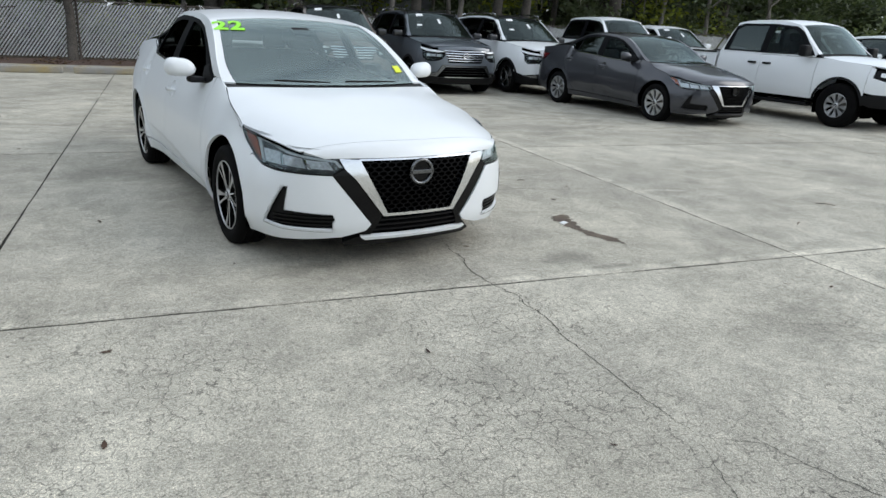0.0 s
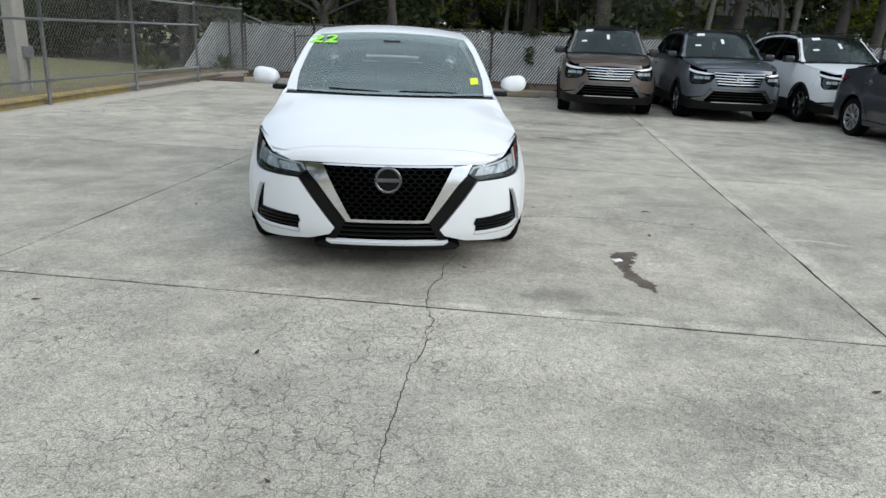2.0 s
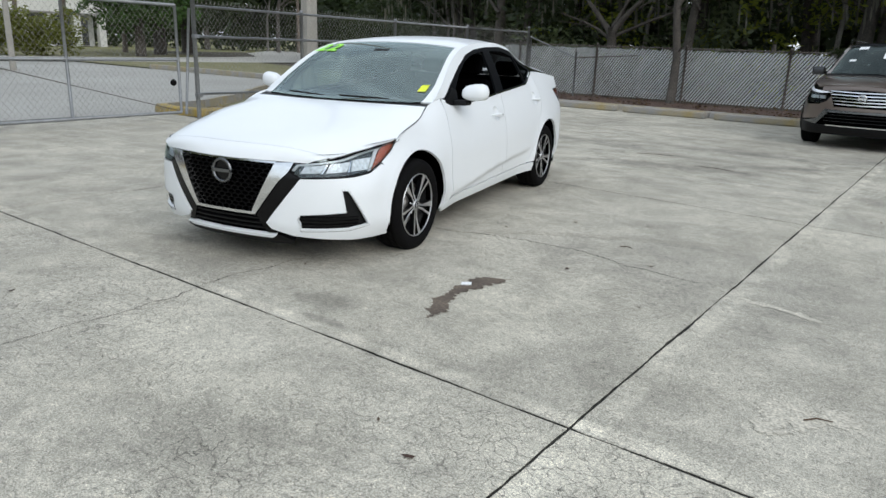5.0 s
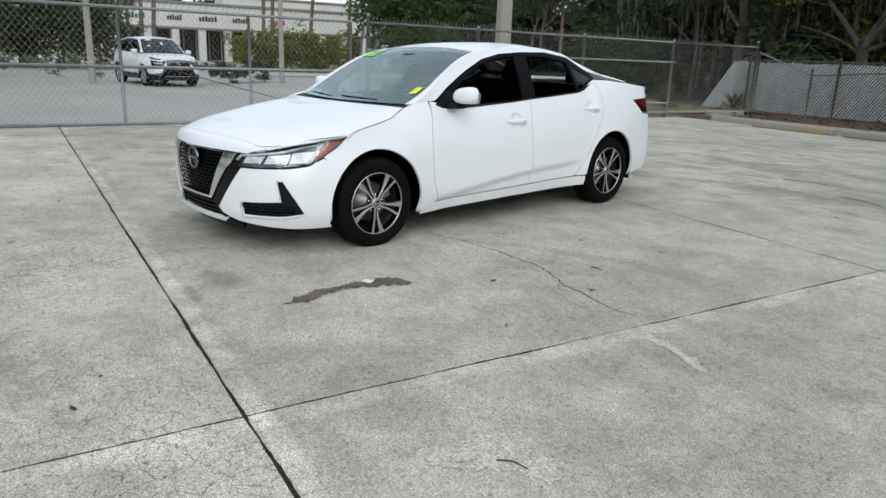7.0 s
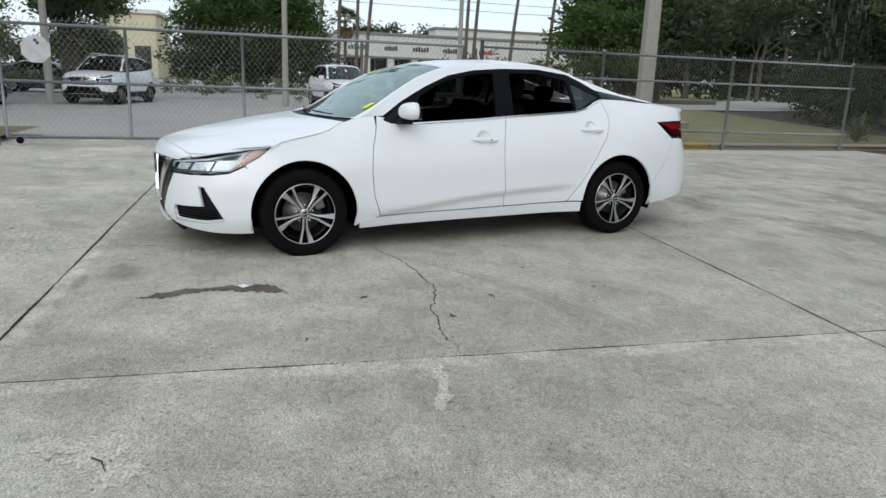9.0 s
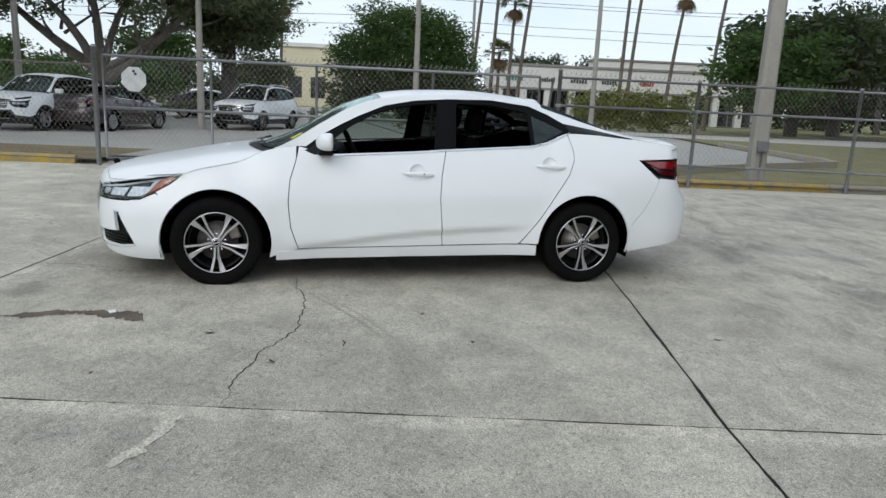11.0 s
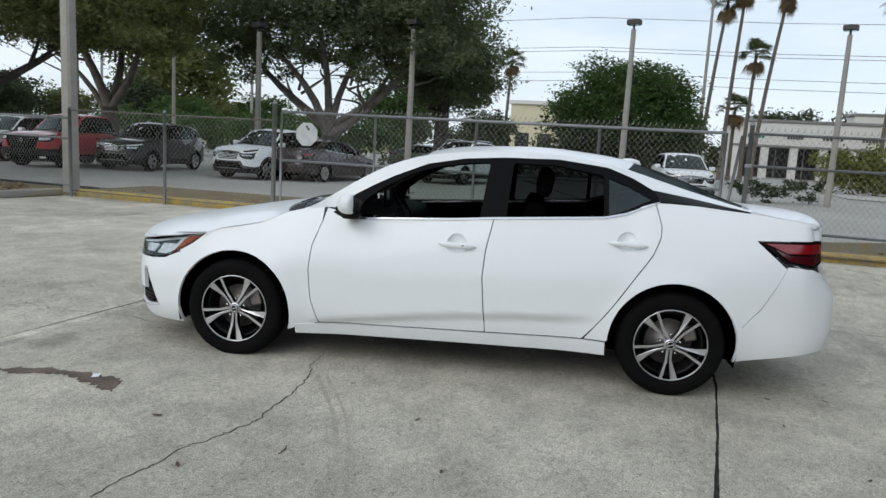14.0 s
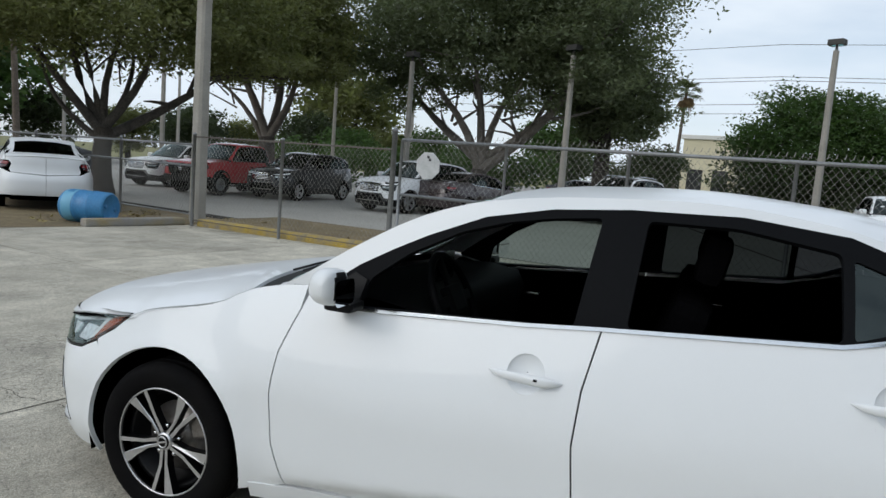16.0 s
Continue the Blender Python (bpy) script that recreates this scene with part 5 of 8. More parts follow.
SUV = dict(
    contour=[(0.93, 0), (0.925, 0.25), (0.89, 0.50), (0.80, 0.70), (0.62, 0.835), (0.35, 0.905), (0.0, 0.915), (-1.5, 0.920), (-2.6, 0.915), (-3.2, 0.88), (-3.5, 0.78), (-3.66, 0.50), (-3.70, 0)],
    top=[(0.86, 0.985, 0.66, 0.955, 0.12), (0.7, 1.035, 0.74, 0.985, 0.13), (0.3, 1.09, 0.80, 1.035, 0.14), (0.0, 1.115, 0.81, 1.075, 0.18), (-0.12, 1.125, 0.80, 1.10, 0.22),
         (-0.25, 1.205, 0.79, 1.175, 0.24), (-0.6, 1.435, 0.72, 1.395, 0.20), (-0.85, 1.585, 0.66, 1.54, 0.14), (-1.0, 1.64, 0.635, 1.59, 0.10), (-1.4, 1.685, 0.625, 1.635, 0.02), (-2.0, 1.69, 0.62, 1.64, 0.0),
         (-2.7, 1.66, 0.61, 1.605, -0.02), (-3.15, 1.605, 0.60, 1.55, -0.04), (-3.3, 1.54, 0.60, 1.49, -0.06), (-3.5, 1.25, 0.64, 1.22, -0.06), (-3.62, 1.02, 0.66, 1.0, -0.10)],
    belt_z=[(0.75, 0.955), (0.55, 0.985), (0.15, 1.035), (-0.2, 1.078), (-0.4, 1.10), (-1.4, 1.125), (-2.6, 1.17), (-3.1, 1.22), (-3.4, 1.20), (-3.6, 1.0)],
    belt_y=[(0.75, 0.66), (0.55, 0.76), (0.15, 0.82), (-0.2, 0.83), (-0.4, 0.83), (-1.4, 0.84), (-2.6, 0.82), (-3.2, 0.76), (-3.5, 0.68), (-3.6, 0.62)],
    front=[(0.2, 0.07), (0.3, 0.01), (0.5, 0.0), (0.8, 0.012), (0.95, 0.05), (1.05, 0.13)], rear=[(0.2, 0.08), (0.35, 0.0), (0.6, 0.0), (0.8, 0.05), (1.0, 0.05), (1.2, 0.08)],
    crease=[(-0.4, 0.40), (-2.4, 0.48)], dent=0.02, tuck=0.03, sill=0.22, axles=(0.0, -2.705), arch=0.405)


def suv(paint_mat, roof_mat, wheel_style="five", name="crossover", bars=True):
    """A five-door crossover. Forward is x; the front axle stands over the origin."""
    sh = Shell(SUV)
    car = new(name)
    d = (0.09, 0.08)
    sx, sy = sh.sx, sh.sy
    X = lambda *pts: [(sx(x), z) for x, z in pts]
    Y = lambda *pts: [(sy(y), z) for y, z in pts]

    def flank(nm, poly, mat, sg, inset=0.0, depth=0.018, gap=0.004, parent=None, label=""):
        return part(nm, patch(shrink(poly, gap) if gap else poly, sh.flank(sg, inset), d[0], d[1], depth), mat, parent or car, label)

    def fr(nm, poly, mat, inset=0.0, depth=0.02, parent=None, label=""):
        full = [(-s, z) for s, z in poly[::-1]] + poly
        return part(nm, patch(full, sh.flank(1, inset), d[0], d[1], depth), mat, parent or car, label)
    belt = lambda a, b, n: [(x, sh.zs(x)) for x in np.linspace(a, b, n)]
    plain_parts(sh, car, d, (0.0, -2.705), 0.35, 0.405, 0.22)
    for sg in (1, -1):
        af, ar = arch_line(0.0, 0.405, 0.24), arch_line(-2.705, 0.405, 0.24)
        flank("front_wing", X((0.42, 0.68), (0.42, 0.95)) + X(*belt(0.40, -0.50, 8)) + X((-0.47, 0.75), (-0.52, 0.40)) + X(*[p for p in af[::-1] if p[1] > 0.42]), paint_mat, sg)
        fd = flank("front_door", X((-0.50, 1.10), (-0.47, 0.75), (-0.52, 0.42), (-1.52, 0.42), (-1.55, 0.80), (-1.58, 1.128)) + X(*belt(-1.55, -0.52, 6)), paint_mat, sg)
        rd = flank("rear_door", X((-1.58, 1.128), (-1.55, 0.80), (-1.52, 0.42), (-2.22, 0.42), (-2.36, 0.62), (-2.60, 0.82), (-2.64, 1.17)) + X(*belt(-2.62, -1.60, 6)), paint_mat, sg)
        flank("rear_quarter", X((-2.64, 1.17), (-2.60, 0.82), (-2.36, 0.62), (-2.30, 0.52)) + X(*[p for p in ar if p[1] > 0.42]) + X((-3.2, 0.48), (-3.35, 0.78), (-3.45, 1.0)) + X(*belt(-3.40, -2.66, 6)), paint_mat, sg)
        flank("sill_cladding", X((-0.40, 0.235), (-0.41, 0.415), (-2.29, 0.415), (-2.30, 0.235)), BLACK, sg, -0.012)
        for lines in (af, ar):
            ring = [(sx(x), z) for x, z in lines] + [(sx(x), z) for x, z in arch_line((lines[0][0] + lines[-1][0]) / 2, 0.455, 0.25)[::-1]]
            flank("arch_cladding", ring, BLACK, sg, -0.010, gap=0)
        for px, own, z in ((-1.36, fd, 0.92), (-2.42, rd, 0.95)):
            p = sh.flank(sg)(sx(px), z)
            part("door_handle", box_bm(-0.10, 0.10, -0.014, 0.014, -0.016, 0.016, bevel=0.010, m=Matrix.Translation(p + Vector((0, sg * 0.02, 0)))), paint_mat, own)
        hs = sh.house(sg)
        ft = [(-0.44, 1.14), (-0.60, 1.28), (-0.90, 1.495), (-1.1, 1.562), (-1.6, 1.605), (-2.3, 1.60), (-2.8, 1.56), (-3.16, 1.45), (-3.32, 1.28)]
        fb = [(-3.1, 1.225), (-2.6, 1.178), (-1.4, 1.132), (-0.5, 1.105)]
        gs = [[(-0.62, 1.15), (-0.76, 1.30), (-0.98, 1.485), (-1.2, 1.54), (-1.50, 1.56), (-1.50, 1.16)], [(-1.62, 1.165), (-1.62, 1.565), (-2.2, 1.57), (-2.55, 1.55), (-2.58, 1.20)], [(-2.68, 1.215), (-2.65, 1.54), (-2.85, 1.51), (-3.10, 1.42), (-3.18, 1.27)]]
        fo = part("window_frame", patch([ft + fb] + gs, hs, d[0], d[1], 0.02), SATIN, car)
        for g, nm, mt in zip(gs, ("front_pane", "rear_pane", "quarter_pane"), (SIDEGLASS, DARKGLASS, DARKGLASS)):
            part(nm, patch(shrink(g, -0.004), sh.house(sg, 0.006), 0.15, 0.15, 0.0), mt, fo)
        top = [(x, sh.rail(x)[1] + 0.004) for x in np.linspace(-3.36, -0.48, 16)]
        part("roof_rail_panel", patch(top + [(-0.48, 1.13)] + ft[1:] + [(-3.40, 1.22)], hs, d[0], d[1], 0.012), paint_mat, car)
        part("mirror_base", box_bm(-0.66, -0.58, 0.80, 0.88, 1.12, 1.17, bevel=0.015, m=Matrix.Scale(sg, 4, (0, 1, 0))), BLACK, car)
        part("wing_mirror", box_bm(-0.70, -0.54, 0.86, 1.06, 1.10, 1.24, bevel=0.045, m=Matrix.Scale(sg, 4, (0, 1, 0))), roof_mat, car)
        if bars:
            part("roof_bar", tube_bm([(-1.00, sg * 0.60, 1.60), (-1.12, sg * 0.605, 1.685), (-1.5, sg * 0.60, 1.715), (-2.4, sg * 0.59, 1.705), (-2.75, sg * 0.585, 1.66)], 0.018, 8), CHROME, car)
        # front: lamp clusters, bumper corner
        up = Y((0.44, 0.870), (0.62, 0.890)) + X((0.66, 0.915), (0.42, 0.950), (0.46, 0.905), (0.68, 0.868)) + Y((0.60, 0.850))
        flank("day_light", up, LAMP, sg, 0.002, 0.02, 0.002, label="bright slim running light")
        lo = Y((0.46, 0.820), (0.60, 0.838)) + X((0.70, 0.842), (0.56, 0.852), (0.60, 0.74), (0.68, 0.68)) + Y((0.62, 0.695), (0.50, 0.745))
        hl = flank("headlight", lo, BLACK, sg, 0.03, -0.03, 0.002, label="dark headlight cluster")
        for k in range(3):
            u = sy(0.53) + (sx(0.66) - sy(0.53)) * (k / 3.0)
            w = (sx(0.66) - sy(0.53)) / 3.6
            flank("reflector", [(u, 0.765), (u + w, 0.765), (u + w, 0.815), (u, 0.815)], LAMP, sg, 0.02, 0.015, 0, hl)
        flank("lens", lo, LENS, sg, 0.0, 0.0, 0.002, hl)
        flank("front_bumper", Y((0.46, 0.860), (0.44, 0.82), (0.50, 0.735), (0.62, 0.685)) + X((0.68, 0.67), (0.60, 0.73), (0.55, 0.86), (0.42, 0.93), (0.42, 0.69)) + X(*[p for p in af if 0.24 < p[0] and p[1] > 0.45]) + X((0.60, 0.42)) + Y((0.70, 0.46), (0.50, 0.61), (0.37, 0.645)), paint_mat, sg)
        flank("skid_trim", Y((0.50, 0.61), (0.70, 0.46)) + X((0.66, 0.40)) + Y((0.62, 0.37), (0.44, 0.555)), SMOKED, sg, -0.008, 0.03, 0.002)
        flank("lower_corner", X((0.66, 0.40), (0.42, 0.43), (0.41, 0.25), (0.62, 0.22)) + Y((0.60, 0.22), (0.60, 0.37)), BLACK, sg, 0.0, 0.03, 0.002)
        flank("tail_light", X((-3.20, 1.06), (-3.40, 0.95), (-3.60, 0.95), (-3.62, 1.08), (-3.45, 1.13)), REDLENS, sg, -0.004, 0.02, 0.002)
        flank("rear_bumper", X(*[p for p in ar if p[0] < -3.04 and p[1] > 0.42]) + X((-3.15, 0.30)) + [(sh.S[-1], 0.30), (sh.S[-1], 0.72)] + X((-3.45, 0.76), (-3.34, 0.78), (-3.2, 0.48)), BLACK if bars else paint_mat, sg)
        flank("tailgate", X((-3.45, 0.77), (-3.50, 0.95), (-3.46, 1.0), (-3.40, 1.2)) + [(sh.S[-1], 1.2), (sh.S[-1], 0.73)], paint_mat, sg)
        for ax in (0.0, -2.705):
            wheel(car, ax, sg * 0.79, sg, wheel_style, 0.35, 0.23, 0.232)
    ov = sh.over()
    slab = lambda a, b, e, n=8: [(x, -e) for x in np.linspace(a, b, n)] + [(x, e) for x in np.linspace(b, a, n)]
    part("bonnet", patch(slab(0.855, -0.10, 0.985), ov, 0.08, 0.14, 0.02), paint_mat, car)
    part("cowl", patch(slab(-0.105, -0.20, 0.98, 3), sh.over(-0.012), 0.08, 0.3, 0.03), BLACK, car)
    part("windscreen", patch(slab(-0.185, -0.93, 0.91), sh.over(-0.003), 0.1, 0.15, 0.0), DIMSCREEN, car)
    part("roof", patch(slab(-0.94, -3.22, 0.99), ov, 0.1, 0.15, 0.02), roof_mat, car)
    part("rear_screen", patch(slab(-3.24, -3.50, 0.88), sh.over(-0.003), 0.1, 0.2, 0.0), DARKGLASS, car)
    for sg in (1, -1):
        part("screen_pillar", patch([(-0.185, 0.91 * sg), (-0.93, 0.91 * sg), (-0.93, 1.0 * sg), (-0.185, 1.0 * sg)], ov, 0.1, 0.1, 0.012), paint_mat, car)
    gr = fr("grille", Y((0.0, 0.655), (0.36, 0.655), (0.46, 0.865), (0.40, 0.93), (0.0, 0.93)), DARK, 0.035, -0.03)
    for k in range(5):
        z = 0.680 + 0.048 * k
        w = 0.365 + (z - 0.66) * 0.46
        fr("grille_bar", Y((0.0, z), (w, z + 0.01), (w + 0.008, z + 0.026), (0.0, z + 0.018)), CHROME, 0.004, 0.02, gr)
    fr("nose_strip", Y((0.0, 0.925), (0.42, 0.905), (0.50, 0.890), (0.62, 0.895), (0.60, 0.952), (0.0, 0.985)), paint_mat)
    fr("bumper_face", Y((0.0, 0.60), (0.50, 0.61), (0.37, 0.652), (0.0, 0.652)), paint_mat)
    fr("skid_bar", Y((0.0, 0.565), (0.44, 0.565), (0.50, 0.607), (0.0, 0.597)), SMOKED, -0.008, 0.03)
    low = fr("lower_intake", Y((0.0, 0.36), (0.62, 0.37), (0.44, 0.56), (0.0, 0.56)), DARK, 0.03, -0.03)
    for z in (0.42, 0.47, 0.52):
        fr("intake_slat", Y((0.0, z), (0.50, z), (0.50, z + 0.012), (0.0, z + 0.012)), BLACK, 0.012, 0.02, low)
    fr("lower_bumper", Y((0.0, 0.22), (0.60, 0.22), (0.61, 0.362), (0.0, 0.352)), BLACK, 0.0, 0.03)
    fr("bright_lip", Y((0.0, 0.355), (0.45, 0.355), (0.45, 0.372), (0.0, 0.372)), CHROME, -0.012, 0.02)
    badge(car, 0.930, 0, 0.80, 0.062)
    part("engine_bay", box_bm(-0.2, 0.6, -0.55, 0.55, 0.3, 0.9, bevel=0.05), DARK, car)
    part("dashboard", box_bm(-0.85, -0.40, -0.72, 0.72, 0.8, 1.10, bevel=0.06), LEATHER, car)
    part("cabin_floor", box_bm(-3.3, -0.3, -0.80, 0.80, 0.35, 0.42, bevel=0.02), CLOTH, car)
    for y in (0.38, -0.38):
        s = seat(car, -1.35, y)
        s.location.z = 0.62
    s = seat(car, -2.25, 0.0, 1.25, "rear_bench")
    s.location.z = 0.62
    # papers in the windscreen
    wsf = sh.over(-0.012)
    for a, b, w, h in ((-0.84, -0.55, 0.11, 0.05), (-0.62, 0.02, 0.04, 0.07), (-0.50, -0.62, 0.07, 0.025)):
        part("window_sheet", patch([(a - h, b - w), (a - h, b + w), (a + h, b + w), (a + h, b - w)], sh.over(0.004), 0.1, 0.1, 0.0), PAPER, car)
    return car


TRUCK = dict(
    contour=[(0.92, 0), (0.91, 0.40), (0.86, 0.70), (0.74, 0.86), (0.50, 0.925), (0.0, 0.93), (-2.0, 0.93), (-3.9, 0.93), (-4.30, 0.915), (-4.40, 0.80), (-4.42, 0.5), (-4.42, 0)],
    top=[(0.86, 1.08, 0.78, 1.06, 0.06), (0.4, 1.165, 0.84, 1.10, 0.08), (0.0, 1.195, 0.85, 1.13, 0.10), (-0.35, 1.215, 0.83, 1.185, 0.14), (-0.45, 1.27, 0.80, 1.24, 0.15), (-0.75, 1.50, 0.74, 1.47, 0.12), (-1.0, 1.70, 0.68, 1.66, 0.08),
         (-1.15, 1.775, 0.66, 1.73, 0.05), (-1.6, 1.82, 0.65, 1.77, 0.0), (-2.3, 1.81, 0.65, 1.76, 0.0), (-2.55, 1.78, 0.66, 1.72, 0.0), (-2.66, 1.58, 0.69, 1.54, 0.0), (-2.76, 1.20, 0.80, 1.18, 0.0)],
    belt_z=[(0.74, 1.05), (0.40, 1.09), (0.0, 1.13), (-0.5, 1.16), (-1.5, 1.16), (-2.7, 1.17), (-4.4, 1.15)], belt_y=[(0.74, 0.77), (0.4, 0.83), (0.0, 0.86), (-0.5, 0.855), (-2.7, 0.86), (-4.2, 0.88), (-4.4, 0.80)],
    front=[(0.3, 0.05), (0.5, 0.0), (0.8, 0.0), (1.0, 0.03), (1.1, 0.08)], rear=[(0.3, 0.03), (0.6, 0.0), (1.1, 0.01)], crease=[(-0.4, 0.50), (-2.4, 0.50)], dent=0.01, tuck=0.03, sill=0.40, axles=(0.0, -3.2), arch=0.45)


def pickup(paint_mat, name="pickup_truck"):
    """A pickup with an extended cab and an open bed. Forward is x; the front axle stands over the origin."""
    sh = Shell(TRUCK)
    car = new(name)
    d = (0.10, 0.09)
    sx, sy = sh.sx, sh.sy
    X = lambda *pts: [(sx(x), z) for x, z in pts]
    Y = lambda *pts: [(sy(y), z) for y, z in pts]

    def flank(nm, poly, mat, sg, inset=0.0, depth=0.018, gap=0.005, parent=None, label=""):
        return part(nm, patch(shrink(poly, gap) if gap else poly, sh.flank(sg, inset), d[0], d[1], depth), mat, parent or car, label)

    def fr(nm, poly, mat, inset=0.0, depth=0.02, parent=None, label=""):
        full = [(-s, z) for s, z in poly[::-1]] + poly
        return part(nm, patch(full, sh.flank(1, inset), d[0], d[1], depth), mat, parent or car, label)
    belt = lambda a, b, n: [(x, sh.zs(x)) for x in np.linspace(a, b, n)]
    plain_parts(sh, car, d, (0.0, -3.2), 0.38, 0.45, 0.36)
    for sg in (1, -1):
        af, ar = arch_line(0.0, 0.45, 0.42, cz=0.38), arch_line(-3.2, 0.45, 0.42, cz=0.38)
        flank("front_wing", X((0.46, 0.60), (0.46, 1.08)) + X(*belt(0.44, -0.52, 6)) + X((-0.52, 0.44)) + X(*[p for p in af[::-1] if p[1] > 0.44]), paint_mat, sg)
        fd = flank("front_door", X((-0.52, 1.16), (-0.52, 0.44), (-1.72, 0.44), (-1.72, 1.16)), paint_mat, sg)
        rd = flank("rear_door", X((-1.72, 1.16), (-1.72, 0.44), (-2.55, 0.44), (-2.60, 0.60), (-2.72, 0.8), (-2.74, 1.165)), paint_mat, sg)
        flank("bed_side", X((-2.78, 1.165), (-2.76, 0.62), (-2.66, 0.50)) + X(*[p for p in ar if p[1] > 0.46]) + X((-3.70, 0.46), (-4.38, 0.50), (-4.38, 1.15)), paint_mat, sg, gap=0.006)
        for lines, cx in ((af, 0.0), (ar, -3.2)):
            flank("arch_cladding", [(sx(x), z) for x, z in lines] + [(sx(x), z) for x, z in arch_line(cx, 0.49, 0.43, cz=0.38)[::-1]], BLACK, sg, -0.012, gap=0)
        part("bed_rail", box_bm(-4.38, -2.80, 0.80, 0.90, 1.13, 1.165, bevel=0.012, m=Matrix.Scale(sg, 4, (0, 1, 0))), BLACK, car)
        part("bed_wall", box_bm(-4.38, -2.80, 0.74, 0.78, 0.70, 1.14, bevel=0.005, m=Matrix.Scale(sg, 4, (0, 1, 0))), paint_mat, car)
        part("side_step", box_bm(-2.5, -0.6, 0.72, 0.86, 0.30, 0.36, bevel=0.015, m=Matrix.Scale(sg, 4, (0, 1, 0))), BLACK, car)
        for px, own in ((-1.55, fd), (-1.88, rd)):
            p = sh.flank(sg)(sx(px), 1.0)
            part("door_handle", box_bm(-0.09, 0.09, -0.014, 0.014, -0.018, 0.018, bevel=0.010, m=Matrix.Translation(p + Vector((0, sg * 0.02, 0)))), BLACK, own)
        hs = sh.house(sg)
        ft = [(-0.62, 1.19), (-0.78, 1.36), (-1.02, 1.60), (-1.20, 1.69), (-1.7, 1.725), (-2.4, 1.715), (-2.56, 1.66), (-2.66, 1.3)]
        fb = [(-2.66, 1.19), (-1.5, 1.18)]
        gs = [[(-0.80, 1.21), (-0.90, 1.37), (-1.10, 1.57), (-1.26, 1.65), (-1.66, 1.68), (-1.66, 1.215)], [(-1.80, 1.215), (-1.80, 1.68), (-2.36, 1.67), (-2.50, 1.60), (-2.54, 1.22)]]
        fo = part("window_frame", patch([ft + fb] + gs, hs, d[0], d[1], 0.02), SATIN, car)
        for g, nm, mt in zip(gs, ("front_pane", "rear_pane"), (SIDEGLASS, DARKGLASS)):
            part(nm, patch(shrink(g, -0.004), sh.house(sg, 0.006), 0.15, 0.15, 0.0), mt, fo)
        top = [(x, sh.rail(x)[1] + 0.004) for x in np.linspace(-2.72, -0.60, 12)]
        part("cab_side", patch([top + [(-0.60, 1.165)] + [(-2.74, 1.165)], ft + fb], hs, d[0], d[1], 0.012), paint_mat, car)
        part("wing_mirror", box_bm(-0.80, -0.64, 0.92, 1.10, 1.17, 1.37, bevel=0.04, m=Matrix.Scale(sg, 4, (0, 1, 0))), BLACK, car)
        part("mirror_stalk", box_bm(-0.76, -0.68, 0.82, 0.95, 1.18, 1.23, bevel=0.01, m=Matrix.Scale(sg, 4, (0, 1, 0))), BLACK, car)
        hl = flank("headlight", Y((0.56, 0.86), (0.70, 0.86)) + X((0.74, 0.86), (0.56, 0.90), (0.56, 1.02), (0.72, 1.02)) + Y((0.56, 1.01)), BLACK, sg, 0.02, -0.02, 0.002)
        flank("reflector", Y((0.60, 0.89), (0.72, 0.89)) + X((0.66, 0.92), (0.66, 0.98)) + Y((0.60, 0.98)), LAMP, sg, 0.012, 0.01, 0, hl)
        flank("front_bumper", Y((0.50, 0.62), (0.70, 0.62)) + X((0.60, 0.62), (0.46, 0.64), (0.46, 1.07), (0.56, 1.04), (0.55, 0.90), (0.74, 0.85)) + Y((0.56, 0.85)), paint_mat, sg)
        flank("lower_bumper", Y((0.0, 0.40), (0.5, 0.40)) + X((0.60, 0.40), (0.47, 0.44), (0.44, 0.60), (0.60, 0.615)) + Y((0.0, 0.615)), BLACK, sg, -0.02, 0.04)
        flank("tail_light", X((-4.22, 0.82), (-4.37, 0.82), (-4.37, 1.12), (-4.22, 1.12)), REDLENS, sg, -0.004, 0.02, 0.002)
        flank("tailgate", X((-4.395, 0.58), (-4.395, 1.13)) + [(sh.S[-1], 1.13), (sh.S[-1], 0.58)], paint_mat, sg)
        flank("rear_bumper", X((-4.36, 0.44), (-4.36, 0.57)) + [(sh.S[-1], 0.57), (sh.S[-1], 0.44)], CHROME, sg, -0.03, 0.05)
        for ax in (0.0, -3.2):
            wheel(car, ax, sg * 0.80, sg, "multi", 0.385, 0.25, 0.205)
    ov = sh.over()
    slab = lambda a, b, e, n=8: [(x, -e) for x in np.linspace(a, b, n)] + [(x, e) for x in np.linspace(b, a, n)]
    part("bonnet", patch(slab(0.855, -0.33, 0.985), ov, 0.1, 0.16, 0.02), paint_mat, car)
    part("cowl", patch(slab(-0.335, -0.43, 0.98, 3), sh.over(-0.012), 0.1, 0.3, 0.03), BLACK, car)
    part("windscreen", patch(slab(-0.42, -1.06, 0.91), sh.over(-0.003), 0.1, 0.15, 0.0), DIMSCREEN, car)
    part("roof", patch(slab(-1.07, -2.56, 0.99), ov, 0.1, 0.15, 0.02), paint_mat, car)
    part("rear_screen", patch(slab(-2.57, -2.74, 0.88, 4), sh.over(-0.003), 0.1, 0.2, 0.0), DARKGLASS, car)
    for sg in (1, -1):
        part("screen_pillar", patch([(-0.42, 0.91 * sg), (-1.06, 0.91 * sg), (-1.06, 1.0 * sg), (-0.42, 1.0 * sg)], ov, 0.1, 0.1, 0.012), paint_mat, car)
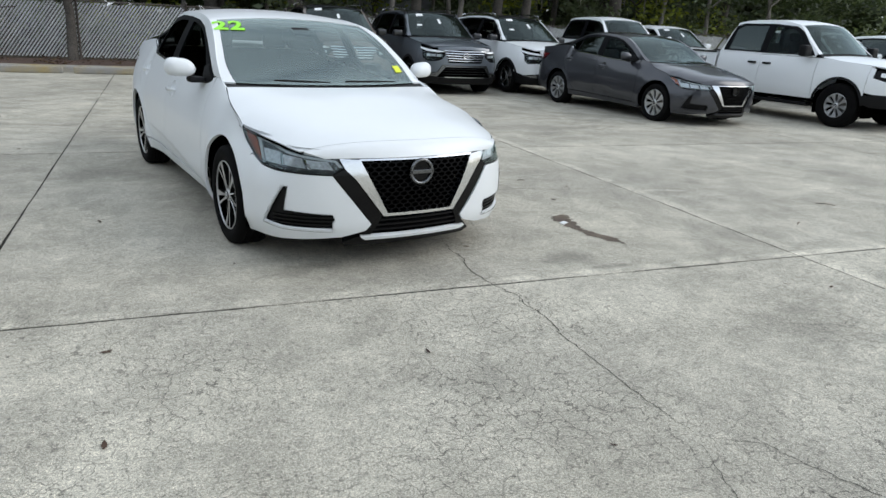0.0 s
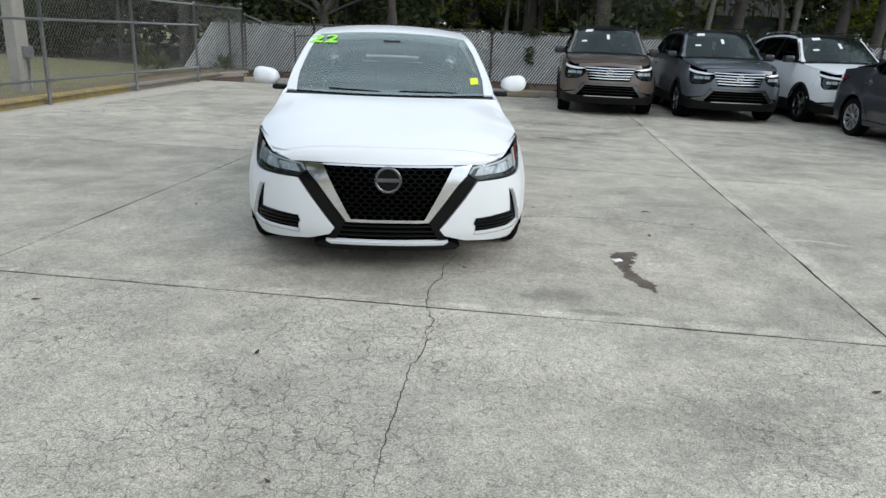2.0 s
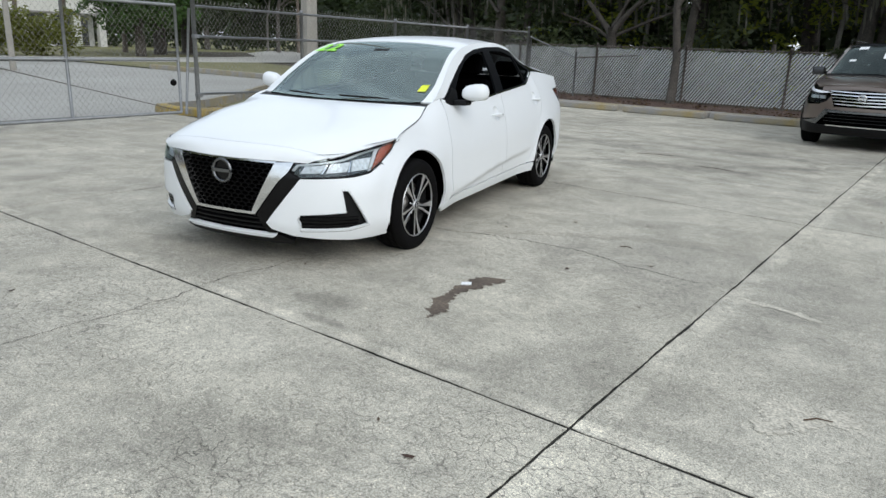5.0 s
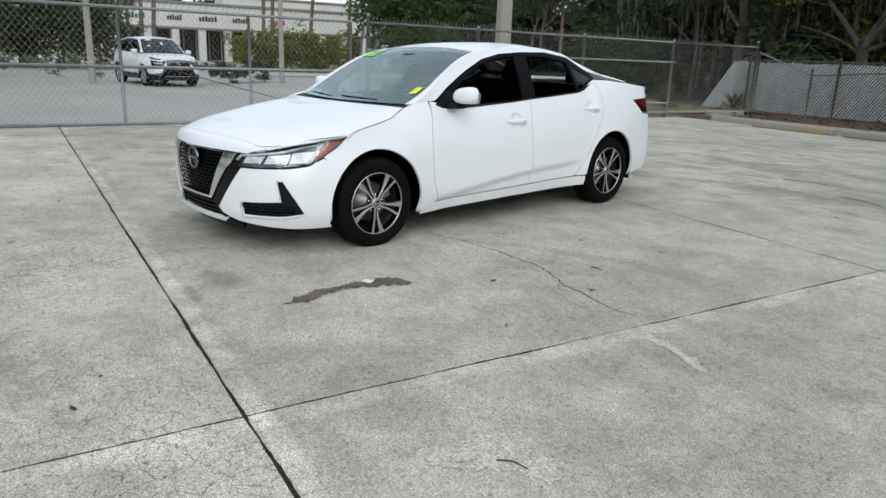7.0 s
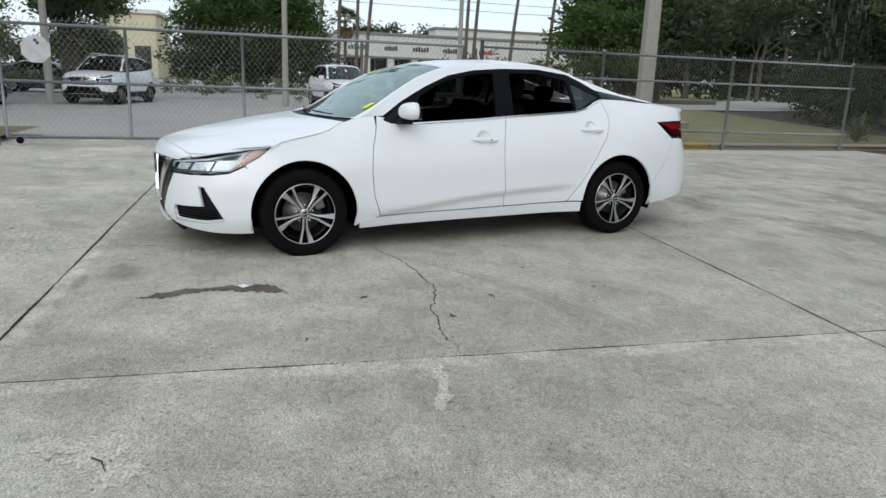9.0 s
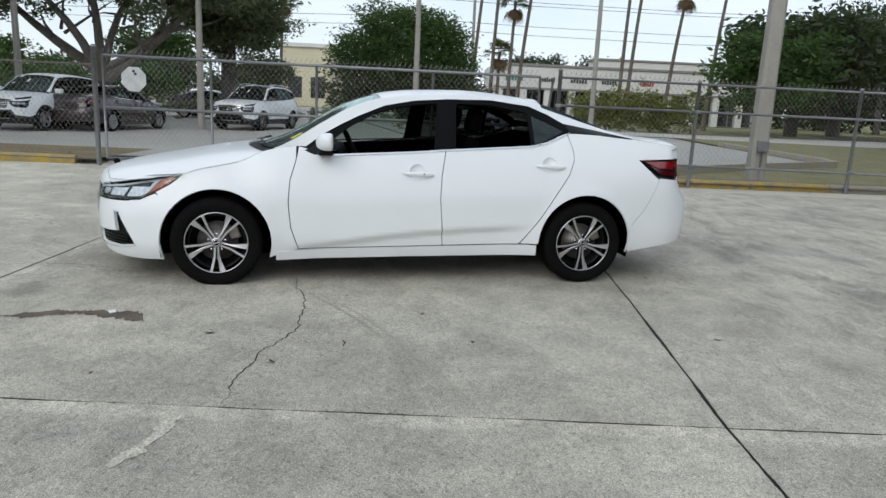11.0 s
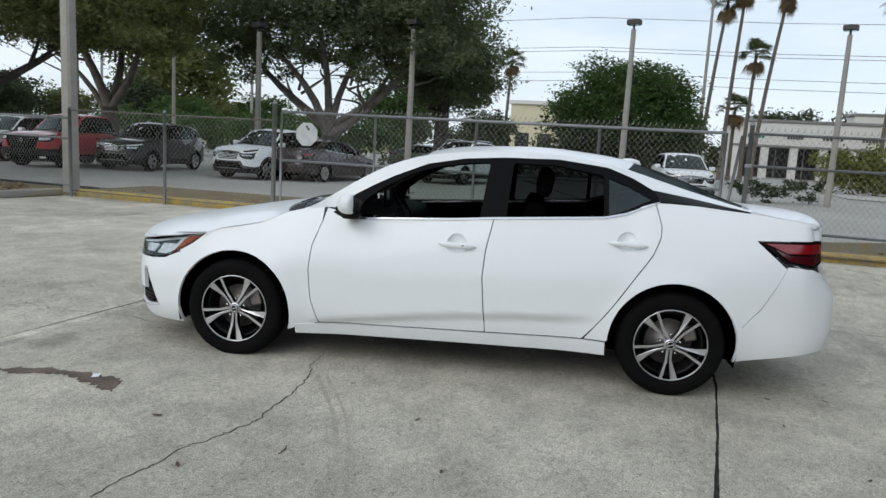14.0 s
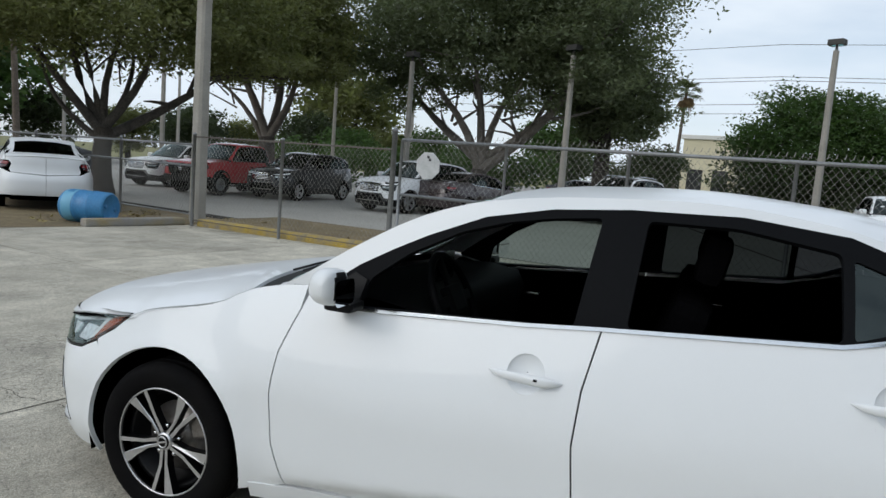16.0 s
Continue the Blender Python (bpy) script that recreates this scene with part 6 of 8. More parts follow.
    gr = fr("grille", Y((0.0, 0.66), (0.48, 0.66), (0.53, 0.84), (0.53, 1.0), (0.0, 1.02)), DARK, 0.03, -0.03)
    for k in range(4):
        fr("grille_bar", Y((0.0, 0.70 + 0.075 * k), (0.49, 0.70 + 0.075 * k), (0.49, 0.735 + 0.075 * k), (0.0, 0.735 + 0.075 * k)), GLOSSBLACK, 0.0, 0.03, gr)
    fr("nose_strip", Y((0.0, 1.02), (0.55, 1.005), (0.70, 1.02), (0.72, 1.055), (0.0, 1.085)), paint_mat)
    badge(car, 0.925, 0, 0.85, 0.07)
    part("bed_floor", box_bm(-4.40, -2.80, -0.78, 0.78, 0.66, 0.71, bevel=0.01), BLACK, car)
    part("engine_bay", box_bm(-0.3, 0.6, -0.6, 0.6, 0.45, 1.0, bevel=0.05), DARK, car)
    part("cabin_floor", box_bm(-2.6, -0.4, -0.80, 0.80, 0.45, 0.52, bevel=0.02), CLOTH, car)
    part("dashboard", box_bm(-1.0, -0.6, -0.72, 0.72, 0.9, 1.2, bevel=0.06), LEATHER, car)
    for y in (0.38, -0.38):
        s = seat(car, -1.55, y)
        s.location.z = 0.72
    return car


def repaint(thing, old, fresh):
    """Give a copy its own paint."""
    for o in thing.children_recursive:
        for slot in o.material_slots:
            if slot.material in old:
                slot.link = "OBJECT"
                slot.material = fresh
    return thing


# ---- ground ----
def sheet(name, outline, z, mat, wobble=0.0, parent=None):
    bm = bmesh.new()
    bm.faces.new([bm.verts.new((x, y, z)) for x, y in outline])
    if bm.faces[:] and bm.faces[:][0].normal.z < 0: pass
    bmesh.ops.recalc_face_normals(bm, faces=bm.faces)
    bm.normal_update()
    for f in bm.faces:
        if f.normal.z < 0: f.normal_flip()
    return link(name, bm, mat, parent)


def wavy(pts, step, amp, closed=True, seed=0.0):
    """The outline with its sides cut in short steps that wander a little."""
    out = []
    n = len(pts)
    for i in range(n if closed else n - 1):
        a, b = Vector(pts[i]), Vector(pts[(i + 1) % n])
        k = max(1, int((b - a).length / step))
        side = Vector((-(b - a).y, (b - a).x)).normalized()
        for j in range(k):
            p = a + (b - a) * j / k
            q = amp * noise.noise((p.x * 2.3 + seed, p.y * 2.3, 1.7)) + amp * 0.7 * noise.noise((p.x * 17 + seed, p.y * 17, 4.1))
            out.append(tuple(p + side * q * (0 if j == 0 else 1)))
    if not closed: out.append(tuple(pts[-1]))
    return out


ground = sheet("ground", [(-900, -900), (900, -900), (900, 900), (-900, 900)], -0.12, GRASS)
tagged(ground, kind="structure")
tagged(sheet("ground_woods", wavy([(-60, 22.3), (45, 22.3), (45, 70), (-60, 70)], 1.5, 0.3), -0.090, SOIL), kind="structure")
tagged(sheet("road_west_lot", wavy([(-80, -60), (-6.1, -60), (-6.35, 0.6), (-6.6, 9.0), (-7.2, 10.5), (-8.4, 12.3), (-9.8, 13.8), (-11.5, 16), (-12.9, 17.9), (-13.5, 18.8), (-15, 19.2), (-24, 19.5), (-80, 22)], 1.2, 0.06), -0.060, ASPHALT), kind="structure")
tagged(sheet("road_path", wavy([(-31.5, 16), (-31.0, 24), (-30.4, 30), (-31.2, 36), (-36, 44), (-46, 54), (-60, 68), (-68, 62), (-54, 48), (-42.5, 40), (-39.5, 32), (-38.3, 28), (-38.5, 16)], 2.0, 0.15), -0.024, PATHWAY), kind="structure")
tagged(sheet("ground_verge", wavy([(-4.3, -3.15), (-6.05, -3.15), (-5.6, -26), (-1.2, -26), (-1.2, -3.6)], 0.5, 0.05), 0.004, STRAW), kind="structure")
tagged(sheet("ground_strip", wavy([(-4.72, -3.15), (-4.92, 1.30), (-7.4, 1.30), (-7.0, -3.2)], 0.5, 0.04), 0.10, STRAW), kind="structure")
tagged(sheet("ground_bed", wavy([(-8, 18.45), (24, 18.45), (24, 22.8), (-8, 22.8)], 0.6, 0.06), 0.006, MULCH), kind="structure")

FENCE_A = Vector((-4.66, -0.85))          # the side fence runs from here
FENCE_D = Vector((-0.064, 1.0)).normalized()


def fence_at(y, out=0.0):
    """The fence line's point at y, moved out (west) by some metres."""
    p = FENCE_A + FENCE_D * ((y - FENCE_A.y) / FENCE_D.y)
    return Vector((p.x - out, p.y))


tagged(sheet("ground_lawn", wavy([tuple(fence_at(9.6, 0.2)), tuple(fence_at(23, 0.2)), (-60, 40), (-60, 21.6), (-24, 19.7), (-15, 19.4), (-13.6, 19.0), (-13.0, 18.1), (-11.6, 16.1), (-9.9, 13.9), (-8.5, 12.4), (-7.3, 10.6)], 0.5, 0.06), -0.030, DRYGRASS), kind="structure")
tagged(sheet("ground_edge", [tuple(fence_at(9.45, 0.02)), tuple(fence_at(22.6, 0.02)), tuple(fence_at(22.6, 1.2)), tuple(fence_at(13, 1.1)), tuple(fence_at(10.2, 0.9))], 0.09, STRAW), kind="structure")

# concrete slabs, with open joints between them
pavement = sheet("pavement", [(-6.6, -24), (26, -24), (26, 18.6), (-6.6, 18.6)], -0.003, JOINT)
tagged(pavement, kind="structure")


def slab(x0, x1, y0, y1, gap=0.0065, end=0.0085):
    outline = wavy([(x0 + gap, y0 + end), (x1 - gap, y0 + end), (x1 - gap, y1 - end), (x0 + gap, y1 - end)], 0.045 if (-6 < x0 < 9 and -1 < y0 < 12) else 0.5, 0.0075, True, x0 * 3.1 + y0)
    outline = [(x, y + (float(np.interp(x, (-5.0, -0.8, 1.6, 2.9, 4.4), (0.12, 0.04, 0.135, 0.08, 0.0))) if abs(y - 8.51) < 0.06 else 0.0)) for x, y in outline]
    cx, cy = (x0 + x1) / 2, (y0 + y1) / 2
    bm = bmesh.new()
    top = [bm.verts.new((x - cx, y - cy, 0.0)) for x, y in outline]
    low = [bm.verts.new((x - cx, y - cy, -0.02)) for x, y in outline]
    f = bm.faces.new(top)
    for i in range(len(top)):
        bm.faces.new((top[i], low[i], low[(i + 1) % len(top)], top[(i + 1) % len(top)]))
    bm.normal_update()
    if f.normal.z < 0: bmesh.ops.reverse_faces(bm, faces=bm.faces)
    o = part("concrete_slab", bm, CONCRETE, pavement)
    o.location = (cx, cy, 0)


XS = [-6.5, -4.95, -0.56, 4.40, 9.36, 14.3, 19.3, 25.0]
YS = [-23.0, -8.7, -4.4, -0.1, 4.20, 8.51, 18.5]
for x0, x1 in zip(XS, XS[1:]):
    for y0, y1 in zip(YS, YS[1:]):
        if x0 < -6 and (y0 < -1 or y0 > 8): continue
        slab(x0, x1, y0, y1)
slab(-6.5, -4.95, 8.51, 9.30)
for y0, y1 in ((-3.2, -0.1), (9.30, 18.5)):      # strip along the kerb, its edge on the fence line
    a, b = fence_at(y0, 0.10), fence_at(y1, 0.10)
    outline = wavy([(-4.942, y0 + 0.008), (-4.942, y1 - 0.008), (b.x, y1 - 0.008), (a.x, y0 + 0.008)], 0.1, 0.005)
    if y0 < 0: outline = wavy([(-4.942 + 0.0, y0 + 0.008), (-4.942, y1 - 0.008), (b.x - 0.2, y1 - 0.008), (a.x - 0.4, y0 + 0.008)], 0.1, 0.004)
    bm = bmesh.new()
    f = bm.faces.new([bm.verts.new((x, y, 0.0)) for x, y in outline])
    bm.normal_update()
    if f.normal.z < 0: f.normal_flip()
    part("concrete_slab", bm, PALE if y0 > 0 else CONCRETE, pavement)


def ribbon(name, pts, width, mat, z, step=0.02, amp=0.02, seed=0.0, taper=True):
    """A thin crooked strip on the ground: a crack, a scrape."""
    line = wavy(pts, step, amp, False, seed)
    bm = bmesh.new()
    rows = []
    for i, p in enumerate(line):
        a, b = Vector(line[max(0, i - 1)]), Vector(line[min(len(line) - 1, i + 1)])
        s = Vector((-(b - a).y, (b - a).x)).normalized()
        w = width * (0.55 + 0.6 * abs(noise.noise((p[0] * 9, p[1] * 9, seed)))) * (min(1, 6 * i / len(line) + 0.1, 6 * (1 - i / len(line)) + 0.1) if taper else 1)
        rows.append([bm.verts.new((p[0] + s.x * k * w / 2, p[1] + s.y * k * w / 2, z)) for k in (-1, 1)])
    for a, b in zip(rows, rows[1:]):
        bm.faces.new((a[0], a[1], b[1], b[0]))
    bm.normal_update()
    for f in bm.faces:
        if f.normal.z < 0: f.normal_flip()
    return part(name, bm, mat, pavement)


ribbon("crack", [(2.11, 5.13), (2.07, 4.88), (2.09, 4.66), (2.05, 4.53), (2.07, 4.22), (2.13, 3.98), (2.11, 3.88), (2.135, 3.80), (2.13, 3.62), (2.10, 3.53), (2.11, 3.36), (2.12, 3.12), (2.13, 2.79), (2.15, 2.56)], 0.006, JOINT, 0.0022, 0.018, 0.022, 3)
ribbon("crack", [(2.15, 2.56), (2.27, 2.51), (2.35, 2.47), (2.39, 2.33), (2.50, 2.10), (2.75, 1.85)], 0.004, JOINT, 0.0022, 0.02, 0.025, 5)
ribbon("crack", [(2.15, 2.56), (1.98, 2.2), (1.95, 1.7), (1.8, 1.2)], 0.0035, JOINT, 0.0022, 0.02, 0.03, 8)
ribbon("crack", [(2.05, 6.16), (2.41, 6.21), (2.64, 6.33), (2.90, 6.38), (3.31, 6.42), (3.50, 6.37), (3.69, 6.32), (3.93, 6.31), (4.14, 6.28), (4.25, 6.31), (4.39, 6.30)], 0.0085, JOINT, 0.0022, 0.014, 0.034, 11)
ribbon("crack", [(-0.5, 4.75), (0.4, 4.70), (1.1, 4.72), (1.7, 4.60)], 0.004, SCUFF, 0.0022, 0.02, 0.03, 13)
ribbon("crack", [(4.42, 7.05), (4.75, 7.25), (5.10, 7.36), (5.60, 7.62)], 0.005, SCUFF, 0.0022, 0.02, 0.03, 17)
ribbon("scrape", [(4.46, 6.17), (4.62, 6.13), (4.78, 6.11), (4.93, 6.065)], 0.075, PALE, 0.0024, 0.02, 0.035, 15)
for n_p, (x_p, y_p, r_p) in enumerate(((5.02, 4.85, 0.15), (5.18, 4.95, 0.10), (4.98, 4.70, 0.08))):      # pale worn patches
    ring = [(x_p + r_p * (0.75 + 0.5 * noise.noise((2.2 * math.cos(a), 2.2 * math.sin(a), n_p * 3.0)) + 0.22 * noise.noise((9 * math.cos(a), 9 * math.sin(a), n_p))) * math.cos(a),
             y_p + r_p * (0.75 + 0.5 * noise.noise((2.2 * math.cos(a), 2.2 * math.sin(a), n_p * 3.0)) + 0.22 * noise.noise((9 * math.cos(a), 9 * math.sin(a), n_p))) * math.sin(a)) for a in [k * math.tau / 60 for k in range(60)]]
    sheet("worn_patch", ring, 0.0020 + 0.0003 * n_p, PALE, parent=pavement)
# print of a tyre's tread: two rows of small dark bars along an arc
arc = curve_fn([(6.36, 2.55), (6.75, 3.08), (7.01, 3.55), (7.22, 3.95), (7.37, 4.28)])
verts, faces = [], []
for k in range(60):
    y = 6.38 + 0.0165 * k
    x = arc(y)
    for o, w in ((0.0, 0.030), (-0.055, 0.022)):
        i = len(verts)
        for u, v in ((0, 0), (w, -0.012), (w + 0.004, -0.006), (0.004, 0.007)):
            verts.append((x + v * 2.0 + (u + o) * 0.45, y + v * 0.9 - (u + o) * 0.9, 0.0016))
        faces.append((i, i + 1, i + 2, i + 3))
raw("tyre_print", verts, faces, SCUFF, pavement)
# the water stain by the front wheel, in one crooked outline
cl = [(3.33, 4.72), (3.27, 4.86), (3.22, 5.00), (3.19, 5.14), (3.20, 5.28), (3.23, 5.42), (3.33, 5.52)]
wd = [0.04, 0.13, 0.10, 0.07, 0.15, 0.20, 0.03]
wf = curve_fn([(c[1], w) for c, w in zip(cl, wd)])
xf = curve_fn([(c[1], c[0]) for c in cl])
ys = np.linspace(4.70, 5.53, 150)
jag = lambda y, s: 0.045 * noise.noise((y * 9, s, 0.5)) + 0.035 * noise.noise((y * 27, s, 0.9)) + 0.02 * noise.noise((y * 75, s, 0.2))
stain = [(xf(y) + wf(y) / 2 + jag(y, 1.0), y) for y in ys] + [(xf(y) - wf(y) / 2 + jag(y, 5.0), y) for y in ys[::-1]]
sheet("water_stain", stain, 0.0026, WET, parent=pavement)
bit = box_bm(-0.03, 0.03, -0.02, 0.02, 0.0, 0.006, bevel=0.002)
bit = link("paper_scrap", bit, PAPER)
bit.matrix_world = pose(3.165, 5.275, 0.003, 4, -3, 30)
tagged(bit, "small crumpled white paper scrap on wet concrete", "litter")


# ---- litter of leaves and twigs ----
def leaf_litter(name, spots, mat, size, label=""):
    verts, faces = [], []
    rng = random.Random(5)
    for x, y in spots:
        a, s = rng.random() * math.tau, size * rng.uniform(0.6, 1.5)
        c, n = math.cos(a), math.sin(a)
        i = len(verts)
        for u, v, w in ((-1, 0, 0.15), (-0.3, -0.35, 0.02), (0.5, -0.28, 0.03), (1, 0, 0.3), (0.5, 0.28, 0.10), (-0.3, 0.35, 0.06)):
            verts.append((x + s * (u * c - v * n), y + s * (u * n + v * c), 0.005 + s * w * 0.6))
        faces.append(tuple(range(i, i + 6)))
    o = raw(name, verts, faces, mat)
    return tagged(o, label, kind="stuff")


rng = random.Random(11)
spots = [(3.86, 6.40), (3.47, 5.96), (3.21, 8.93), (3.44, 7.44), (2.94, 7.14), (1.3, 9.4), (4.1, 5.6), (5.6, 7.7), (5.9, 5.2)] + [(rng.uniform(-4.4, 9), rng.uniform(8.7, 18)) for _ in range(170)] + [(rng.uniform(-1, 8), rng.uniform(-1, 8.5)) for _ in range(26)] + [(fence_at(rng.uniform(9.5, 20)).x + rng.uniform(0.0, 0.5) ** 1.5, rng.uniform(9.5, 20)) for _ in range(120)]
leaf_litter("fallen_leaves", spots, DEADLEAF, 0.022, "scattered brown dead leaves on the concrete")
for x, y, a, l in ((5.12, 4.88, 35, 0.11), (5.95, 5.35, -40, 0.16), (3.55, 6.72, 10, 0.09), (1.9, 11.6, 20, 0.5), (2.9, 11.0, -10, 0.45)):
    tw = link("twig", tube_bm([(-l / 2, 0, 0.006), (0, 0.01, 0.010), (l / 2, -0.004, 0.006)], [0.003, 0.0035, 0.002], 5), DEADLEAF)
    tw.matrix_world = pose(x, y, 0, 0, 0, a)
    tagged(tw, "thin dark fallen twig on the concrete", "twig", "twigs on the concrete")


# ---- kerbs ----
def kerb_piece(p, q, w=0.16, h=0.14, mat=None, name="kerb_stone", parent=None):
    """A length of kerb between plan points, its face on the line, with a sloped and rounded top edge."""
    p, q = Vector(p), Vector(q)
    d = (q - p)
    n = Vector((-d.y, d.x)).normalized()
    prof = [(0.0, -0.05), (0.004, 0.03), (0.02, h * 0.80), (0.045, h * 0.97), (0.07, h), (w, h), (w, -0.05)]
    bm = bmesh.new()
    rows = []
    k = 8
    for i in range(k + 1):
        c = p + d * (0.004 + (0.992) * i / k)
        rows.append([bm.verts.new((c.x + n.x * u, c.y + n.y * u, z + 0.006 * noise.noise((c.x * 3, c.y * 3, u * 9 + z * 9)))) for u, z in prof])
    for a, b in zip(rows, rows[1:]):
        for j in range(len(prof) - 1):
            bm.faces.new((a[j], b[j], b[j + 1], a[j + 1]))
    bm.faces.new(rows[0]); bm.faces.new(rows[-1])
    bmesh.ops.recalc_face_normals(bm, faces=bm.faces)
    return part(name, bm, mat or YELLOWKERB, parent) if parent else link(name, bm, mat or YELLOWKERB)


def kerb_run(name, pts, label, mat=None, length=1.4, kinked=True):
    top = new(name)
    for a, b in zip(pts, pts[1:]):
        a, b = Vector(a), Vector(b)
        n = max(1, round((b - a).length / length))
        for i in range(n):
            kerb_piece(a + (b - a) * i / n, a + (b - a) * (i + 1) / n, mat=mat, parent=top)
    return tagged(top, label, "kerb", kind="structure")


K = lambda y, o=0.09: tuple(fence_at(y, o))
kerb_run("kerb_south", [K(-2.95), K(0.95)], "worn yellow painted concrete kerb beside the gate")
kerb_run("kerb_north", [(-6.85, 9.35), (-6.2, 9.28), (-5.55, 9.42), K(9.9), K(14.5)], "worn yellow painted concrete kerb along the fence")
kerb_run("kerb_north_end", [K(14.5), K(19.6), (fence_at(21.0, -0.3).x, 20.9)], "weathered grey and yellow kerb along the fence", GREYKERB)
kerb_run("kerb_apron", [(-24, 19.5), (-15.0, 19.2), (-13.5, 18.8), (-12.9, 17.9), (-11.5, 16.0), (-9.8, 13.8), (-8.4, 12.3), (-7.2, 10.5), (-6.85, 9.35)], "curved weathered grey kerb round the lawn", GREYKERB, 0.8)
kerb_run("kerb_back", [(24, 18.62), (-4.9, 18.42)][::1][::-1], "weathered low concrete kerb before the mulch bed", GREYKERB, 1.8)
bm = bmesh.new()
add_box(bm, -0.95, 0.95, -0.10, 0.10, 0.0, 0.14, bevel=0.035)
ws = link("wheel_stop", bm, GREYKERB)
ws.matrix_world = pose(-3.62, -3.36, -0.004, 0, 0, -4)
tagged(ws, "weathered concrete wheel stop at the verge", "wheel stop", "wheel stops")
for x, y, a in ((-0.4, 18.12, 1), (1.7, 18.16, 2), (-2.5, 18.10, 0)):
    tagged(copy_thing(ws, pose(x, y, 0, 0, 0, a)), "weathered concrete wheel stop before the kerb", "wheel stop")


# ---- fences ----
def wires(p, q, z0, z1, mat, parent, pitch=0.088, r=0.0023, name="wire_mesh", lean=0.80):
    """Chain link: thin crossing wires between two plan points."""
    p, q = Vector(p), Vector(q)
    length = (q - p).length
    d = (q - p) / length
    n = Vector((-d.y, d.x))
    h = z1 - z0
    run = h * lean
    verts, faces = [], []
    for way in (1, -1):
        k = -run
        while k < length + run:
            a, b = k, k + run * way
            u0, u1, w0, w1 = a, b, z0, z1
            # keep inside the panel
            def cut(u, w, uu, ww):
                if u < 0: w, u = w + (ww - w) * (0 - u) / (uu - u), 0
                if u > length: w, u = w + (ww - w) * (length - u) / (uu - u), length
                return u, w
            if not (max(u0, u1) <= 0 or min(u0, u1) >= length):
                c0, c1 = cut(u0, w0, u1, w1), cut(u1, w1, u0, w0)
                i = len(verts)
                for (u, w) in (c0, c1):
                    c = p + d * u
                    off = 0.002 * way
                    for t in (0, 2.094, 4.189):
                        verts.append((c.x + n.x * (off + r * math.cos(t)) + d.x * r * math.sin(t), c.y + n.y * (off + r * math.cos(t)) + d.y * r * math.sin(t), w))
                faces += [(i, i + 1, i + 4, i + 3), (i + 1, i + 2, i + 5, i + 4), (i + 2, i, i + 3, i + 5)]
            k += pitch
    # twisted ends above the rail
    k = 0.0
    while k < length:
        c = p + d * k
        i = len(verts)
        for u, w in ((0, z1 - 0.01), (0.012, z1 - 0.01), (0.022, z1 + 0.045), (0.016, z1 + 0.045)):
            verts.append((c.x + d.x * u, c.y + d.y * u, w))
        faces.append((i, i + 1, i + 2, i + 3))
        k += pitch
    o = raw(name, verts, faces, mat, parent)
    return o


def post(parent, xy, z1, r=0.03, z0=-0.05, mat=None, cap=True, name="post"):
    bm = bmesh.new()
    add_revolved(bm, [(r, z0), (r, z1)] + ([(r * 1.12, z1), (r * 1.12, z1 + 0.02), (r * 0.7, z1 + 0.045), (0.001, z1 + 0.055)] if cap else [(0.001, z1)]), 12, "Z")
    o = part(name, bm, mat or GALV, parent)
    o.location = (xy[0], xy[1], 0)
    return o


def bar(parent, p, q, r=0.021, mat=None, name="rail"):
    return part(name, tube_bm([p, q], r, 8), mat or GALV, parent)


def V3(y, z, o=0.0):
    p = fence_at(y, o)
    return (p.x, p.y, z)


north = new("chain_link_fence")
tagged(north, "galvanised chain link fence on round posts behind the kerb", "fence")
for y in (9.25, 11.75, 14.75, 17.9):
    post(north, fence_at(y), 1.86 if y > 10 else 1.95, 0.036 if y < 10 else 0.032)
corner = (-6.35, 21.9)
post(north, corner, 1.98, 0.04)
bar(north, V3(9.25, 1.84), V3(17.9, 1.84))
bar(north, V3(9.25, 1.36, -0.04), V3(17.9, 1.36, -0.04))
bar(north, V3(9.25, 0.42, -0.04), V3(17.9, 0.36, -0.04))
bar(north, V3(17.9, 1.84), (corner[0], corner[1], 1.86))
wires(fence_at(9.25), fence_at(17.9), 0.04, 1.90, WIRE, north)
wires(fence_at(17.9), corner, 0.04, 1.90, WIRE, north)
for y in (9.25, 11.75, 14.75, 17.9):
    for z in (1.36, 0.40):
        c = fence_at(y, -0.035)
        part("clamp", box_bm(-0.05, 0.05, -0.05, 0.05, -0.03, 0.03, bevel=0.01, m=Matrix.Translation((c.x, c.y, z))), GALV, north)
gate = new("sliding_gate")
tagged(gate, "galvanised chain link sliding gate, shut across the drive", "gate")
for y in (1.54, 3.30, 5.06, 7.04, 8.9):
    bar(gate, V3(y, 0.13), V3(y, 1.83), 0.024, name="upright")
for z in (0.13, 0.98, 1.83):
    bar(gate, V3(1.54, z), V3(8.9, z), 0.024)
wires(fence_at(1.54, 0.02), fence_at(8.9, 0.02), 0.06, 1.90, WIRE, gate)
for y in (1.72, 8.75):
    c = fence_at(y, -0.05)
    bm = bmesh.new()
    add_revolved(bm, [(0.001, -0.02), (0.044, -0.02), (0.052, -0.01), (0.052, 0.01), (0.044, 0.02), (0.001, 0.02)], 20)
    o = part("roller", bm, RUBBER, gate)
    o.matrix_local = pose(c.x, c.y, 0.62 if y > 5 else 0.085, 0, 0, 90)
bar(gate, V3(8.95, 0.10, -0.07), V3(9.12, 1.80, -0.07), 0.022, name="latch_bar")
bar(gate, V3(5.9, 0.92, 0.01), V3(8.85, 0.16, 0.01), 0.006, RUSTY, "brace_cable")
sc = fence_at(2.05, -0.035)
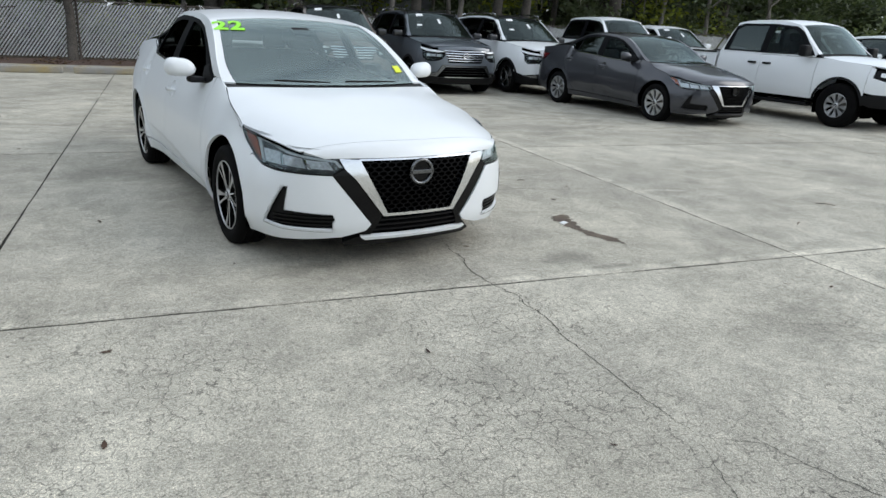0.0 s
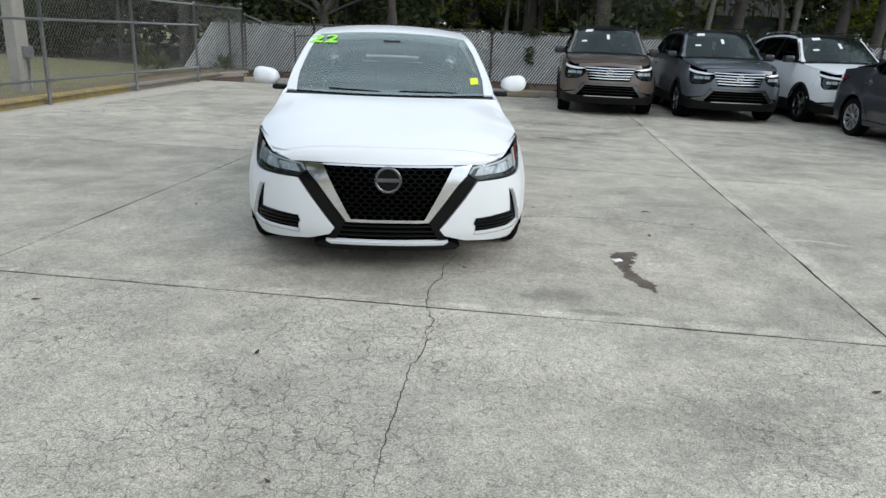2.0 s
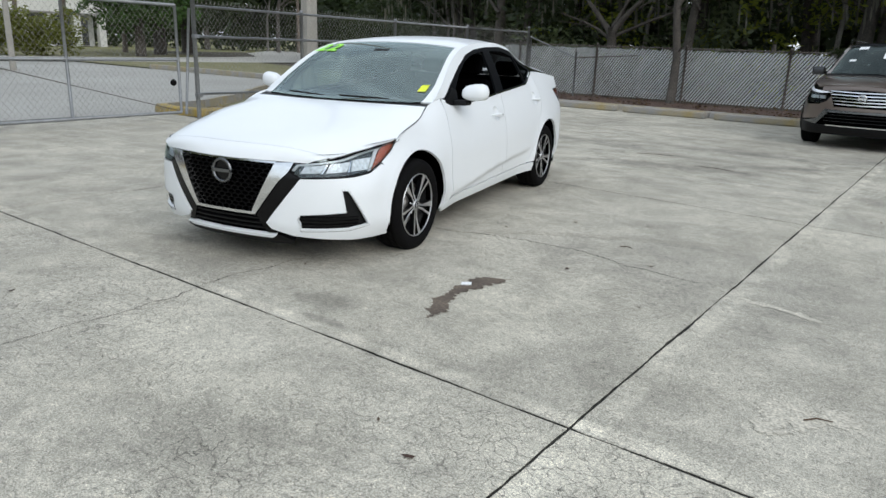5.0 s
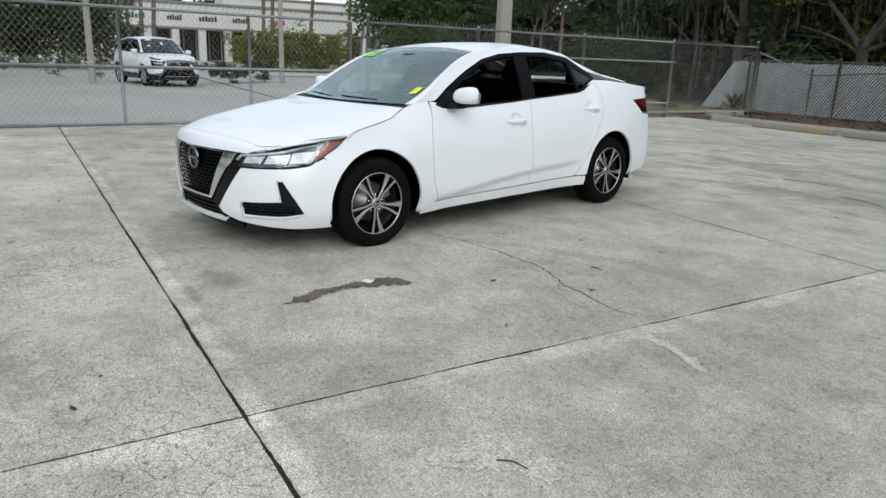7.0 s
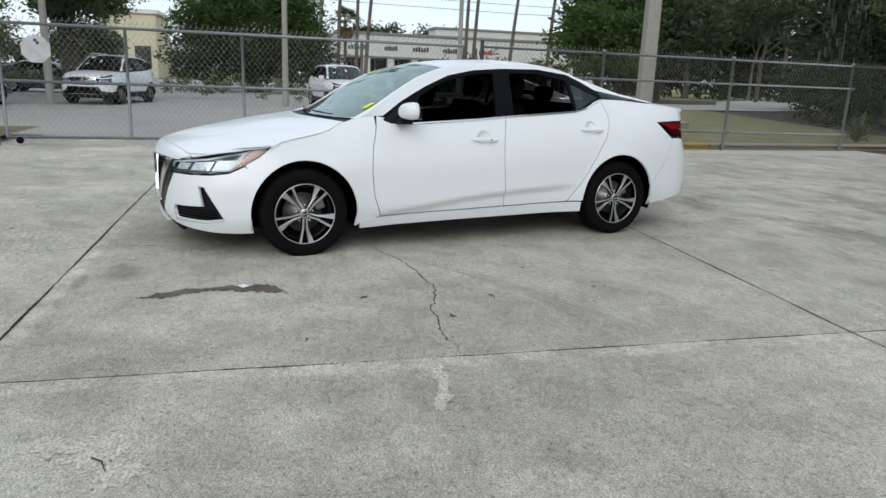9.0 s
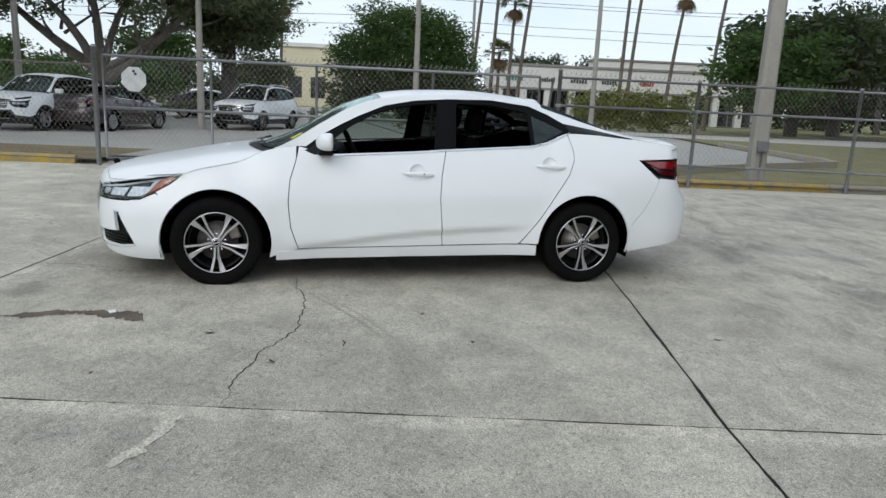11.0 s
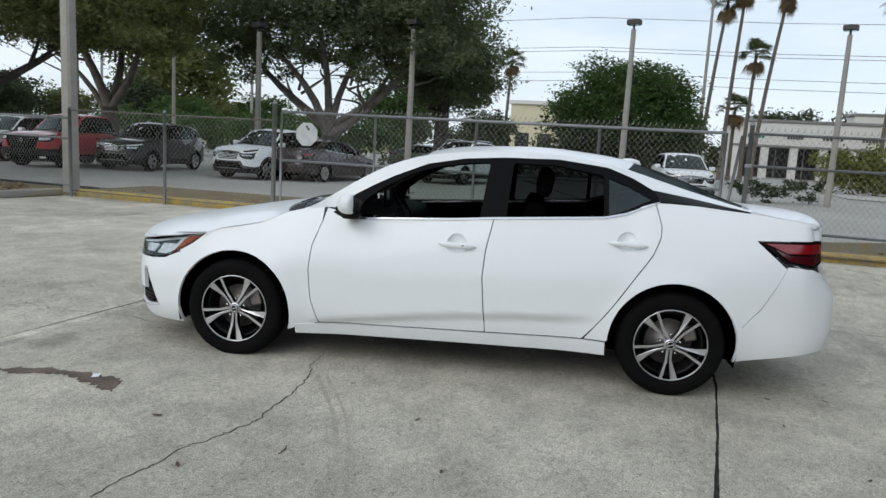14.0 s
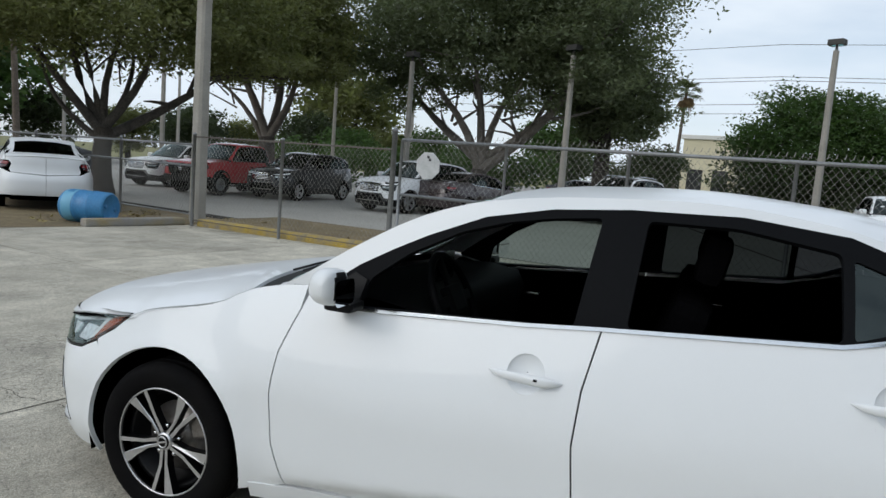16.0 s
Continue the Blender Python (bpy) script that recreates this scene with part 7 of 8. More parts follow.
bm = bmesh.new()
oct8 = [(0.215 * math.cos(a), 0.215 * math.sin(a)) for a in [math.pi / 8 + k * math.pi / 4 for k in range(8)]]
fa = bm.faces.new([bm.verts.new((0, u, v)) for u, v in oct8])
r = bmesh.ops.extrude_face_region(bm, geom=[fa])
for g in r["geom"]:
    if isinstance(g, bmesh.types.BMVert): g.co.x += 0.004
bmesh.ops.recalc_face_normals(bm, faces=bm.faces)
sg8 = link("octagon_sign", bm, SIGNBACK)
sg8.matrix_world = pose(sc.x, sc.y, 1.46, 0, 0, 4)
tagged(sg8, "faded blank octagonal sign wired to the gate", "sign")
for k, (y, z) in enumerate(((0.0, 0.13), (0.03, 0.09))):
    part("sign_hole", box_bm(0.004, 0.007, y - 0.018, y + 0.018, z - 0.02, z + 0.02, bevel=0.006), SIGNINK, sg8)
south = new("chain_link_fence")
tagged(south, "chain link fence with rusty top wire beside the gate", "fence")
post(south, fence_at(1.40), 1.95, 0.042)
post(south, fence_at(-0.85), 1.70, 0.03)
post(south, fence_at(-2.97), 1.70, 0.034)
bar(south, V3(1.40, 1.67), V3(-2.97, 1.67), 0.013, RUSTY)
bar(south, V3(1.40, 0.10), V3(-2.97, 0.12), 0.008, RUSTY, "tension_wire")
wires(fence_at(-2.97), fence_at(1.40), 0.05, 1.66, WIRE, south)
fp = [(fence_at(-2.97).x, -2.97), (-4.75, -5.55), (-4.95, -9.2), (-5.10, -12.5), (-5.25, -15.8)]
for a in fp[1:]:
    post(south, a, 1.56, 0.03)
for a, b in zip(fp, fp[1:]):
    bar(south, (*a, 1.52), (*b, 1.52))
    bar(south, (*a, 1.13), (*b, 1.13))
    bar(south, (*a, 0.22), (*b, 0.20), 0.012)
    wires(a, b, 0.05, 1.54, WIRE, south)

back = new("slatted_fence")
tagged(back, "chain link fence woven with white privacy slats", "fence")
BX0, BX1, BY, BH = -7.6, 26.0, 22.75, 1.52
verts, faces = [], []
k = BX0 - 1.1
rng = random.Random(3)
while k < BX1:
    w = 0.052
    if rng.random() < 0.993:
        lo, hi = 0.06, BH - 0.05 + rng.uniform(-0.03, 0.02)
        i = len(verts)
        y = BY + rng.uniform(-0.004, 0.004)
        for (u, z) in ((k, lo), (k + w, lo), (k + w + (hi - lo) * 0.72, hi), (k + (hi - lo) * 0.72, hi)):
            verts.append((u, y, z))
        for (u, z) in ((k, lo), (k + w, lo), (k + w + (hi - lo) * 0.72, hi), (k + (hi - lo) * 0.72, hi)):
            verts.append((u, y + 0.004, z))
        faces += [(i, i + 1, i + 2, i + 3), (i + 7, i + 6, i + 5, i + 4), (i, i + 3, i + 7, i + 4), (i + 1, i + 5, i + 6, i + 2)]
    k += 0.086
raw("slats", verts, faces, SLAT, back)
wires((BX0, BY - 0.01), (BX1, BY - 0.01), 0.04, BH, WIRE, back, 0.086, 0.0045, lean=0.72)
for i in range(12):
    x = BX0 + 0.5 + i * 2.75
    post(back, (x, BY - 0.06), BH + 0.05, 0.03, mat=RUSTY)
bar(back, (BX0, BY - 0.03, BH), (BX1, BY - 0.03, BH), 0.012, RUSTY)
link_f = new("leaning_fence")
tagged(link_f, "short sagging chain link fence at the corner", "fence")
for a, h in (((-6.35, 21.9), 1.7), ((-4.9, 22.2), 1.32)):
    post(link_f, (a[0] + 0.1, a[1]), h, 0.026)
bar(link_f, (-6.25, 21.9, 1.72), (-4.8, 22.2, 1.15), 0.02)
bar(link_f, (-4.8, 22.2, 1.15), (-3.0, 22.6, 1.28), 0.016, RUSTY)
wires((-6.25, 21.9), (-4.8, 22.2), 0.04, 1.15, WIRE, link_f)
wires((-4.8, 22.2), (-3.0, 22.6), 0.04, 1.15, RUSTY, link_f)


# ---- poles ----
def taper_pole(name, x, y, h, w0, w1, mat, lean=(0.0, 0.0)):
    bm = bmesh.new()
    rows = []
    for z, w in ((-0.1, w0), (h, w1)):
        c = 0.18 * w
        pts = [(w / 2 - c, -w / 2), (w / 2, -w / 2 + c), (w / 2, w / 2 - c), (w / 2 - c, w / 2), (-w / 2 + c, w / 2), (-w / 2, w / 2 - c), (-w / 2, -w / 2 + c), (-w / 2 + c, -w / 2)]
        rows.append([bm.verts.new((u + lean[0] * z, v + lean[1] * z, z)) for u, v in pts])
    for i in range(8):
        bm.faces.new((rows[0][i], rows[0][(i + 1) % 8], rows[1][(i + 1) % 8], rows[1][i]))
    bm.faces.new(rows[1])
    bmesh.ops.recalc_face_normals(bm, faces=bm.faces)
    o = link(name, bm, mat)
    o.location = (x, y, 0)
    return o


p1 = taper_pole("utility_pole", -5.24, -3.71, 10.5, 0.27, 0.19, POLECON)
tagged(p1, "tall square grey concrete utility pole by the fence", "pole", "utility poles")
p2 = taper_pole("utility_pole", -7.6, 13.9, 10.5, 0.34, 0.22, POLECON)
tagged(p2, "tall square grey concrete utility pole by the fence", "pole", "utility poles")
part("meter_box", box_bm(0.14, 0.26, -0.11, 0.11, 0.62, 0.84, bevel=0.012), GALV, p2)
part("conduit", tube_bm([(0.20, 0.0, -0.05), (0.20, 0.0, 0.63)], 0.022, 8), GALV, p2)


def lamp_post(x, y, h, turn):
    o = taper_pole("street_lamp", x, y, h - 0.35, 0.22, 0.15, POLECON)
    part("bracket", tube_bm([(0, 0, h - 0.36), (0, 0, h - 0.16)], 0.045, 8), LAMPHEAD, o)
    bm = box_bm(-0.24, 0.24, -0.17, 0.17, h - 0.19, h, bevel=0.03)
    part("lamp_head", bm, LAMPHEAD, o)
    part("lamp_glass", box_bm(-0.20, 0.20, -0.13, 0.13, h - 0.205, h - 0.192, bevel=0.002), LENS, o)
    o.rotation_euler.z = radians(turn)
    return tagged(o, "square concrete lamp post with a shoebox lamp", "street lamp", "lamp posts of the lot")


lamp_post(-17.5, -7.31, 5.60, 70)
lamp_post(-18.72, -1.52, 5.92, 70)
lamp_post(-21.45, 6.15, 6.40, 70)
lamp_post(-23.1, 13.6, 6.5, 70)
for x, y, h in ((-24.5, -17.0, 6.3), (-17.0, -21.0, 6.3), (-36, -20, 7), (-46, 9.3, 13.5), (-27, -33, 6.5), (-22, -38, 6.5), (-33, -30, 6.5)):
    lamp_post(x, y, h, 40)


# ---- planting ----
def leaf_cloud(name, blobs, count, size, mat, parent=None, seed=0, shell=0.55, flat=0.6):
    """Many small leaves in clumps: blobs of (x, y, z, rx, ry, rz); clumps cling to the blobs' outsides, so that gaps stay."""
    rg = np.random.default_rng(seed)
    vol = np.array([b[3] * b[4] * b[5] for b in blobs]) ** 0.75
    per = np.maximum(1, (count * vol / vol.sum()).astype(int))
    centres = []
    for b, n in zip(blobs, per):
        clumps = max(5, n // (26 if size > 0.1 else 90))
        d = rg.normal(size=(clumps, 3))
        d /= np.linalg.norm(d, axis=1)[:, None]
        r = (shell + (1 - shell) * rg.random(clumps) ** 0.7) * (1 + 0.22 * rg.normal(size=clumps))
        cc = np.array(b[:3]) + d * r[:, None] * np.array(b[3:])
        own = rg.integers(0, clumps, n)
        spread = (0.13 if size > 0.1 else 0.105) * (b[3] + b[5]) / 2 + size * 0.8
        p = cc[own] + rg.normal(size=(n, 3)) * spread * np.array([1, 1, 0.62])
        centres.append(p)
    c = np.concatenate(centres)
    n = len(c)
    a = rg.normal(size=(n, 3)); a[:, 2] *= flat
    a /= np.linalg.norm(a, axis=1)[:, None]
    b = rg.normal(size=(n, 3))
    b -= a * (a * b).sum(1)[:, None]
    b /= np.linalg.norm(b, axis=1)[:, None]
    s = size * rg.uniform(0.55, 1.35, n)[:, None]
    quad = np.stack([c - a * s, c - b * s * 0.42 - a * s * 0.1, c + a * s, c + b * s * 0.42 - a * s * 0.1], 1).reshape(-1, 3)
    me = bpy.data.meshes.new(name)
    me.vertices.add(4 * n); me.loops.add(4 * n); me.polygons.add(n)
    me.vertices.foreach_set("co", quad.ravel())
    me.loops.foreach_set("vertex_index", np.arange(4 * n))
    me.polygons.foreach_set("loop_start", np.arange(0, 4 * n, 4))
    me.update(calc_edges=True)
    me.materials.append(mat)
    o = new(name, me)
    if parent: o.parent = parent
    return o


def limb(bm, p, q, r0, r1, rg, sides=7, bend=0.12, n=5):
    p, q = Vector(p), Vector(q)
    l = (q - p).length
    k1 = Vector((rg.uniform(-1, 1), rg.uniform(-1, 1), rg.uniform(-0.3, 0.6))) * bend * l
    pts = [p.lerp(q, i / n) + k1 * math.sin(math.pi * i / n) for i in range(n + 1)]
    add_tube(bm, pts, [r0 + (r1 - r0) * i / n for i in range(n + 1)], sides)


def tree(name, base, trunk, limbs, blobs, leaves, size, bark, leaf, seed, label, group=""):
    """trunk: rows of (x, y, z, r); limbs: (from xyz, to xyz, r0, r1); twigs fork off each limb."""
    rg = random.Random(seed)
    top = new(name)
    bm = bmesh.new()
    add_tube(bm, [r[:3] for r in trunk], [r[3] for r in trunk], 12)
    for p, q, r0, r1 in limbs:
        limb(bm, p, q, r0, r1, rg)
        p, q = Vector(p), Vector(q)
        for _ in range(4):
            s = p.lerp(q, rg.uniform(0.45, 1.0))
            e = s + Vector((rg.uniform(-1, 1), rg.uniform(-1, 1), rg.uniform(0.0, 1.0))) * (q - p).length * 0.42
            limb(bm, s, e, r1 * 0.8, r1 * 0.2, rg, 5, n=3)
    part("trunk", bm, bark, top)
    leaf_cloud("crown", blobs, leaves, size, leaf, top, seed)
    top.location = base
    return tagged(top, label, "tree", group)


tree("oak_tree", (-21.7, -6.6, -0.05), [(0, 0, 0, 0.42), (0.05, 0.1, 0.6, 0.34), (0.1, 0.2, 1.6, 0.32)],
     [((0.1, 0.2, 1.5), (1.2, 4.2, 4.4), 0.24, 0.10), ((0.1, 0.2, 1.5), (-0.5, 1.6, 5.6), 0.19, 0.08), ((0.1, 0.2, 1.4), (0.8, -2.2, 5.2), 0.22, 0.09), ((0.1, 0.2, 1.9), (-1.0, -4.4, 5.0), 0.24, 0.09), ((0.1, 0.2, 1.9), (2.0, 0.6, 5.8), 0.2, 0.08), ((1.2, 4.2, 4.6), (1.6, 6.2, 7.0), 0.13, 0.05), ((0.1, 0.2, 2.0), (0.2, 2.6, 3.6), 0.16, 0.08), ((0.2, 2.6, 3.6), (0.3, 4.0, 5.6), 0.10, 0.04)],
     [(0, 0, 8.4, 4.6, 5.2, 2.8), (0.8, 4.4, 7.6, 3.4, 3.4, 2.6), (0.5, -4.6, 7.2, 3.4, 3.6, 2.2), (-2.5, 1, 9.2, 3.6, 4.0, 2.4), (1.5, 5.4, 6.0, 2.0, 1.8, 1.8), (1.0, -7.0, 6.4, 2.0, 2.2, 1.5), (2.6, 0.5, 7.0, 2.2, 3.2, 1.6), (0.8, 0.4, 5.6, 2.6, 4.4, 1.1), (1.6, 3.4, 4.7, 1.7, 2.0, 1.1), (0.4, -3.2, 4.9, 1.8, 2.4, 1.0)],
     135000, 0.088, PALEBARK, OAKLEAF, 21, "large live oak with spreading pale limbs behind the lot", "trees of the west lot")
tree("oak_tree", (-24.5, -2.2, -0.05), [(0, 0, 0, 0.4), (0, 0, 2.5, 0.32), (0.1, 0.1, 4.5, 0.22)],
     [((0, 0, 2.4), (1, 1.4, 5.0), 0.18, 0.07), ((0, 0, 2.4), (0.4, -1.6, 5.2), 0.18, 0.07)],
     [(0, 0.0, 5.2, 2.6, 2.5, 2.0), (0.3, -1.4, 7.6, 2.4, 1.8, 2.2), (0.2, 0.9, 4.2, 1.8, 1.7, 1.1)], 50000, 0.092, BARK, OAKLEAF, 22, "dense dark green oak behind the lot", "trees of the west lot")
tree("oak_tree", (-15.6, -12.6, -0.05), [(0, 0, 0, 0.36), (0, 0, 1.2, 0.32), (0.05, 0, 2.2, 0.30)],
     [((0, 0, 2.1), (0.7, -1.4, 5.2), 0.19, 0.08), ((0, 0, 2.1), (-0.2, 0.3, 5.6), 0.18, 0.07), ((0, 0, 2.1), (0.2, 1.7, 5.0), 0.18, 0.07), ((0, 0, 1.6), (0.6, -2.4, 4.4), 0.14, 0.05)],
     [(0, 0, 6.8, 2.6, 2.9, 2.3), (0.5, 2.0, 6.2, 1.8, 1.9, 1.6), (0.4, -2.2, 6.2, 1.9, 1.9, 1.7), (0, 0, 8.0, 2.6, 2.8, 1.3), (0.5, 0, 5.2, 2.6, 3.2, 0.9), (0.3, 2.4, 4.9, 1.5, 1.6, 0.9)], 76000, 0.080, PALEBARK, OLIVELEAF, 23, "olive green tree with forked pale trunks", "trees of the west lot")
tree("oak_tree", (-7.9, -11.2, -0.05), [(0, 0, 0, 0.36), (0.02, 0, 0.5, 0.27), (0.05, 0.02, 1.2, 0.25), (0.0, 0.05, 1.9, 0.24)],
     [((0, 0, 1.7), (1.6, -1.3, 4.4), 0.15, 0.06), ((0, 0, 1.8), (0.5, -0.6, 5.0), 0.13, 0.05), ((0, 0, 1.8), (-0.5, 0.4, 5.0), 0.13, 0.05), ((0.0, 0.0, 1.6), (-2.2, 1.6, 3.4), 0.17, 0.09), ((0, 0, 1.5), (0.9, -1.6, 3.6), 0.10, 0.04), ((0, 0, 1.7), (1.0, 0.3, 4.6), 0.11, 0.04), ((0, 0, 1.7), (-1.2, -0.5, 4.4), 0.10, 0.04), ((-2.2, 1.6, 3.6), (-4.2, 3.0, 3.9), 0.11, 0.05), ((0, 0, 1.9), (-1.0, 0.9, 4.6), 0.15, 0.06), ((1.6, -1.3, 4.4), (3.0, -2.0, 5.0), 0.09, 0.04)],
     [(0, 0, 6.4, 4.0, 3.6, 2.0), (3.0, -1.8, 5.6, 2.6, 2.4, 1.6), (-2.6, 1.8, 5.4, 2.6, 2.4, 1.5), (0, 0, 8.0, 4.0, 3.6, 1.4), (4.6, -3.0, 4.6, 1.6, 1.6, 1.0), (0.5, 0.5, 4.5, 4.2, 3.6, 0.8), (-2.8, 2.4, 4.3, 2.2, 1.8, 0.7), (2.6, 1.2, 4.6, 2.0, 2.2, 0.8)], 115000, 0.068, BARK, OLIVELEAF, 24, "oak with a dark twisted trunk beside the fence", "trees of the west lot")
tree("round_tree", (-40.0, 4.7, -0.05), [(0, 0, 0, 0.5), (0, 0, 2.2, 0.42)], [((0, 0, 2.0), (0.5, 2.4, 4.6), 0.22, 0.08), ((0, 0, 2.0), (0, -2.4, 4.8), 0.22, 0.08)],
     [(0, 0, 3.8, 3.4, 3.8, 2.2), (0, 2.0, 5.6, 2.0, 1.8, 1.3), (0, -1.3, 6.0, 2.2, 1.7, 1.3), (0.5, 3.2, 3.3, 1.8, 1.4, 1.5), (0.3, -3.3, 4.1, 1.8, 1.4, 1.3), (0, 0.4, 6.4, 1.3, 1.1, 0.9)], 46000, 0.11, BARK, BRIGHTLEAF, 25, "rounded bright green tree across the lot", "trees of the west lot")
for i, (x, y, s, lf, sd) in enumerate(((-45.0, 33.0, 1.25, DARKLEAF, 31), (-40.0, 28.5, 0.9, BRIGHTLEAF, 32), (-52.0, 40.0, 1.4, DARKLEAF, 33), (-44, -20, 0.48, BRIGHTLEAF, 34), (-30, -43, 0.62, OLIVELEAF, 131), (-34, -40, 0.7, DARKLEAF, 132), (-38, -38, 0.58, OLIVELEAF, 133), (-41, -34, 0.72, DARKLEAF, 134), (-45, -30, 0.6, OLIVELEAF, 135), (-48, -27, 0.66, BRIGHTLEAF, 136), (-54, -8, 0.62, DARKLEAF, 137), (-25, -46, 0.7, DARKLEAF, 138), (-50, -14, 0.50, DARKLEAF, 35), (-38, -27, 0.55, BRIGHTLEAF, 36), (-62, -20, 1.0, BRIGHTLEAF, 37), (-46, -34, 1.3, OLIVELEAF, 38), (-30, -36, 0.6, DARKLEAF, 39), (-96, 20, 1.15, DARKLEAF, 40), (-97, 31, 1.15, DARKLEAF, 41), (-20, -46, 1.4, BRIGHTLEAF, 42), (-8, -40, 1.2, OLIVELEAF, 43))):
    tree("round_tree", (x, y, -0.05), [(0, 0, 0, 0.4 * s), (0, 0, 2.4 * s, 0.3 * s)], [((0, 0, 2.2 * s), (0.6 * s, 1.8 * s, 4.6 * s), 0.2 * s, 0.07 * s)],
         [(0, 0, 4.2 * s, 3.3 * s, 3.6 * s, 2.3 * s), (0.4, 1.8 * s, 5.6 * s, 2.1 * s, 2.1 * s, 1.5 * s), (0.2, -1.9 * s, 5.2 * s, 2.2 * s, 2.2 * s, 1.7 * s)], 6500, 0.24 * s, BARK, lf, sd, "far leafy green tree beyond the lot", "far trees")


def palm(x, y, h, lean, seed, dead=True, r=0.17):
    rg = random.Random(seed)
    top = new("palm_tree")
    n = 9
    pts = [(lean[0] * (i / n) ** 1.5, lean[1] * (i / n) ** 1.5, h * i / n) for i in range(n + 1)]
    part("trunk", tube_bm(pts, [r * 1.3 if i == 0 else r * (1 - 0.35 * i / n) for i in range(n + 1)], 9), PALMBARK, top)
    hx, hy = pts[-1][0], pts[-1][1]
    for kind, mat, count in (("crown", FROND, 30), ("dead_fronds", DEADFROND, 12 if dead else 0)):
        if not count: continue
        verts, faces = [], []
        for k in range(count):
            a = k * 2.399 + rg.uniform(-0.2, 0.2)
            el = rg.uniform(-0.35, 1.2) if kind == "crown" else rg.uniform(-1.4, -0.9)
            st = rg.uniform(0.55, 0.95)
            d = Vector((math.cos(a) * math.cos(el), math.sin(a) * math.cos(el), math.sin(el)))
            s = d.cross(Vector((0, 0, 1))).normalized()
            u = s.cross(d).normalized()
            c = Vector((hx, hy, h)) + d * st
            i = len(verts)
            for q in (-0.012, 0.012):
                verts.append(tuple(Vector((hx, hy, h)) + s * q)); verts.append(tuple(c + s * q))
            faces.append((i, i + 1, i + 3, i + 2))
            for j in range(13):       # fan of narrow blades
                t = (j - 6) / 6 * 1.35
                ln = rg.uniform(0.75, 1.0) * (1 - 0.25 * abs(t) / 1.35)
                bd = (d * math.cos(t) + s * math.sin(t)).normalized()
                tip = c + bd * ln + Vector((0, 0, -0.28 * ln))
                m = c + bd * ln * 0.5 + u * 0.05
                w = s * math.cos(t) * 0.045 - d * math.sin(t) * 0.045
                i = len(verts)
                verts += [tuple(c), tuple(m + w), tuple(tip), tuple(m - w)]
                faces.append((i, i + 1, i + 2, i + 3))
        raw(kind, verts, faces, mat, top)
    top.location = (x, y, -0.05)
    return tagged(top, "tall slim fan palm with a shaggy crown", "palm tree", "palms across the lot")


for i, (x, y, h, lean) in enumerate(((-53.2, 9.6, 13.5, (0, 0.9)), (-53.0, 11.2, 14.5, (0, 0.5)), (-53.0, 12.7, 9.6, (0, 0.2)), (-52.5, 13.4, 14.0, (0, 1.2)), (-51.6, 21.7, 13.0, (0, 0.3)), (-51.4, 22.3, 13.2, (0, 0.7)), (-50.5, 25.2, 10.6, (0, 0.9)), (-50.0, 28.4, 12.2, (0, 0.8)), (-54, 11.9, 5.6, (0, 0)), (-50, 33, 12.5, (0, 0.5)), (-13.5, -27.0, 8.5, (0.3, 0)), (-10.6, -26.5, 8.0, (0, 0.2)), (-9.0, -29, 8.8, (0.2, 0)), (-58.0, -7.5, 9.5, (0, 0.3)))):
    palm(x, y, h, lean, 50 + i)


def shrubs(name, spots, mat, label, count, size, seed):
    o = leaf_cloud(name, [(x, y, z * 0.55, r, r, z * 0.55) for x, y, r, z in spots], count, size, mat, None, seed, 0.3)
    return tagged(o, label, kind="stuff")


shrubs("clipped_hedge", [(-22.2 - 0.25 * k, 10.4 + 0.33 * k, 0.42, 0.75) for k in range(10)], DARKLEAF, "low clipped dark hedge beside the drive", 2600, 0.07, 60)
shrubs("roadside_bushes", [(-39 + 0.3 * math.sin(k), 16.5 + 0.8 * k, 1.1, 2.3) for k in range(9)], HEDGELEAF, "yellow-green bushes before the shops", 8000, 0.13, 61)
shrubs("lot_shrubs", [(-26.4 + 0.2 * math.sin(k * 3), -10 + 0.8 * k, 0.42, 0.85) for k in range(22)], OAKLEAF, "row of small shrubs along the lot", 4200, 0.075, 62)
shrubs("far_hedge", [(-30 + 1.0 * math.sin(k * 2), -26 + 1.5 * k, 1.3, 2.6) for k in range(13)], BRIGHTLEAF, "tall green hedge beyond the parked cars", 11000, 0.15, 63)
shrubs("tree_understorey", [(-38.5 + 0.8 * math.sin(k * 2.2), 0.6 + 0.9 * k, 1.3, 3.4) for k in range(10)], DARKLEAF, "dense green growth under the round tree", 9000, 0.15, 66)
tagged(leaf_cloud("far_tree_line", [(-104 + 3 * math.sin(k * 1.7), -74 + 4.6 * k, 2.6 + 0.8 * math.sin(k * 2.9), 3.0, 3.4, 2.6 + 0.8 * math.sin(k * 1.3)) for k in range(46)], 35000, 0.42, DARKLEAF, None, 67, 0.0), "low dark line of far trees", kind="stuff")
shrubs("corner_bush", [(-19.6, 29.4, 1.9, 3.2), (-21.4, 31.2, 2.0, 3.6), (-17.6, 29.6, 1.9, 3.0), (-16.0, 27.6, 1.5, 2.4)], DARKLEAF, "dark rounded bush behind the fence", 9000, 0.12, 64)

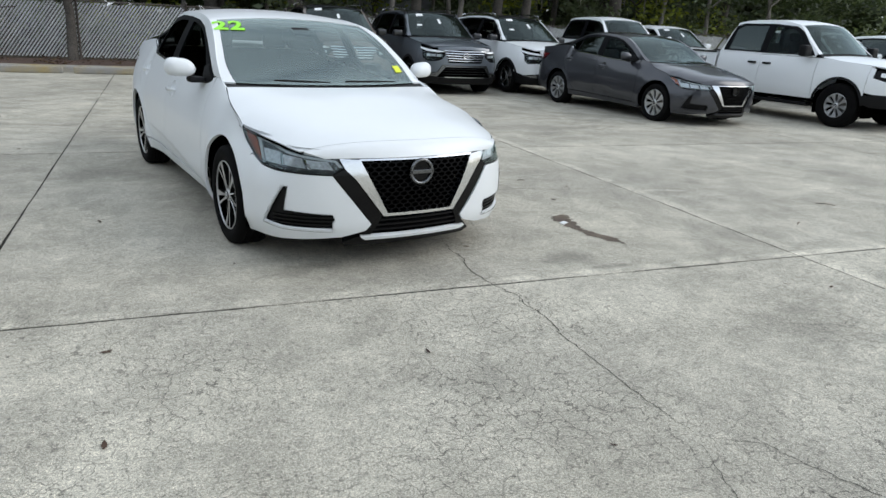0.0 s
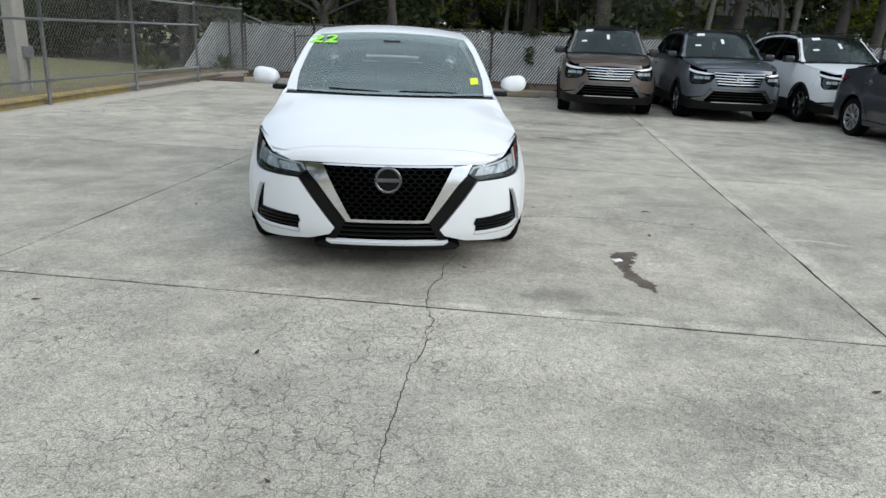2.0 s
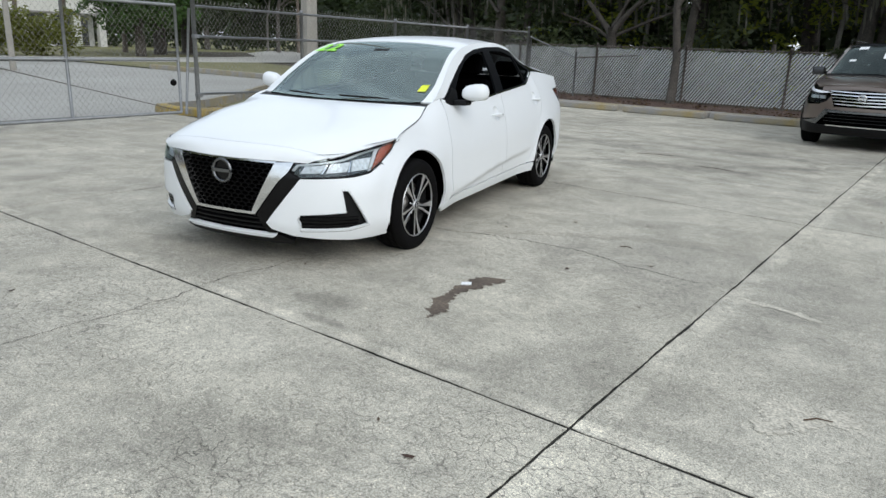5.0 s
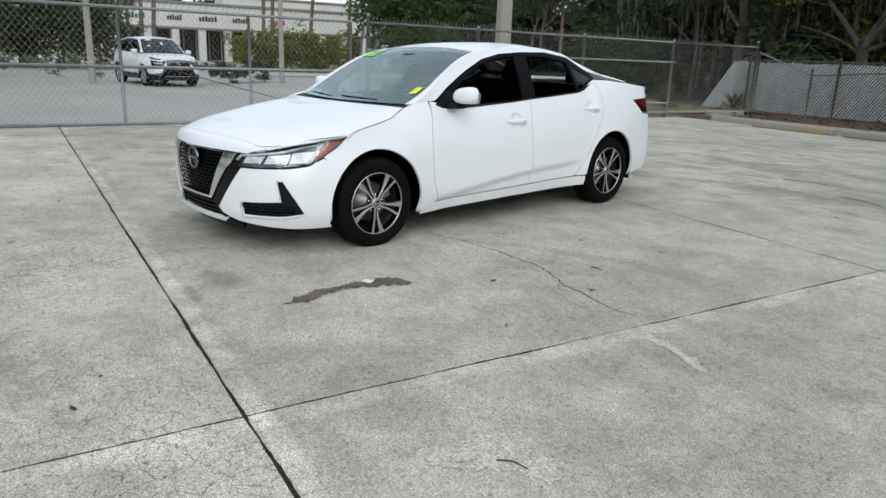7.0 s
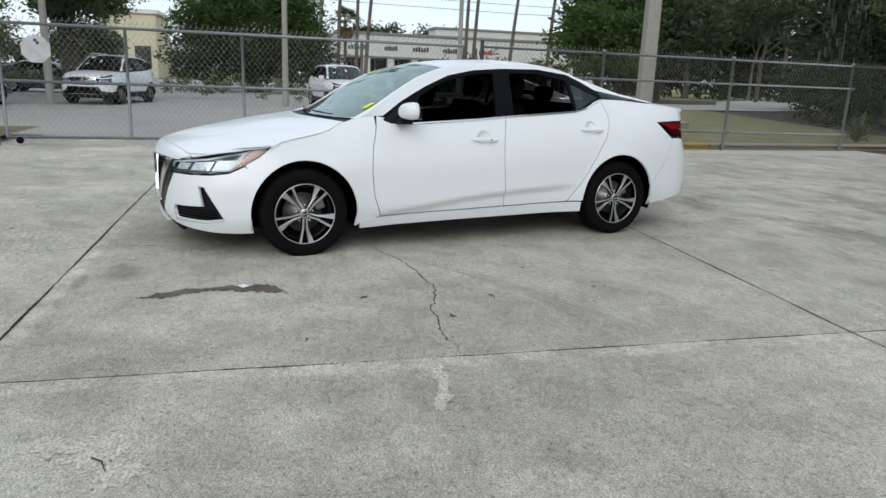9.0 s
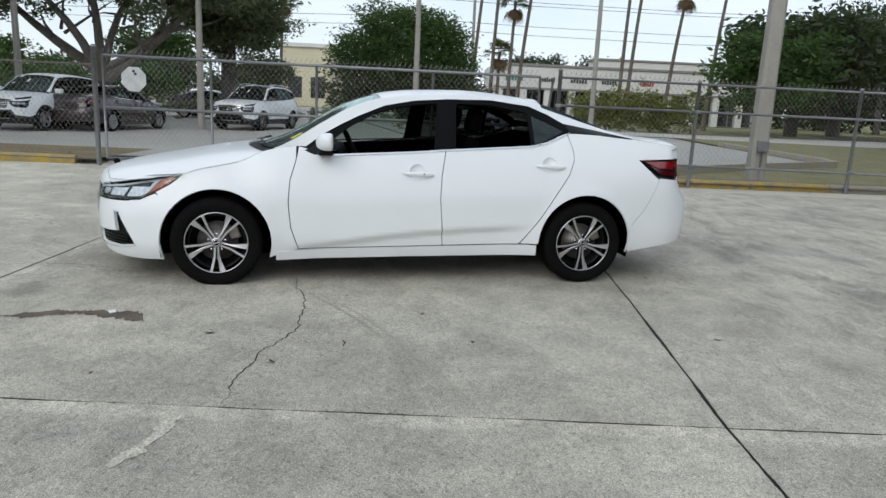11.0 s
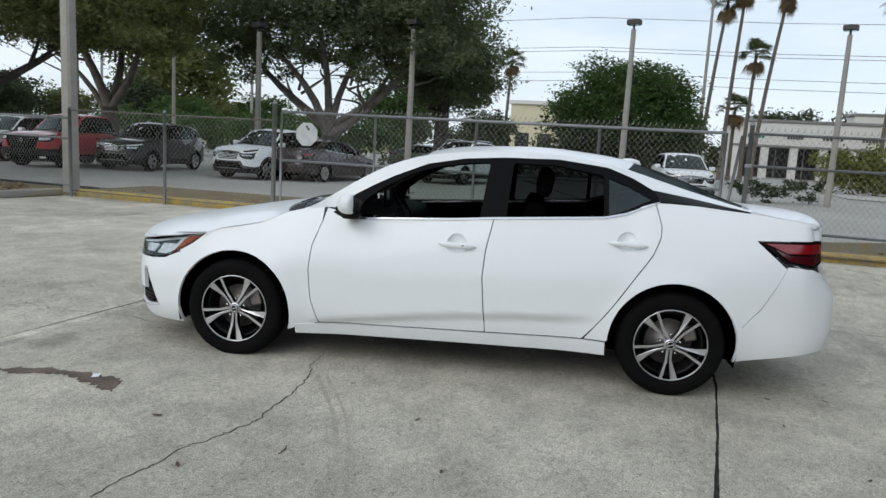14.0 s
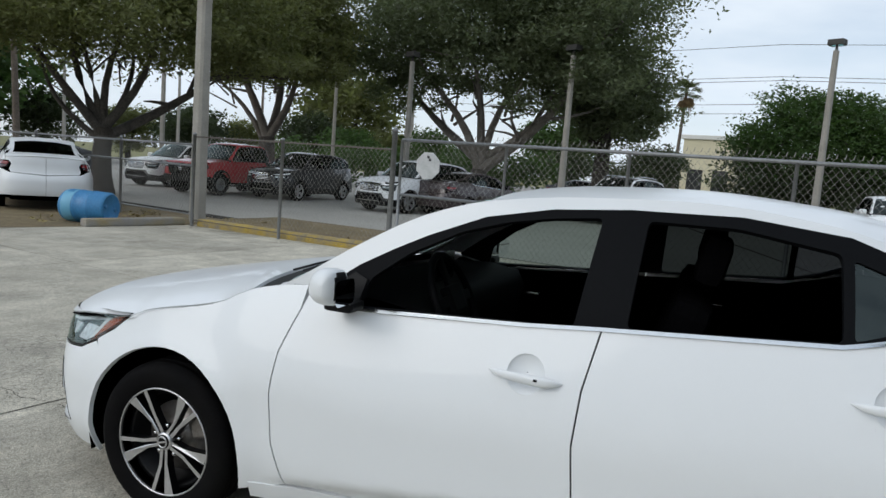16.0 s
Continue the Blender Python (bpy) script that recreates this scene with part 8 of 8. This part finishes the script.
# woodland behind the slatted fence
kinds = []
for i, (r, h, lf, bark, lean) in enumerate(((0.13, 9.5, DARKLEAF, BARK, 0.7), (0.075, 8.5, OAKLEAF, PALEBARK, -0.9), (0.19, 10.5, DARKLEAF, BARK, 1.1))):
    kinds.append(tree("woodland_tree", (0, 60 + 4 * i, -0.1), [(0, 0, 0, r * 1.25), (lean * 0.2, 0.1, h * 0.3, r), (lean, 0.0, h * 0.62, r * 0.7), (lean * 1.2, 0, h * 0.85, r * 0.4)],
                      [((lean * 0.4, 0, h * 0.36), (1.9, -0.8, h * 0.60), r * 0.5, 0.05), ((lean * 0.6, 0, h * 0.45), (-1.9, 0.5, h * 0.68), r * 0.5, 0.05), ((lean * 0.5, 0, h * 0.3), (-1.6, -1.2, h * 0.46), r * 0.4, 0.03)],
                      [(lean, 0, h * 0.72, 2.6, 2.3, 1.8), (1.8, -0.6, h * 0.64, 1.8, 1.6, 1.2), (-1.9, 0.2, h * 0.70, 1.8, 1.7, 1.3)], 4200, 0.15, bark, lf, 70 + i, "slender woodland tree in deep shade", "woodland trees"))
def on_lawn(x, y):
    """True on the open lawn west of the woods."""
    return x < -8 and y - 5.4 < 0.87 * (7.4 - x)


rng = random.Random(77)
for k in range(64):
    x = -38 + 66 * k / 63 + rng.uniform(-0.6, 0.6)
    y = 24.4 + 14 * rng.random() ** 1.3
    if -10 < x < -4 and y < 27: y += 5
    turn, size = rng.uniform(0, 360), rng.uniform(0.85, 1.2)
    if on_lawn(x - 1.5, y): continue
    t = copy_thing(kinds[k % 3], pose(x, y, -0.1, 0, 0, turn))
    t.scale = (size,) * 3
for k, (x, y, size) in enumerate(((-24.5, 35.0, 1.25), (-28.5, 41.0, 1.3), (-34.0, 45.5, 1.3), (-22.0, 40.0, 1.2), (-18.5, 32.5, 1.2), (-40.0, 52.0, 1.4), (-60.0, 57.0, 1.5), (-68.0, 62.0, 1.6), (-72.0, 56.0, 1.5), (-78.0, 66.0, 1.7))):
    copy_thing(kinds[k % 3], pose(x, y, -0.1, 0, 0, 77 * k)).scale = (size,) * 3
for t, p in zip(kinds, ((-2.6, 25.4), (10.5, 26.0), (4.4, 24.9))):
    t.location = (*p, -0.1)
# The last set's yellow-green leaf colour stands in for sunlight on the sprays.
for i, (lf, n, zr, yr, xr, sz, nm, lb) in enumerate(((DARKLEAF, 46000, (0.2, 9.0), (27, 40), (-46, 40), 0.17, "woodland_undergrowth", "dark green undergrowth of the woods"), (OAKLEAF, 16000, (0.5, 5.5), (24.8, 32), (-40, 36), 0.14, "woodland_saplings", "mixed green saplings at the wood's edge"),
                                                     (LIMELEAF, 7000, (1.0, 4.6), (26, 31), (-12, 26), 0.12, "sunlit_leaves", "sprays of leaves, sunlight painted in as yellow-green"))):
    rg = random.Random(80 + i)
    m = 150 if i == 0 else (80 if i == 1 else 26)
    bl = [(rg.uniform(*xr), rg.uniform(*yr), rg.uniform(*zr), rg.uniform(1.0, 2.6), rg.uniform(0.8, 1.8), rg.uniform(0.7, 1.9)) for _ in range(m)]
    bl = [b for b in bl if not on_lawn(b[0] - b[3], b[1])]
    tagged(leaf_cloud(nm, bl, n, sz, lf, None, 90 + i, 0.2), lb, kind="stuff")
tagged(leaf_cloud("forest_wall", [(-37 + 5.0 * k, 46 + 2 * math.sin(k), 5.5, 3.4, 2.0, 6.5) for k in range(19)] + [(-35 + 5.0 * k, 43 + 2 * math.sin(k * 2), 3.0, 3.4, 1.6, 3.4) for k in range(19)], 64000, 0.42, DARKLEAF, None, 99, 0.0), "deep dark woods closing the view", kind="stuff")
tagged(leaf_cloud("far_woods", [(x, y, 5.0, 6.0, 5.0, 6.5) for x, y in ((-80, 55), (-76, 61), (-73, 66), (-70, 71), (-66, 75), (-61, 78), (-55, 80), (-48, 82), (-84, 50))], 26000, 0.5, DARKLEAF, None, 106, 0.0), "dark far woods beyond the lawn", kind="stuff")
# hanging moss
verts, faces = [], []
rg = random.Random(9)
for k in range(2600):
    x, y, z = rg.uniform(-34, 20), rg.uniform(24.6, 31), rg.uniform(2.6, 8.0)
    l, w = rg.uniform(0.25, 0.95), rg.uniform(0.010, 0.030)
    if on_lawn(x, y): y += 0.87 * (7.4 - x) + 7.0 - y + rg.uniform(0, 5)
    a = rg.random() * math.pi
    u, v = math.cos(a) * w, math.sin(a) * w
    i = len(verts)
    verts += [(x - u, y - v, z), (x + u, y + v, z), (x + u * 0.8 + 0.05, y + v * 0.8, z - l * 0.6), (x + 0.03, y, z - l), (x - u * 0.7, y - v * 0.7, z - l * 0.55)]
    faces.append((i, i + 1, i + 2, i + 3, i + 4))
tagged(raw("hanging_moss", verts, faces, MOSS), "grey strands of moss hanging in the woods", kind="stuff")
# bare little tree at the corner of the lot, and one before the slats
tree("small_oak", (-4.3, 23.5, -0.1), [(0, 0, 0, 0.16), (0.05, 0, 1.6, 0.15), (0.0, 0, 2.2, 0.13)],
     [((0, 0, 2.0), (1.6, -0.2, 3.4), 0.10, 0.03), ((0, 0, 2.0), (-1.4, 0.1, 3.5), 0.10, 0.03), ((0, 0, 2.1), (0.3, 0.2, 4.2), 0.09, 0.03), ((0, 0, 1.8), (-1.6, -0.4, 2.6), 0.06, 0.02), ((0, 0, 1.9), (2.2, 0.3, 2.8), 0.06, 0.02)],
     [(0, 0, 4.4, 1.8, 1.4, 0.9)], 900, 0.11, BARK, OLIVELEAF, 101, "small bare-limbed oak behind the corner fence", "small trees at the fence")
tree("small_oak", (-1.75, 22.3, 0.0), [(0, 0, 0, 0.14), (0.03, 0, 1.2, 0.11), (-0.15, 0.05, 2.6, 0.10), (-0.2, 0.1, 4.5, 0.08)],
     [((-0.05, 0, 1.3), (0.5, -0.3, 1.75), 0.025, 0.01), ((-0.15, 0, 2.6), (0.9, 0.2, 4.4), 0.06, 0.03), ((-0.2, 0, 3.0), (-1.2, 0.3, 4.8), 0.06, 0.03)],
     [(-0.2, 0.1, 5.2, 1.6, 1.4, 1.0)], 1500, 0.11, BARK, OAKLEAF, 102, "slim grey tree standing before the slatted fence", "small trees at the fence")
for x, y, s in ((-8.4, 20.8, 0.8), (-9.6, 22.0, 1.0), (-7.2, 22.4, 0.9)):
    verts, faces = [], []
    rg = random.Random(int(x * 10))
    for k in range(34):
        a, el, l = k * 2.399, rg.uniform(0.25, 1.35), rg.uniform(0.7, 1.15) * s
        d = Vector((math.cos(a) * math.cos(el), math.sin(a) * math.cos(el), math.sin(el)))
        sd = d.cross(Vector((0, 0, 1))).normalized() * 0.045
        i = len(verts)
        m = d * l * 0.55 + Vector((0, 0, 0.1))
        tip = d * l + Vector((0, 0, -0.10))
        verts += [(0, 0, 0.05), tuple(m - sd), tuple(tip), tuple(m + sd)]
        faces.append((i, i + 1, i + 2, i + 3))
    o = raw("palmetto", verts, faces, FROND)
    o.location = (x, y, -0.06)
    tagged(o, "spiky green palmetto behind the fence", "shrub", "palmettos behind the fence")
vine = leaf_cloud("fence_vine", [(2.3, 22.66, 1.0, 0.10, 0.03, 0.45), (2.35, 22.64, 1.5, 0.22, 0.05, 0.16)], 420, 0.05, DARKLEAF, None, 103, 0.1)
tagged(vine, "green vine climbing the slatted fence", kind="stuff")
tagged(leaf_cloud("bed_litter", [(x, 20.6, 0.03, 1.6, 1.8, 0.02) for x in np.linspace(-7, 23, 18)], 4200, 0.045, DEADLEAF, None, 104, 0.0, 0.15), "dead leaves and twigs on the mulch", kind="stuff")
tagged(leaf_cloud("verge_straw", [(fence_at(y).x - 0.9, y, 0.02, 0.6, 0.5, 0.03) for y in np.linspace(-3, 0.4, 5)] + [(fence_at(y).x - 0.8, y, 0.0, 0.5, 0.9, 0.03) for y in np.linspace(10.2, 21, 8)] + [(-3.2, -4.4, 0.0, 1.2, 0.5, 0.02), (-4.9, -5.4, 0.0, 0.6, 1.2, 0.02)], 5200, 0.04, material("straw_blade", (0.24, 0.19, 0.085), 0.9, rand=0.4), None, 105, 0.0, 0.3), "dry straw-coloured grass on the verge", kind="stuff")


# ---- buildings ----
def shops():
    top = new("shop_building")
    y0, y1, x, h = 13.0, 44.0, -73.0, 5.6
    part("wall", box_bm(x - 20, x - 3.0, y0, y1, -0.1, h + 0.3, bevel=0.05), STUCCO, top)
    part("fascia", box_bm(x - 3.1, x + 0.2, y0, y1, 3.2, h, bevel=0.06), STUCCO, top)
    part("roof_edge", box_bm(x - 3.2, x + 0.35, y0 - 0.2, y1 + 0.2, h, h + 0.28, bevel=0.05), ROOFING, top)
    part("raised_front", box_bm(x - 3.3, x + 0.30, 24.0, y1 - 0.5, h, h + 0.95, bevel=0.06), STUCCO, top)
    part("raised_edge", box_bm(x - 3.4, x + 0.42, 23.8, y1 - 0.3, h + 0.95, h + 1.2, bevel=0.04), ROOFING, top)
    part("canopy_trim", box_bm(x + 0.18, x + 0.26, y0, y1, 3.15, 3.35, bevel=0.02), ROOFING, top)
    n = 11
    for k in range(n + 1):
        y = y0 + 0.6 + (y1 - y0 - 1.2) * k / n
        part("column", box_bm(x - 0.55, x + 0.15, y - 0.38, y + 0.38, -0.1, 3.25, bevel=0.06), STUCCO, top)
        if k < n:
            ya, yb = y + 0.06, y0 + 0.6 + (y1 - y0 - 1.2) * (k + 1) / n - 0.06
            w = part("shop_window", box_bm(x - 2.98, x - 2.90, ya, yb, 0.0, 3.1, bevel=0.02), SHOPDARK, top)
            part("window_bar", box_bm(x - 2.90, x - 2.84, (ya + yb) / 2 - 0.05, (ya + yb) / 2 + 0.05, 0.0, 3.1, bevel=0.01), GALV, w)
    for y, w, mat in ((15.2, 2.0, GREENSIGN), (19.0, 1.5, SIGNINK), (22.4, 1.9, SIGNINK), (25.8, 1.7, SIGNINK), (30.0, 1.6, REDINK)):
        s = new("shop_sign"); s.parent = top
        k = 6
        for j in range(k):
            part("sign_bar", box_bm(x + 0.20, x + 0.27, y - w / 2 + w * j / k, y - w / 2 + w * (j + 0.72) / k, 4.0, 4.0 + 0.52 * (0.72 + 0.28 * ((j * 7) % 3) / 2), bevel=0.02), mat, s)
    return tagged(top, "long white stuccoed row of shops with dark openings", "building")


shops()
far = new("far_building")
part("wall", box_bm(-96, -84, -13.2, -7.0, -0.1, 7.2, bevel=0.1), CREAM, far)
part("roof_edge", box_bm(-96.3, -83.7, -13.5, -6.7, 7.2, 7.7, bevel=0.05), STUCCO, far)
for k in range(2):
    part("window", box_bm(-84.05, -83.95, -12.4 + 2.9 * k, -10.6 + 2.9 * k, 1.0, 3.6, bevel=0.02), SHOPDARK, far)
tagged(far, "cream stuccoed commercial building far behind the trees", "building")
cottage = new("grey_cottage")
part("wall", box_bm(5.4, 12.6, 34.0, 40.0, -0.1, 2.7, bevel=0.04), material("grey_siding", (0.24, 0.25, 0.26), 0.85, second=(0.20, 0.21, 0.22), scale=1.5), cottage)
bm = bmesh.new()
vs = [bm.verts.new(p) for p in ((5.0, 33.6, 2.6), (13.0, 33.6, 2.6), (13.0, 40.4, 2.6), (5.0, 40.4, 2.6), (5.0, 37.0, 4.7), (13.0, 37.0, 4.7))]
for f in ((0, 1, 5, 4), (2, 3, 4, 5), (0, 4, 3), (1, 2, 5), (0, 3, 2, 1)): bm.faces.new([vs[i] for i in f])
bmesh.ops.recalc_face_normals(bm, faces=bm.faces)
part("roof", bm, ROOFING, cottage)
part("window", box_bm(6.4, 7.6, 33.93, 33.99, 1.2, 2.2, bevel=0.01), SHOPDARK, cottage)
tagged(cottage, "small grey house half hidden in the woods", "house")
# overhead lines
lines = new("overhead_lines")
for x, z, sag in ((-62, 8.2, 0.5), (-62, 9.0, 0.5), (-58, 10.4, 0.6), (-58, 10.7, 0.6), (-58, 13.2, 0.7)):
    part("cable", tube_bm([(x + 0.0, -60 + 15 * k, z - sag * math.sin(math.pi * ((k % 4) / 4))) for k in range(10)], 0.022, 5), LAMPHEAD, lines)
for y in (-60, 60):
    part("pole", tube_bm([(-60, y, -0.1), (-60, y, 14)], [0.2, 0.13], 8), PALMBARK, lines)
    part("cross_arm", tube_bm([(-62.4, y, 10.6), (-57.6, y, 10.6)], 0.07, 6), PALMBARK, lines)
tagged(lines, "black overhead power lines on timber poles", "power line")


# ---- vehicles ----
PAINTS = (WHITE, GREY, BRONZE, SLATE, RED, MAROON, BLACKPAINT)
hero = sedan(WHITE)
hero.matrix_world = pose(1.59, 5.514, -0.006, 0, 0.25, -78.85)
tagged(hero, "white four-door saloon, windows down, lime 22 on its windscreen", "car")
grey = sedan(GREY, False, "multi")
grey.matrix_world = pose(9.05, 10.95, 0, 0, 0, -83)
tagged(grey, "dark grey four-door saloon with silver multi-spoke wheels", "car")
bronze = suv(BRONZE, BLACKPAINT, "dark")
bronze.matrix_world = pose(3.93, 15.55, 0, 0, 0, -91)
tagged(bronze, "bronze crossover with a black roof, papers in its windscreen", "car", "crossovers parked in a row")
slate = repaint(copy_thing(bronze, pose(6.22, 15.50, 0, 0, 0, -88)), (BRONZE,), SLATE)
tagged(slate, "slate blue crossover with a black roof, papers in its windscreen", "car")
snow = repaint(copy_thing(bronze, pose(8.55, 15.60, 0, 0, 0, -84)), (BRONZE,), WHITE)
tagged(snow, "white crossover with a black roof, papers in its windscreen", "car")
truck = pickup(WHITE)
truck.matrix_world = pose(12.35, 10.15, 0, 0, 0, -83)
tagged(truck, "white extended-cab pickup truck with silver steel wheels", "pickup truck", "pickup trucks")
tagged(copy_thing(truck, pose(12.2, 16.6, 0, 0, 0, -86)), "white pickup truck parked at the back of the row", "pickup truck")
white_suv = suv(WHITE, WHITE, "five", "crossover", False)
white_suv.matrix_world = pose(15.2, 12.4, 0, 0, 0, -86)
tagged(white_suv, "plain white crossover behind the pickup truck", "car", "white crossovers")
for x, y, a, lb in ((-20.4, 8.55, 10, "white crossover parked facing the gate across the drive"), (-13.9, -5.35, -6, "small white crossover parked behind the gate"), (17.6, 11.6, -86, "white crossover at the end of the row"), (14.6, 17.6, -90, "white crossover at the back of the row")):
    tagged(copy_thing(white_suv, pose(x, y, -0.06 if x < 0 else 0, 0, 0, a)), lb, "car")
wr = copy_thing(snow, pose(-19.7, -0.35, -0.06, 0, 0, -12))
for o in wr.children_recursive:
    for s in o.material_slots:
        if s.link == "OBJECT" or s.material == BRONZE:
            s.link = "OBJECT"; s.material = WHITE
tagged(wr, "white crossover with a black roof behind the gate", "car", "white crossovers")
blk = repaint(copy_thing(white_suv, pose(-13.5, -9.8, -0.06, 0, 0, 7)), (WHITE,), BLACKPAINT)
tagged(blk, "black crossover with roof bars parked beyond the fence", "car")
tagged(copy_thing(white_suv, pose(-12.8, -15.6, -0.06, 0, 0, 6)), "white crossover parked behind the red truck", "car")
mar = repaint(copy_thing(grey, pose(-17.8, -3.5, -0.06, 0, 0, 172)), (GREY,), MAROON)
tagged(mar, "dark maroon saloon parked with its tail to the gate", "car", "saloons of the west lot")
tagged(copy_thing(grey, pose(-20.5, -5.2, -0.06, 0, 0, 178)), "dark saloon in the second row of the lot", "car", "saloons of the west lot")
tagged(copy_thing(grey, pose(-9.5, -20.5, -0.06, 0, 0, -10)), "dark grey saloon beyond the oak", "car", "saloons of the west lot")
tagged(copy_thing(grey, pose(-29.5, -3.0, -0.06, 0, 0, 90)), "dark saloon crossing the far side of the lot", "car", "saloons of the west lot")
red = repaint(copy_thing(truck, pose(-11.92, -11.94, -0.06, 0, 0, 8)), (WHITE,), RED)
tagged(red, "bright red pickup truck parked under the trees", "pickup truck")
tail = repaint(copy_thing(grey, pose(-5.05, -9.28, 0, 0, 0, -116)), (GREY,), WHITE)
tagged(tail, "white saloon seen from behind on the straw verge", "car")

# blue drum on its side
drum = new("plastic_drum")
bm = bmesh.new()
prof = [(0.001, -0.44), (0.20, -0.44), (0.255, -0.43), (0.28, -0.39), (0.285, -0.16), (0.292, -0.15), (0.292, -0.12), (0.285, -0.11), (0.285, 0.11), (0.292, 0.12), (0.292, 0.15), (0.285, 0.16), (0.28, 0.39), (0.255, 0.43), (0.235, 0.44), (0.225, 0.415), (0.001, 0.405)]
add_revolved(bm, prof, 32)
part("drum_body", bm, BLUEDRUM, drum)
bm = bmesh.new()
add_revolved(bm, [(0.2865, -0.36), (0.290, -0.34), (0.2905, -0.18), (0.2865, -0.165)], 32)
part("faded_band", bm, PALEBLUE, drum)
part("label_patch", box_bm(-0.05, 0.05, -0.32, -0.20, 0.288, 0.294, bevel=0.002), BLUEDRUM, drum)
for a in (0.6, 3.7):
    bm = bmesh.new()
    add_revolved(bm, [(0.035, 0.40), (0.035, 0.43), (0.001, 0.43)], 14)
    o = part("bung", bm, BLUEDRUM, drum)
    o.location = (0.13 * math.cos(a), 0, 0.13 * math.sin(a))
drum.matrix_world = pose(-3.10, -3.95, 0.286, 0, 20, 22)
tagged(drum, "blue plastic drum lying on its side on straw", "drum")
